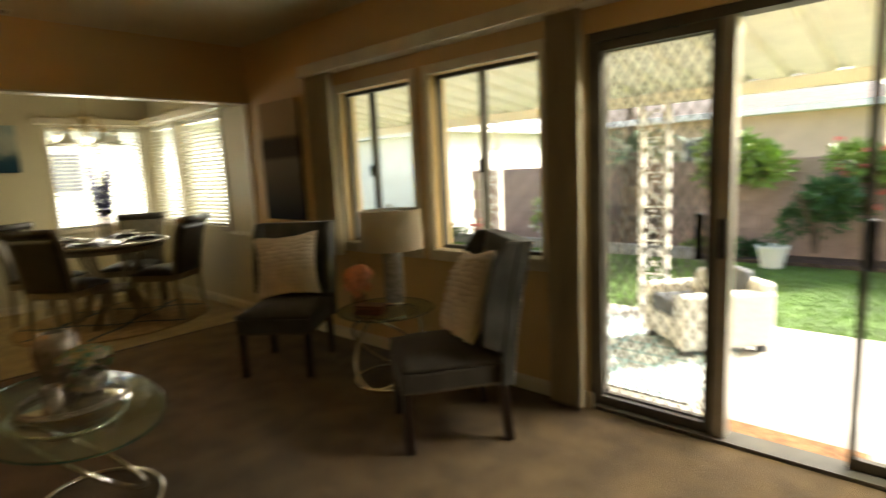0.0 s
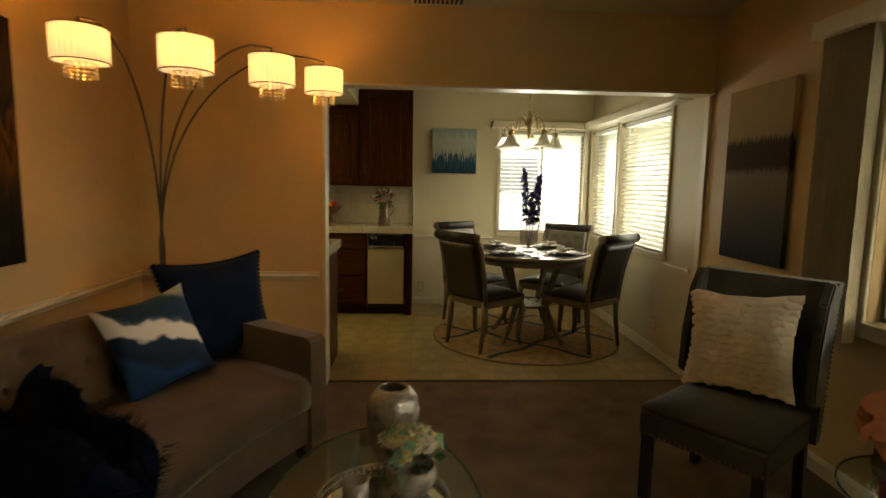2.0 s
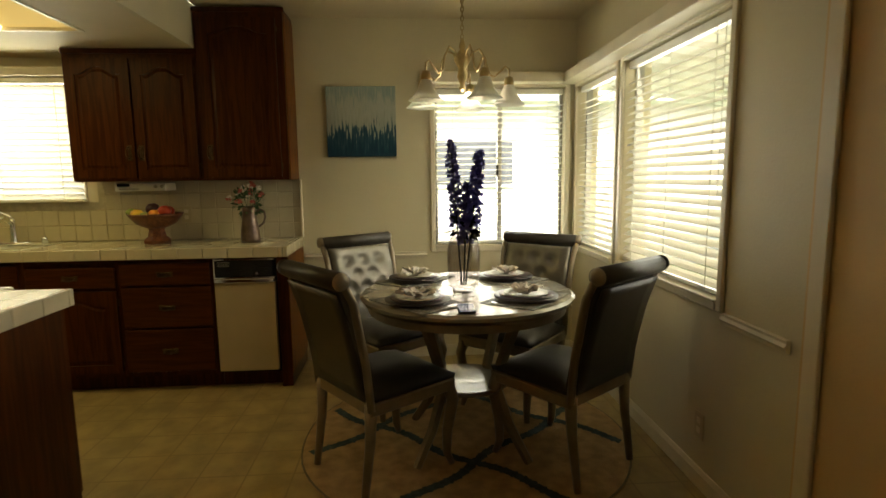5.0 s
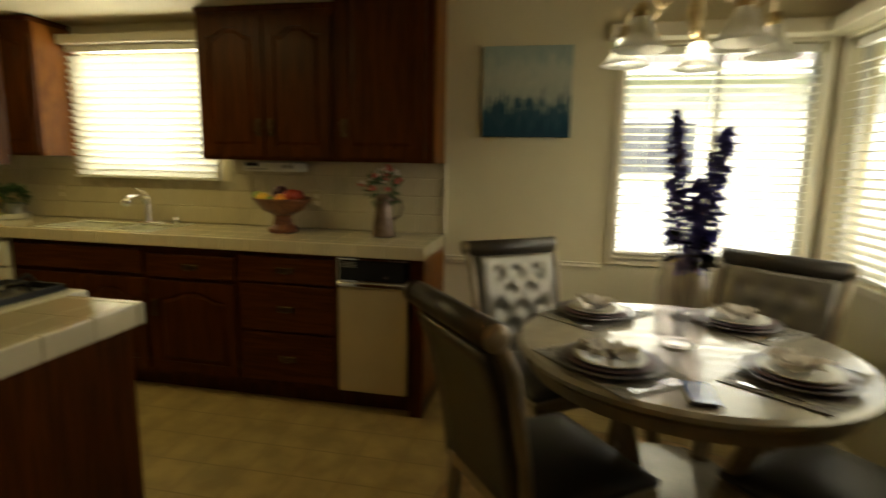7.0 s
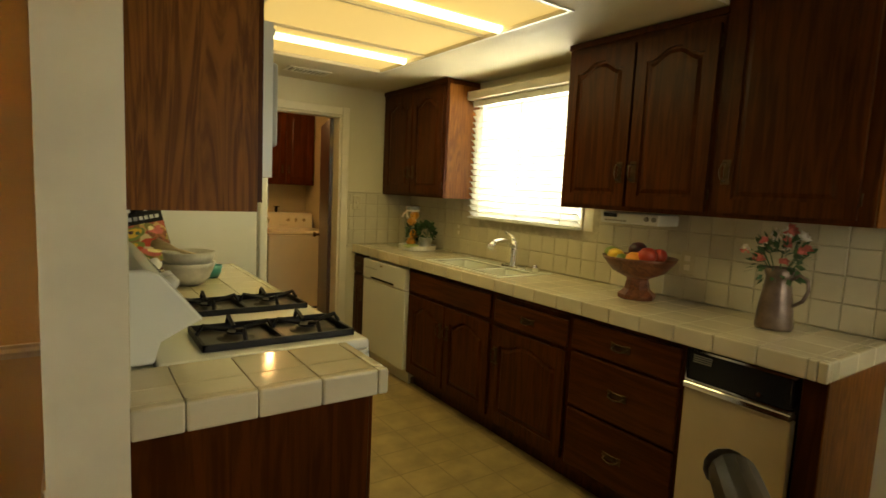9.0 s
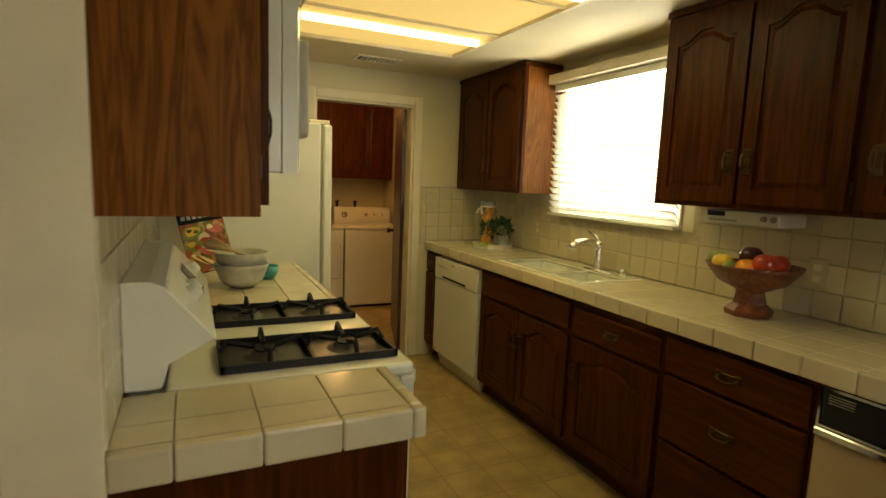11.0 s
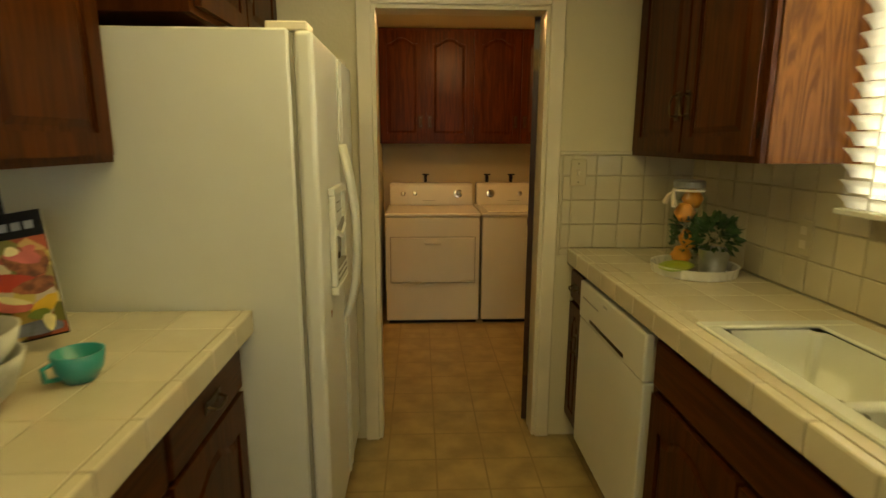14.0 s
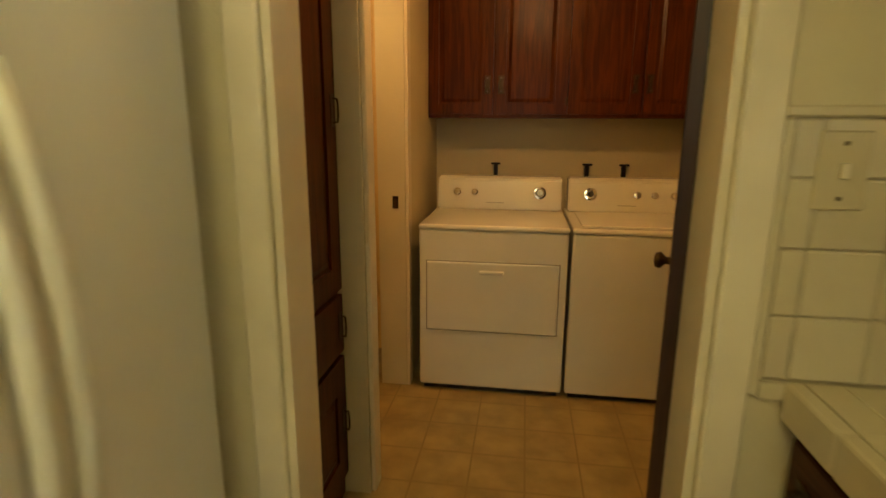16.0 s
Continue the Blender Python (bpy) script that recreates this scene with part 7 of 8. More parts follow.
part("cup", lathe(bmesh.new(), [(0, 0.004), (0.04, 0.004), (0.048, 0.04), (0.042, 0.09), (0.040, 0.09), (0.045, 0.04), (0, 0.009)], 20), M_PEBBLE, pf, smooth=True)
bm = bmesh.new()
rnd = random.Random(5)
for k in range(90):
    a, e = rnd.uniform(0, 6.28), rnd.uniform(-0.5, 1.5)
    d = Vector((math.cos(a) * math.cos(e), math.sin(a) * math.cos(e), math.sin(e)))
    c = Vector((0, 0, 0.165)) + d * rnd.uniform(0.03, 0.095)
    s_ = d.orthogonal().normalized()
    u_ = d.cross(s_)
    vs2 = [bm.verts.new(c + v) for v in (-s_ * 0.028 - u_ * 0.014, s_ * 0.028 - u_ * 0.014, s_ * 0.036 + u_ * 0.025 + d * 0.018, u_ * 0.04 + d * 0.026, -s_ * 0.036 + u_ * 0.025 + d * 0.018)]
    bm.faces.new(vs2)
part("petals", bm, M_PEACH, pf)
wb = part("wooden_box", B(-0.09, -0.05, 0, 0.09, 0.05, 0.045, bev=0.006, seg=2), M_BOWLW, None, "small carved wooden box on the glass side table", category="box")
wb.matrix_basis = pose(-1.20, 2.98, STZ + 0.001, 0, 0, 25)
part("lid", B(-0.092, -0.052, 0.0452, 0.092, 0.052, 0.058, bev=0.004), M_BOWLW, wb)

# ---- kitchen counter things ----
ZT = 0.924
rnd = random.Random(21)
fb = thing("fruit_bowl", -5.655, 0.585, ZT, 0, "carved wooden pedestal bowl on the tiled counter", "fruit bowl")
part("foot", lathe(bmesh.new(), [(0, 0), (0.085, 0.0), (0.088, 0.02), (0.06, 0.045), (0.05, 0.09), (0.055, 0.10), (0, 0.10)], 8), M_BOWLW, fb)
part("bowl", lathe(bmesh.new(), [(0, 0.101), (0.06, 0.101), (0.12, 0.13), (0.165, 0.185), (0.172, 0.20), (0.16, 0.198), (0.11, 0.145), (0.04, 0.12), (0, 0.12)], 32), M_BOWLW, fb, smooth=True)
def fruit(kind, dx, dy, dz, r, m, lab, sx=1.0, rz=0):
    bm = lathe(bmesh.new(), [(0, -r * 0.96), (r * 0.5, -r * 0.84), (r * 0.9, -r * 0.4), (r, 0.05 * r), (r * 0.88, r * 0.5), (r * 0.5, r * 0.84), (r * 0.12, r * 0.9), (0, r * 0.82)], 16, sx=sx)
    o_ = part(kind, bm, m, None, lab, smooth=True, category="fruit", group="fruit in the bowl")
    o_.matrix_basis = pose(-5.655 + dx, 0.585 + dy, ZT + dz, rnd.uniform(-20, 20), 0, rz)
fruit("lemon", 0.06, -0.09, 0.195, 0.037, M_LEMON, "yellow lemon in the wooden bowl", 1.3, 70)
fruit("apple", 0.07, 0.09, 0.215, 0.042, M_RED, "red apple on top of the fruit bowl")
fruit("plum", -0.01, -0.02, 0.225, 0.045, M_PLUM, "dark plum-coloured fruit in the bowl")
fruit("orange", 0.08, 0.03, 0.190, 0.040, M_ORANGE, "orange in the wooden bowl", 1.2, 60)
fruit("pear", 0.03, -0.135, 0.205, 0.032, M_GREENF, "green pear at the bowl's rim", 1.3, 100)
fruit("lime", 0.09, -0.03, 0.185, 0.030, M_GREENF, "green lime in the wooden bowl")
fruit("apple", -0.06, 0.06, 0.205, 0.040, M_RED, "red apple at the back of the bowl")
pi = thing("metal_pitcher", -5.665, 1.195, ZT, 90, "bronze-glazed pitcher holding coral and white flowers on the counter", "pitcher")
part("body", lathe(bmesh.new(), [(0, 0), (0.062, 0), (0.066, 0.01), (0.06, 0.08), (0.048, 0.16), (0.044, 0.20), (0.056, 0.235), (0.052, 0.235), (0.04, 0.20), (0.0, 0.05)], 26), M_PITCH, pi, smooth=True)
part("handle", tube(bmesh.new(), [(0.045, 0, 0.195), (0.075, 0, 0.215), (0.10, 0, 0.20), (0.105, 0, 0.16), (0.09, 0, 0.12), (0.058, 0, 0.095)], 0.007, 7), M_PITCH, pi, smooth=True)
bq = thing("flower_bouquet", -5.665, 1.195, ZT + 0.06, 0, "coral, pink and white artificial flowers in the pitcher", "artificial flowers")
for m_, cnt, nm in ((M_PINK, 13, "coral_blossoms"), (M_PWHITE, 12, "white_blossoms")):
    bm = bmesh.new()
    for k in range(cnt):
        a, e, r = rnd.uniform(0, 6.28), rnd.uniform(0.05, 1.4), rnd.uniform(0.08, 0.135)
        blossom(bm, (r * math.cos(a) * math.cos(e), r * math.sin(a) * math.cos(e) * 1.15, 0.19 + r * math.sin(e) * 1.05), 0.022, rnd, 12)
    part(nm, bm, m_, bq)
bm = bmesh.new()
leafy(bm, (0, 0, 0.20), 0.10, rnd, 130, 0.035)
part("leaves", bm, M_LEAF, bq)
bm = bmesh.new()
for k in range(10):
    a = rnd.uniform(0, 6.28)
    tube(bm, [(0, 0, 0.0), (0.02 * math.cos(a), 0.02 * math.sin(a), 0.14), (0.09 * math.cos(a), 0.09 * math.sin(a), 0.24)], 0.002, 4)
part("stems", bm, M_LEAF, bq)
pth = thing("under_cabinet_radio", -5.74, 0.485, 1.27, 90, "cream under-cabinet radio hanging below the wall cabinet", "radio")
part("body", B(-0.16, -0.07, 0.0, 0.17, 0.10, 0.055, bev=0.005), M_CERW, pth)
part("display", B(-0.14, -0.072, 0.03, -0.06, -0.0702, 0.05), M_BLACK, pth)
for k in range(6):
    part("button", B(-0.13 + k * 0.022, -0.073, 0.010, -0.114 + k * 0.022, -0.0702, 0.018), M_GASK, pth)
for k in range(2):
    part("knob", lathe(bmesh.new(), [(0, 0.01), (0.010, 0.01), (0.012, 0)], 12), M_GASK, pth).matrix_basis = Matrix.Translation((0.11 + k * 0.04, -0.0705, 0.03)) @ Matrix.Rotation(radians(90), 4, "X")

dt = thing("baking_dish", -5.665, -1.43, ZT, 0, "round white fluted dish in the counter corner", "serving dish")
part("dish", lathe(bmesh.new(), [(0, 0.004), (0.135, 0.004), (0.145, 0.033), (0.15, 0.035), (0.142, 0.0), (0, 0.0)], 60, wob=lambda a, z: 0.012 * math.cos(30 * a) if z < 0.034 else 0), M_CERW, dt, smooth=False)
jr = thing("glass_jar", -5.665, -1.515, ZT + 0.006, 0, "tall lidded glass jar of oranges and leaves with a ribbon", "jar")
part("glass", lathe(bmesh.new(), [(0, 0), (0.058, 0.0), (0.064, 0.01), (0.064, 0.26), (0.05, 0.285), (0.048, 0.31), (0.0, 0.31)], 26), glassy("jar_glass", (0.93, 0.96, 0.93)), jr, smooth=True)
part("lid", lathe(bmesh.new(), [(0.054, 0.298), (0.056, 0.318), (0.05, 0.324), (0, 0.324)], 22), M_GALV, jr)
for k, z in enumerate((0.042, 0.105, 0.205, 0.255)):
    part("orange", lathe(bmesh.new(), [(0, -0.038), (0.022, -0.033), (0.039, 0), (0.022, 0.033), (0, 0.038)], 14, (0.012 * (-1) ** k, 0.008, z)), M_ORANGE, jr, smooth=True)
bm = bmesh.new()
leafy(bm, (0, 0, 0.155), 0.040, rnd, 150, 0.028)
leafy(bm, (0, 0, 0.075), 0.045, rnd, 60, 0.024)
part("leaves", bm, M_LEAF, jr)
part("ribbon", tube(tube(tube(bmesh.new(), [(0.053 * math.cos(a), 0.053 * math.sin(a), 0.288) for a in (2 * math.pi * i / 18 for i in range(18))], 0.005, 5, closed=True), [(0.056, 0.0, 0.285), (0.068, 0.022, 0.262), (0.072, 0.045, 0.232)], 0.004, 4, rad=[0.004, 0.008, 0.010]), [(0.056, 0.0, 0.285), (0.066, -0.022, 0.264), (0.070, -0.042, 0.236)], 0.004, 4, rad=[0.004, 0.008, 0.010]), M_CREAM, jr)
pp = thing("potted_herb", -5.705, -1.375, ZT + 0.006, 0, "bushy green herb in a ribbed galvanised tin", "potted plant")
part("tin", lathe(bmesh.new(), [(0, 0), (0.042, 0), (0.045, 0.02), (0.044, 0.024), (0.048, 0.045), (0.047, 0.05), (0.052, 0.09), (0.055, 0.092), (0.049, 0.09), (0.04, 0.02), (0, 0.02)], 24), M_GALV, pp, smooth=True)
bm = bmesh.new()
leafy(bm, (0, 0, 0.135), 0.07, rnd, 330, 0.03, up=0.5)
part("foliage", bm, M_LEAF, pp)
lm = part("lime_dish", lathe(bmesh.new(), [(0, 0.006), (0.04, 0.006), (0.06, 0.014), (0.062, 0.012), (0.04, 0.0), (0, 0.0)], 20, sx=1.5), M_LIME, None, "lime green leaf-shaped dish beside the jar", smooth=True, category="dish")
lm.matrix_basis = pose(-5.585, -1.40, ZT + 0.02, 4, 0, 60)

bw = thing("mixing_bowl", -3.86, -0.44, ZT, 0, "stack of marbled white stoneware bowls on the counter", "bowl")
part("lower_bowl", lathe(bmesh.new(), [(0, 0), (0.05, 0), (0.085, 0.03), (0.105, 0.08), (0.11, 0.10), (0.104, 0.10), (0.095, 0.07), (0, 0.03)], 28), M_STONEW, bw, smooth=True)
part("upper_bowl", lathe(bmesh.new(), [(0.0, 0.070), (0.072, 0.075), (0.098, 0.11), (0.108, 0.148), (0.102, 0.148), (0.088, 0.105), (0, 0.085)], 28, wob=lambda a, z: 0.02 * math.sin(5 * a)), M_STONEW, bw, smooth=True)
bk_m = mat("magazine_cover", (0.35, 0.30, 0.08), 0.3, var=0.4, scale=9, coat=0.4, col2=(0.55, 0.12, 0.08))
mg = thing("cookbook", -3.765, -0.73, ZT + 0.012, 200, "glossy black cookbook with colourful food pictures leaning at the wall", "cookbook")
mb = part("pages", xform(box(bmesh.new(), -0.10, 0, 0, 0.10, 0.008, 0.29), Matrix.Rotation(radians(-14), 4, "X")), M_CERW, mg)
part("cover", xform(box(bmesh.new(), -0.101, -0.002, 0, 0.101, -0.0005, 0.291), Matrix.Rotation(radians(-14), 4, "X")), M_BLACK, mg)
food = mat("food_print", (0.5, 0.3, 0.1), 0.3, coat=0.4)
vo = food.node_tree.nodes.new("ShaderNodeTexVoronoi")
vo.inputs["Scale"].default_value = 26
vr = food.node_tree.nodes.new("ShaderNodeValToRGB")
vr.color_ramp.elements[0].color, vr.color_ramp.elements[1].color = (0.10, 0.02, 0.01, 1), (0.62, 0.50, 0.10, 1)
for p_, c_ in ((0.3, (0.45, 0.10, 0.04, 1)), (0.5, (0.12, 0.16, 0.03, 1)), (0.7, (0.55, 0.32, 0.08, 1)), (0.85, (0.65, 0.55, 0.42, 1))):
    vr.color_ramp.elements.new(p_).color = c_
vs3 = food.node_tree.nodes.new("ShaderNodeSeparateColor")
food.node_tree.links.new(vo.outputs["Color"], vs3.inputs[0])
food.node_tree.links.new(vs3.outputs[0], vr.inputs[0])
tcf = food.node_tree.nodes.new("ShaderNodeTexCoord")
food.node_tree.links.new(tcf.outputs["Object"], vo.inputs["Vector"])
food.node_tree.links.new(vr.outputs[0], food.node_tree.nodes["Principled BSDF"].inputs["Base Color"])
TB = Matrix.Rotation(radians(-14), 4, "X")
part("cover_picture", xform(box(bmesh.new(), -0.099, -0.0028, 0.004, 0.099, -0.0022, 0.232), TB), food, mg)
def food_blob(x, z, rx, rz_, lift, m, turn=0.0):
    bm = bmesh.new()
    n_ = 18
    c_, s_ = math.cos(turn), math.sin(turn)
    vs4 = []
    for q in (2 * math.pi * i / n_ for i in range(n_)):
        k_ = 1 + 0.10 * math.sin(3 * q + x * 90) + 0.05 * math.sin(7 * q)
        a_, b_ = rx * math.cos(q) * k_, rz_ * math.sin(q) * k_
        vs4.append(bm.verts.new((max(-0.098, min(0.098, x + a_ * c_ - b_ * s_)), -lift, max(0.005, min(0.236, z + a_ * s_ + b_ * c_)))))
    bm.faces.new(vs4)
    return part("cover_picture", xform(bm, TB), m, mg)


M_SLATEB = mat("print_blue_grey", (0.16, 0.17, 0.24), 0.4, var=0.3, scale=40)
M_BROWNB = mat("print_crust_brown", (0.26, 0.09, 0.03), 0.4, var=0.5, scale=60)
for k, (x, z, rx, rz_, m, tn) in enumerate(((-0.050, 0.192, 0.048, 0.030, M_GREENF, 0.2), (-0.050, 0.196, 0.036, 0.020, M_LEMON, 0.2), (-0.064, 0.200, 0.012, 0.008, M_PLUM, 0), (-0.035, 0.192, 0.011, 0.008, M_LEAF, 0),
        (0.055, 0.175, 0.046, 0.030, M_BROWNB, -0.3), (0.050, 0.188, 0.036, 0.014, M_PINK, -0.3), (0.030, 0.205, 0.014, 0.011, M_PALEY, 0), (0.064, 0.204, 0.013, 0.010, M_PINK, 0),
        (0.020, 0.135, 0.060, 0.020, M_RED, -0.2), (0.060, 0.120, 0.042, 0.018, M_BROWNB, 0.1), (-0.060, 0.130, 0.040, 0.026, M_GREENF, 0.1), (-0.070, 0.138, 0.020, 0.012, M_LEMON, 0), (-0.045, 0.120, 0.016, 0.010, M_RED, 0),
        (0.000, 0.090, 0.050, 0.016, M_PINK, -0.4), (0.012, 0.096, 0.032, 0.008, M_PALEY, -0.4), (0.070, 0.075, 0.030, 0.016, M_LEMON, 0.5), (0.055, 0.055, 0.022, 0.012, M_GREENF, 0),
        (-0.050, 0.065, 0.046, 0.009, M_PALEY, -0.7), (-0.030, 0.055, 0.046, 0.008, M_BROWNB, -0.7), (-0.012, 0.050, 0.046, 0.008, M_PALEY, -0.7), (0.040, 0.025, 0.058, 0.016, M_SLATEB, 0), (0.070, 0.035, 0.012, 0.020, M_PALEY, 0))):
    food_blob(x, z, rx, rz_, 0.0031 + 0.00022 * k, m, tn)
for k in range(7):
    part("title_bar", xform(box(bmesh.new(), -0.085 + 0.025 * k, -0.0032, 0.250, -0.067 + 0.025 * k, -0.0026, 0.268), TB), M_GALV, mg)
cbk = part("cutting_board", xform(box(bmesh.new(), -0.03, 0.012, 0.0, 0.03, 0.022, 0.36, bev=0.006), Matrix.Rotation(radians(-14), 4, "X")), M_BLACK, None, "black paddle handle leaning behind the cookbook", category="cutting board")
cbk.matrix_basis = pose(-3.765, -0.73, ZT + 0.02, 0, 0, 200) @ Matrix.Rotation(radians(-9), 4, "Y")
mg.matrix_basis = cbk.matrix_basis.copy()
for k in range(4):
    sp = part("wooden_spoon", tube(bmesh.new(), [(0, 0, 0), (0.02, 0, 0.10), (0.05, 0.01, 0.2)], 0.006, 6, rad=[0.005, 0.006, 0.014]), M_TAN, None, "pale wooden spoon standing in the stoneware bowl", smooth=True, category="spoon", group="wooden spoons")
    sp.matrix_basis = pose(-3.86 - 0.02 * k, -0.45 + 0.02 * k, ZT + 0.125, 0, 62, -62 + 16 * k)
cu = thing("teal_cup", -3.985, -0.585, ZT, 60, "small teal ceramic cup on the tiled counter", "cup")
part("cup", lathe(bmesh.new(), [(0, 0), (0.028, 0), (0.042, 0.025), (0.048, 0.06), (0.044, 0.06), (0.036, 0.02), (0, 0.01)], 22), M_TEAL, cu, smooth=True)
part("handle", tube(bmesh.new(), [(0.044, 0, 0.05), (0.065, 0, 0.045), (0.062, 0, 0.02), (0.038, 0, 0.015)], 0.005, 6), M_TEAL, cu, smooth=True)


# ---- outside ----
M_CONC = mat("patio_concrete", (0.36, 0.34, 0.30), 0.85, var=0.12, scale=3, bump=0.2, bscale=60)
M_GRASS = mat("lawn_green", (0.085, 0.15, 0.025), 0.9, var=0.3, scale=4, bump=0.8, bscale=150)
M_SOIL = mat("garden_soil", (0.09, 0.06, 0.04), 0.95, var=0.4, scale=12, bump=0.8, bscale=40)
M_BLOCK = mat("pink_block", (0.36, 0.25, 0.20), 0.9, var=0.12, scale=6, rand=0.08, bump=0.3, bscale=60)
M_STUC = mat("white_stucco", (0.82, 0.80, 0.72), 0.85, var=0.05, scale=3, bump=0.3, bscale=60)
M_STUCP = mat("peach_stucco", (0.55, 0.42, 0.30), 0.85, var=0.06, scale=3)
M_ROOFW = mat("white_gravel_roof", (0.55, 0.53, 0.48), 0.9, var=0.15, scale=10)
M_ROOFB = mat("brown_shingle_roof", (0.20, 0.16, 0.12), 0.9, var=0.25, scale=10, bump=0.4, bscale=20)
M_COVER = mat("patio_cover_white", (0.70, 0.68, 0.56), 0.5, var=0.06, scale=4)
M_LATT = mat("white_wrought_iron", (0.75, 0.74, 0.68), 0.5, var=0.06)
M_WICK = mat("white_wicker", (0.70, 0.68, 0.62), 0.7, var=0.08, scale=30, bump=0.3, bscale=120)
M_CUSH = mat("grey_outdoor_cushion", (0.10, 0.105, 0.11), 0.85, var=0.15, scale=9)
M_FOL = mat("foliage_yellow_green", (0.17, 0.26, 0.04), 0.6, var=0.4, scale=8, rand=0.1)
M_FOLD = mat("foliage_dark_green", (0.05, 0.11, 0.028), 0.6, var=0.4, scale=8, rand=0.1)
M_BARK = mat("bark", (0.13, 0.09, 0.06), 0.95, var=0.4, scale=10, bump=0.8, bscale=25)
M_TERRA = mat("terracotta", (0.35, 0.14, 0.07), 0.8, var=0.15)
M_ORUG = gridded("outdoor_rug", (0.56, 0.60, 0.58), (0.27, 0.43, 0.44), 0.20, 0.022, 0.9, 0.3)
M_MAT = mat("coir_mat", (0.25, 0.12, 0.05), 0.95, var=0.35, scale=30, bump=0.8, bscale=120)
structure("ground", B(-60, -40, -0.40, 60, 60, -0.14), M_GRASS, "green lawn and far ground")
structure("patio_slab", B(-6.6, N + 0.151, -0.139, 6.0, 5.78, -0.06), M_CONC, "pale concrete patio slab")
structure("garden_bed", B(-5.9, 8.95, -0.139, 6.0, 9.48, -0.09), M_SOIL, "dark soil planting bed along the block wall")
structure("bed_curb", B(-5.9, 8.87, -0.139, -1.2, 8.95, 0.03, bev=0.01), M_CONC, "low grey concrete curb of the bed")

orr = part("outdoor_rug", B(-2.2, 3.95, 0, 0.35, 5.40, 0.008), M_ORUG, None, "white and teal patterned outdoor rug on the patio", category="outdoor rug")
orr.matrix_basis = pose(0, 0, -0.0595)
dm = part("doormat", B(-0.30, -0.09, 0, 0.30, 0.09, 0.015, bev=0.003), M_MAT, None, "brown coir doormat outside the patio door", category="doormat")
dm.matrix_basis = pose(0.86, 3.79, -0.0595, 0, 0, 0)

pc = thing("patio_cover", 0, N + 0.16, 1.8, 0, "white corrugated metal patio cover on lattice posts", "patio cover")
bm = bmesh.new()
x = -7.0
z0c, z1c, yl = 0.38, 0.085, 2.45
while x < 6.0:
    w = 0.30
    pts = [(x, 0), (x + 0.17, 0), (x + 0.20, 0.045), (x + 0.27, 0.045), (x + 0.30, 0)]
    for a, b in zip(pts, pts[1:]):
        v = [bm.verts.new(p) for p in ((a[0], 0, z0c + a[1]), (b[0], 0, z0c + b[1]), (b[0], yl, z1c + b[1]), (a[0], yl, z1c + a[1]))]
        bm.faces.new(v)
    x += w
bmesh.ops.remove_doubles(bm, verts=bm.verts, dist=0.001)
cr = part("corrugated_roof", bm, M_COVER, pc)
sm_ = cr.modifiers.new("thick", "SOLIDIFY")
sm_.thickness = 0.004
part("beam", B(-7.0, yl - 0.14, 0.0, 6.0, yl - 0.08, 0.095), M_COVER, pc)
part("gutter", B(-7.0, yl, 0.02, 6.0, yl + 0.05, 0.12, bev=0.01), M_COVER, pc)
for px in (-5.6, -2.30, -0.52, 2.6):
    po = thing("lattice_post", px, 5.68, -0.06, 0, "white wrought-iron lattice post holding up the patio cover", "post", "patio posts")
    for s in (-0.11, 0.11):
        part("upright", B(s - 0.02, -0.02, 0, s + 0.02, 0.02, 1.86), M_LATT, po)
    bm = bmesh.new()
    for k in range(6):
        z = 0.15 + k * 0.30
        for s in (-1, 1):
            pts = [(s * (0.07 * math.cos(a) * (1 - a / 9)), 0, z + 0.07 * s + 0.065 * math.sin(a)) for a in (i * 0.5 for i in range(12))]
            tube(bm, pts, 0.008, 5)
        box(bm, -0.09, -0.006, z - 0.10, 0.09, 0.006, z - 0.085)
    part("scrollwork", bm, M_LATT, po)


def shrub(x, y, z, r, n, m, label, size=0.10, h=None, trunk=None, flowers=None, seed=1, name="shrub"):
    rnd = random.Random(seed)
    t = thing(name, x, y, z, 0, label, name)
    h = h or r * 1.3
    bm = bmesh.new()
    for k in range(5):
        a = rnd.uniform(0, 6.28)
        tube(bm, [(0, 0, 0), (0.2 * r * math.cos(a), 0.2 * r * math.sin(a), h * 0.5), (0.6 * r * math.cos(a), 0.5 * r * math.sin(a), h)], 0.02, 5, rad=[0.03, 0.02, 0.008])
    part("branches", bm, M_BARK, t)
    bm = bmesh.new()
    clumps = [(rnd.gauss(0, r * 0.42), rnd.gauss(0, r * 0.25), h * rnd.uniform(0.35, 1.05), r * rnd.uniform(0.25, 0.42)) for _ in range(12)]
    for c in clumps:
        leafy(bm, c[:3], c[3], rnd, n // 12, size)
    part("foliage", bm, m, t)
    if flowers:
        bm = bmesh.new()
        for c in clumps:
            for k in range(3):
                blossom(bm, (c[0] + rnd.gauss(0, c[3]), c[1] - 0.1, c[2] + rnd.gauss(0, c[3])), 0.06, rnd, 7)
        part("blossoms", bm, flowers, t)
    return t


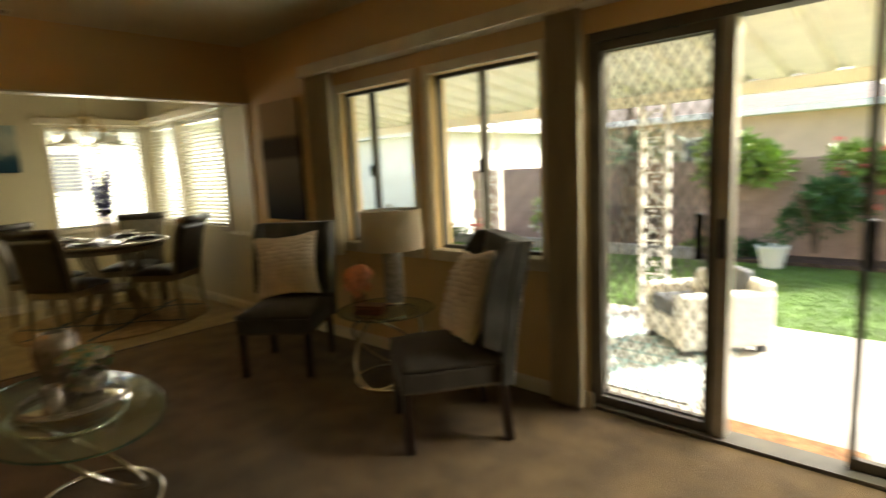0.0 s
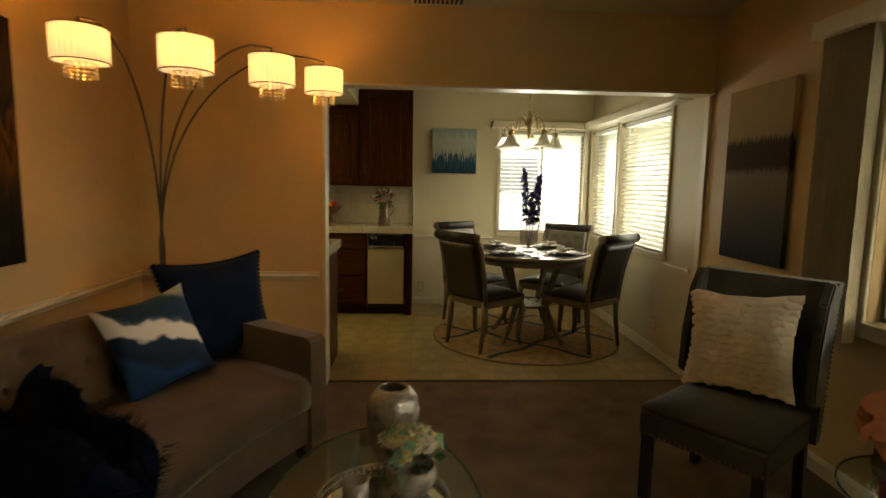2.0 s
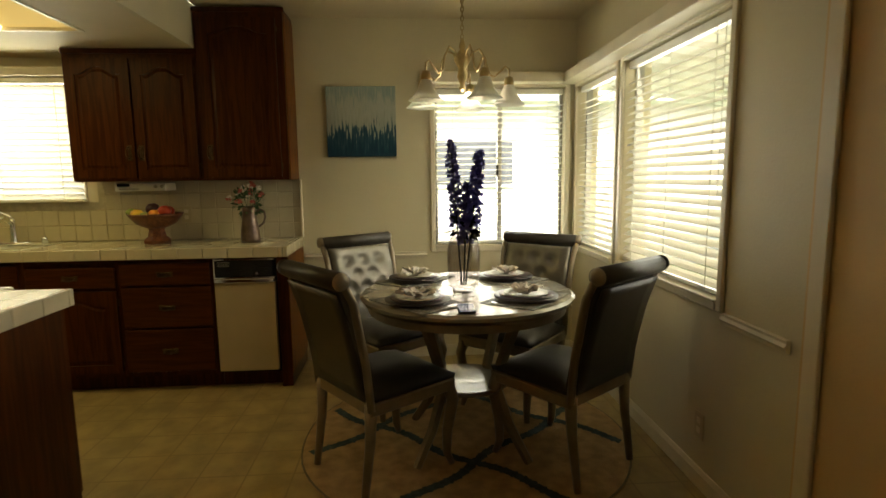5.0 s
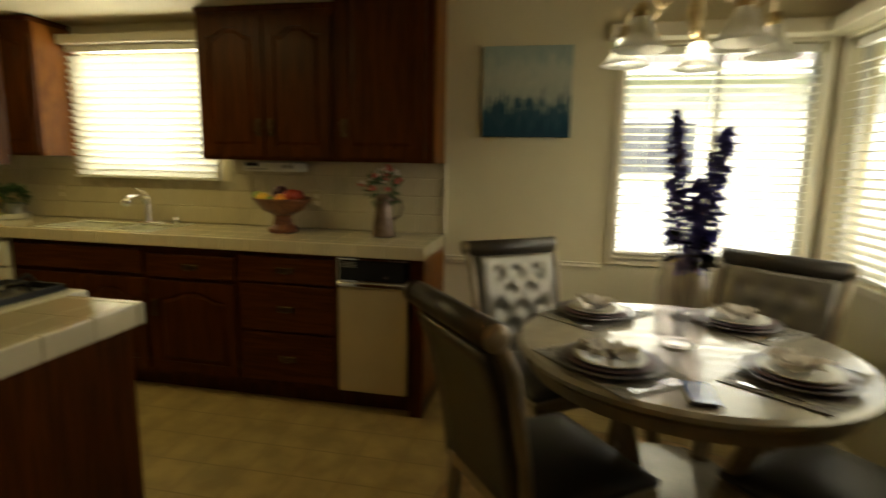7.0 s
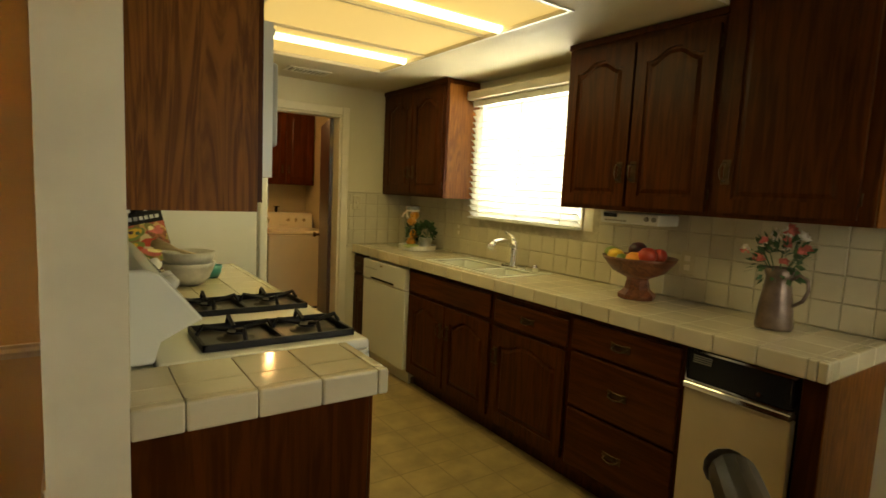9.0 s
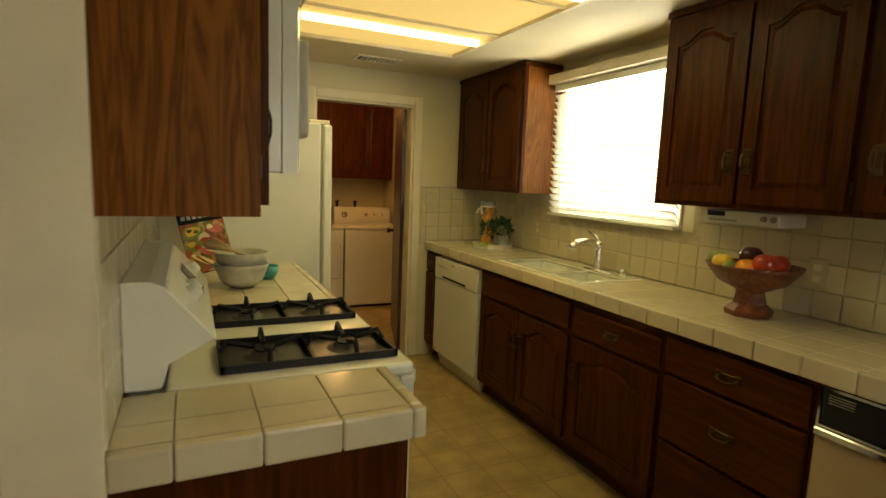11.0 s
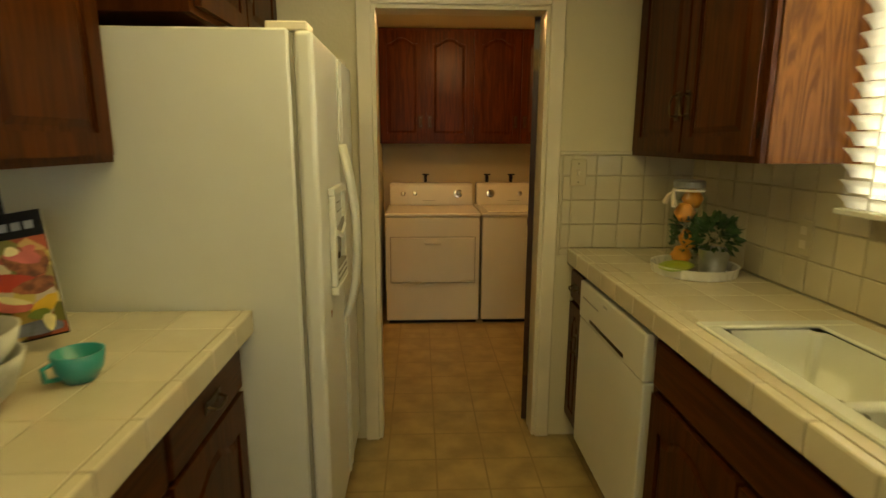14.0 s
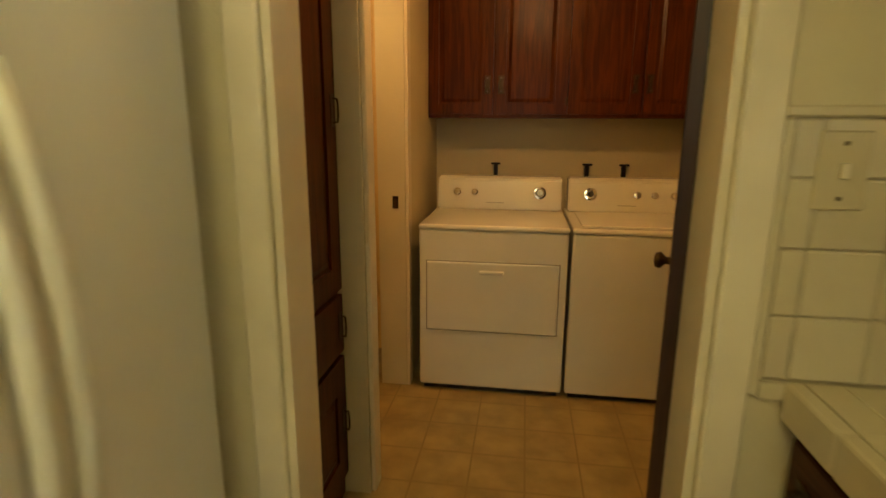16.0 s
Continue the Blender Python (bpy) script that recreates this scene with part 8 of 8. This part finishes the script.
G = -0.14
shrub(-0.75, 9.25, 0.85, 0.62, 1500, M_FOL, "bright yellow-green vine spilling over the block wall", 0.11, 0.5, seed=2)
shrub(0.25, 8.9, 0.05, 0.42, 1000, M_FOLD, "dark green bush against the block wall", 0.10, 0.75, seed=3)
shrub(0.9, 9.2, 0.85, 0.55, 1100, M_FOL, "flowering vine with coral blooms on top of the wall", 0.10, 0.35, flowers=M_PINK, seed=4)
shrub(1.6, 9.1, 0.1, 0.5, 900, M_FOLD, "green bush in the bed by the wall", 0.10, 0.8, seed=5)
shrub(-5.6, 8.7, G, 0.30, 500, M_FOLD, "round clipped green bush beside the white garage", 0.06, 0.3, seed=6)
shrub(-3.35, 8.8, G, 0.42, 800, M_FOL, "green bush with white blooms behind the lattice post", 0.08, 0.75, flowers=M_PWHITE, seed=7)
shrub(-2.8, 9.1, G, 0.35, 600, M_FOL, "small yellow-green shrub in the bed", 0.08, 0.7, seed=8)
shrub(-1.15, 9.2, -0.09, 0.22, 300, M_FOL, "low clump of green bed plants", 0.08, 0.15, seed=9)
shrub(-0.6, 9.15, -0.09, 0.20, 300, M_FOLD, "low clump of green bed plants", 0.08, 0.15, seed=10)
# palm
pmx = thing("palm_tree", -2.15, 9.2, -0.09, 0, "short thick-trunked palm with drooping dark fronds by the wall", "palm tree")
part("trunk", lathe(bmesh.new(), [(0, 0), (0.30, 0), (0.27, 0.3), (0.22, 0.8), (0.19, 1.3), (0.12, 1.5), (0, 1.52)], 14, wob=lambda a, z: 0.10 * math.sin(5 * a + z * 17)), M_BARK, pmx)
bm = bmesh.new()
rnd = random.Random(13)
for k in range(30):
    a, e = rnd.uniform(0, 6.28), rnd.uniform(0.1, 1.3)
    prev = Vector((0, 0, 1.40))
    vel = Vector((math.cos(a) * math.cos(e), math.sin(a) * math.cos(e), math.sin(e))) * 0.16
    for j in range(8):
        nxt = prev + vel
        vel.z -= 0.028
        side = Vector((-math.sin(a), math.cos(a), 0))
        for s in (-1, 1):
            for q in range(3):
                b_ = prev.lerp(nxt, q / 3)
                tip = b_ + side * s * (0.20 - 0.014 * j) + vel * 0.9 + Vector((0, 0, -0.05))
                bm.faces.new([bm.verts.new(v) for v in (b_, b_ + vel * 0.16, tip)])
        prev = nxt
part("fronds", bm, M_FOLD, pmx)
pots = thing("planter_pot", -0.18, 8.72, G, 0, "white ceramic planter pot by the garden bed", "planter")
part("pot", lathe(bmesh.new(), [(0, 0), (0.12, 0), (0.17, 0.25), (0.185, 0.26), (0.185, 0.29), (0.15, 0.28), (0, 0.25)], 22), M_STUC, pots)
bm = bmesh.new()
leafy(bm, (0, 0, 0.32), 0.13, rnd, 90, 0.06)
part("plant", bm, M_FOLD, pots)
potb = thing("planter_pot", -4.9, 8.75, G, 0, "terracotta pot of red flowers by the garden bed", "planter")
part("pot", lathe(bmesh.new(), [(0, 0), (0.12, 0), (0.16, 0.22), (0.175, 0.23), (0.175, 0.27), (0.14, 0.26), (0, 0.24)], 22), M_TERRA, potb)
bm = bmesh.new()
for k in range(26):
    blossom(bm, (rnd.gauss(0, 0.09), rnd.gauss(0, 0.09), 0.36 + rnd.gauss(0, 0.05)), 0.05, rnd, 7)
part("blossoms", bm, M_PINK, potb)
# wicker loveseat seen from its end
wl = thing("wicker_armchair", 0.05, 5.12, -0.06, -43, "white wicker outdoor armchair with grey cushions on the patio", "outdoor armchair")
for x0, x1 in ((0.23, 0.36), (-0.25, -0.13)):
    part("arm", box(bmesh.new(), x0, -0.34, 0.05, x1, 0.34, 0.44, bev=0.03, seg=3), M_WICK, wl)
part("base", box(bmesh.new(), -0.129, -0.32, 0.07, 0.229, 0.33, 0.25, bev=0.01), M_WICK, wl)
part("backrest", box(bmesh.new(), -0.24, 0.23, 0.251, 0.34, 0.35, 0.50, bev=0.03, seg=3), M_WICK, wl)
part("seat_cushion", box(bmesh.new(), -0.125, -0.33, 0.251, 0.225, 0.14, 0.37, bev=0.035, seg=3), M_CUSH, wl)
part("back_cushion", xform(box(bmesh.new(), -0.125, -0.06, 0.0, 0.225, 0.06, 0.28, bev=0.045, seg=3), Matrix.Translation((0, 0.175, 0.30)) @ Matrix.Rotation(radians(-10), 4, "X")), M_CUSH, wl)
for sx in (-0.19, 0.30):
    for sy in (-0.28, 0.28):
        part("foot", B(sx - 0.03, sy - 0.03, 0.0, sx + 0.03, sy + 0.03, 0.049), M_CUSH, wl)
op = thing("throw_pillow", 0.07, 5.06, 0.31, -43, "pale patterned outdoor pillow on the wicker armchair", "throw pillow")
part("cover", xform(box(bmesh.new(), -0.12, -0.04, 0, 0.12, 0.04, 0.20, bev=0.04, seg=3), Matrix.Rotation(radians(-18), 4, "X")), M_STONEW, op)


def house(name, x0, y0, x1, y1, h, roof_h, wall_m, roof_m, label, wins=(), over=0.35, ridge="x"):
    """A far building: walls, roof, fascia and windows on its south and east sides."""
    t = thing(name, (x0 + x1) / 2, (y0 + y1) / 2, G, 0, label, "building")
    a, b = (x1 - x0) / 2, (y1 - y0) / 2
    part("wall", B(-a, -b, 0, a, b, h), wall_m, t)
    part("fascia", B(-a - over, -b - over, h, a + over, b + over, h + 0.14), M_STUC, t)
    bm = bmesh.new()
    c = [(-a - over, -b - over), (a + over, -b - over), (a + over, b + over), (-a - over, b + over)]
    vs = [bm.verts.new((*p, h + 0.141)) for p in c]
    r = [bm.verts.new(p) for p in (((-a * 0.7, 0, h + roof_h), (a * 0.7, 0, h + roof_h)) if ridge == "x" else ((0, -b * 0.7, h + roof_h), (0, b * 0.7, h + roof_h)))]
    if ridge == "x":
        fs = ((vs[0], vs[1], r[1], r[0]), (vs[1], vs[2], r[1]), (vs[2], vs[3], r[0], r[1]), (vs[3], vs[0], r[0]))
    else:
        fs = ((vs[0], vs[1], r[0]), (vs[1], vs[2], r[1], r[0]), (vs[2], vs[3], r[1]), (vs[3], vs[0], r[0], r[1]))
    for f in fs:
        bm.faces.new(f)
    bm.faces.new(vs[::-1])
    part("roof", bm, roof_m, t)
    for side, u, z0, w, hh in wins:
        if side == "s":
            wv = part("window", B(u - w / 2, -b - 0.03, z0, u + w / 2, -b - 0.002, z0 + hh), M_STUC, t)
            part("pane", B(u - w / 2 + 0.06, -b - 0.036, z0 + 0.06, u + w / 2 - 0.06, -b - 0.031, z0 + hh - 0.06), M_CUSH, wv)
        else:
            wv = part("window", B(a + 0.002, u - w / 2, z0, a + 0.03, u + w / 2, z0 + hh), M_STUC, t)
            part("pane", B(a + 0.031, u - w / 2 + 0.06, z0 + 0.06, a + 0.036, u + w / 2 - 0.06, z0 + hh - 0.06), M_CUSH, wv)
    return t


house("garage", -15.0, 9.2, -6.0, 14.5, 2.15, 0.7, M_STUC, M_ROOFW, "white stucco garage at the end of the lawn", over=0.3)
house("neighbour_house", -11.0, 15.5, 0.5, 22.0, 2.3, 1.3, M_STUCP, M_ROOFB, "peach stucco neighbour house with a brown shingle roof beyond the wall", [("s", -4.2, 1.0, 1.2, 0.9), ("s", -1.2, 1.0, 0.9, 0.9), ("s", 2.4, 1.0, 1.4, 0.9)], 0.5)
house("neighbour_house", 2.2, 16.5, 16.0, 24.0, 1.8, 0.75, M_STUCP, M_ROOFW, "neighbour house with a low pale gravel roof beyond the wall", [("s", -4, 0.9, 1.4, 0.9)], 0.5)
house("neighbour_house", -20.0, -9.0, -10.5, 8.6, 2.6, 1.2, M_STUC, M_ROOFB, "pale stucco neighbour house west of the kitchen windows", [("e", 3.4, 1.3, 1.6, 0.8), ("e", -3.0, 1.2, 1.4, 0.9)], 0.4, "y")
tl_ = thing("chimney_stub", -4.6, 15.2, G, 0, "brown leaning utility pole beyond the wall", "utility pole")
part("pole", tube(bmesh.new(), [(0, 0, 0), (-0.25, 0, 3.0)], 0.13, 8), M_BARK, tl_)
for k, (x, y, s, h) in enumerate(((-3.0, 24.5, 2.2, 2.9), (-9.5, 25, 2.4, 3.0), (-7.0, 26.0, 2.2, 3.2), (3.5, 27, 2.0, 2.6))):
    shrub(x, y, G, s, 2400, M_FOLD, "distant dark tree beyond the neighbour's roof", 0.35, h, seed=20 + k, name="tree")
wl_ = structure("wall_garden", B(-5.7, 9.53, G, 8.0, 9.66, 1.22), M_GROUT, "pink concrete block garden wall")
mesh_block = None
for j in range(7):
    for i in range(34):
        x = -5.70 + 0.40 * i + (0.20 if j % 2 else 0)
        if mesh_block is None:
            mesh_block = part("block", B(0.004, 0, 0.003, 0.396, 0.06, 0.197, bev=0.003), M_BLOCK, wl_)
            mesh_block.location = (x, 9.47, G + 0.005 + 0.195 * j)
        else:
            same_mesh("block", mesh_block, wl_, (x, 9.47, G + 0.005 + 0.195 * j))
bm = bmesh.new()
rnd = random.Random(31)
for k in range(26000):
    x, y = rnd.uniform(-5.8, 3.2), 5.8 + 3.0 * rnd.random() ** 1.2
    h = rnd.uniform(0.02, 0.045)
    a = rnd.uniform(0, 3.14)
    dx, dy = 0.006 * math.cos(a), 0.006 * math.sin(a)
    bm.faces.new([bm.verts.new(v) for v in ((x - dx, y - dy, G), (x + dx, y + dy, G), (x + rnd.uniform(-0.015, 0.015), y + rnd.uniform(-0.015, 0.015), G + h))])
part("lawn_blades", bm, mat("grass_blade", (0.12, 0.21, 0.035), 0.8, var=0.4, scale=3), None, "short mown grass blades of the lawn", kind="stuff", category="grass")


# ---- ceramic tiles ----
def tile_mesh(w, h, d, m, bev=0.003):
    return B(0.0012, 0, 0.0012, w - 0.0012, d, h - 0.0012, bev=bev)


_tiles = {}


def tile(parent, base, w, h, m, mtx, d=0.006):
    key = (round(w, 3), round(h, 3), m.name, d)
    if key not in _tiles:
        o_ = part("tile", tile_mesh(w, h, d, m), m, parent)
        _tiles[key] = o_
    else:
        o_ = new("tile", _tiles[key].data)
        o_.parent = parent
    o_.matrix_basis = (base.inverted() if base else Matrix()) @ mtx
    return o_


T = 0.108
ZB, ZTOP = 0.922, 1.334
wall_k = bpy.data.objects["wall_west_kitchen"]
wall_d = bpy.data.objects["wall_kitchen_door"]
wall_e = bpy.data.objects["wall_kitchen_east"]


def wall_tiles(wall, axis, u0, u1, pos, facing, holes=(), zt=ZTOP):
    u = u0
    while u < u1 - 0.012:
        w = min(T, u1 - u)
        z = ZB
        while z < zt - 0.012:
            h = min(T, zt - z)
            uc, zc = u + w / 2, z + h / 2
            zz = z
            hit_ = [q for q in holes if q[0] < uc < q[1] and q[2] < zc < q[3]]
            if not hit_:
                if axis == "y":
                    m_ = Matrix.Translation((pos, u, z)) @ Matrix.Rotation(radians(90), 4, "Z") if facing < 0 else Matrix.Translation((pos + 0.006, u, z)) @ Matrix.Rotation(radians(90), 4, "Z")
                else:
                    m_ = Matrix.Translation((u, pos, z))
                tile(wall, None, w, h, M_WTILE, m_)
            z += T
        u += T


structure("tile_bed_west", B(K + 0.0005, D + 0.001, ZB - 0.002, K + 0.002, 1.498, 1.195), M_GROUTW, "grout bed of the kitchen wall tiles")
structure("tile_bed_west", box(B(K + 0.0005, D + 0.001, 1.1955, K + 0.002, -0.955, 1.334), K + 0.0005, 0.105, 1.1955, K + 0.002, 1.498, 1.334), M_GROUTW, "grout bed of the kitchen wall tiles")
wall_tiles(wall_k, "y", D + 0.004, 1.498, K + 0.002, 1, [(-0.955, 0.10, 1.18, 2)])
structure("tile_bed_door_wall", B(K + 0.01, D + 0.0005, ZB - 0.002, -5.29, D + 0.002, 1.334), M_GROUTW, "grout bed of the tiles beside the doorway")
wall_tiles(wall_d, "x", K + 0.010, -5.29, D + 0.002, 1)
structure("trim_tile_cap", box(box(B(K + 0.01, D + 0.0005, 1.334, -5.272, D + 0.012, 1.352, bev=0.004), -5.289, D + 0.0005, ZB - 0.03, -5.272, D + 0.012, 1.334, bev=0.004), -5.345, D + 0.0005, ZB - 0.032, -5.289, D + 0.012, ZB - 0.004), M_WTILE, "cream quarter-round tile cap around the splashback")
structure("tile_bed_east", B(CE - 0.0018, -1.035, ZB - 0.002, CE - 0.0002, 0.92, 1.334), M_GROUTW, "grout bed of the tiles behind the cooker")
wall_tiles(wall_e, "y", -1.035, 0.915, CE - 0.008, -1)
structure("trim_tile_edge", B(CE - 0.016, 0.916, ZB + 0.003, CE - 0.0005, 0.93, 1.323, bev=0.004), M_WTILE, "cream bullnose tiles at the end of the splashback")
TT = 0.152


def counter_tiles(top, x0, x1, y0, y1, edges, holes=()):
    """Lay tiles on a worktop; edges: which sides carry a bullnose, of E, W, N, S."""
    base = Matrix.Translation(top.matrix_basis.translation)
    lay = lambda x, y: Matrix.Translation((x, y, 0.911)) @ Matrix.Rotation(radians(90), 4, "X") @ Matrix.Scale(-1, 4, (0, 1, 0))
    y = y0
    while y < y1 - 0.015:
        h = min(TT, y1 - y)
        x = x0
        while x < x1 - 0.015:
            w = min(TT, x1 - x)
            # split a tile that meets an opening, instead of leaving a gap
            rects = [(x, x + w, y, y + h)]
            for a, b, c, d in holes:
                out = []
                for q in rects:
                    if q[1] <= a or q[0] >= b or q[3] <= c or q[2] >= d:
                        out.append(q)
                        continue
                    if q[0] < a:
                        out.append((q[0], a, q[2], q[3]))
                    if q[1] > b:
                        out.append((b, q[1], q[2], q[3]))
                    mx0, mx1 = max(q[0], a), min(q[1], b)
                    if q[2] < c:
                        out.append((mx0, mx1, q[2], c))
                    if q[3] > d:
                        out.append((mx0, mx1, d, q[3]))
                rects = out
            for q in rects:
                if q[1] - q[0] > 0.012 and q[3] - q[2] > 0.012:
                    bm = B(q[0] + 0.001, q[2] + 0.001, 0.9112, q[1] - 0.001, q[3] - 0.001, 0.9215, bev=0.0015)
                    xform(bm, base.inverted())
                    part("tile", bm, M_TILE, top)
            x += TT
        y += TT
    for e in edges:
        a0, a1 = (y0, y1) if e in "EW" else (x0, x1)
        u = a0
        while u < a1 - 0.02:
            w = min(TT, a1 - u)
            if e == "E":
                bm = B(x1 + 0.001, u + 0.0006, 0.855, x1 + 0.03, u + w - 0.0006, 0.923, bev=0.006, seg=2)
            elif e == "W":
                bm = B(x0 - 0.03, u + 0.0006, 0.855, x0 - 0.001, u + w - 0.0006, 0.923, bev=0.006, seg=2)
            elif e == "N":
                bm = B(u + 0.0006, y1 + 0.001, 0.855, u + w - 0.0006, y1 + 0.03, 0.923, bev=0.006, seg=2)
            xform(bm, base.inverted())
            part("edge_tile", bm, M_TILE, top)
            u += TT


counter_tiles(top_long, K + 0.012, CX - 0.026, D + 0.010, 1.478, "EN", [(SX0 - 0.014, SX1 + 0.014, SY0 - 0.014, SY1 + 0.014)])
part("corner_tile", xform(B(CX - 0.0245, 1.4795, 0.855, CX + 0.004, 1.508, 0.923, bev=0.006, seg=2), Matrix.Translation(-top_long.matrix_basis.translation)), M_TILE, top_long)
counter_tiles(top_near, -4.086, CE - 0.012, 0.674, 0.916, "WN")
part("corner_tile", xform(B(-4.116, 0.917, 0.855, -4.0865, 0.946, 0.923, bev=0.006, seg=2), Matrix.Translation(-top_near.matrix_basis.translation)), M_TILE, top_near)
counter_tiles(top_far, -4.16, CE - 0.012, -1.034, -0.086, "W")
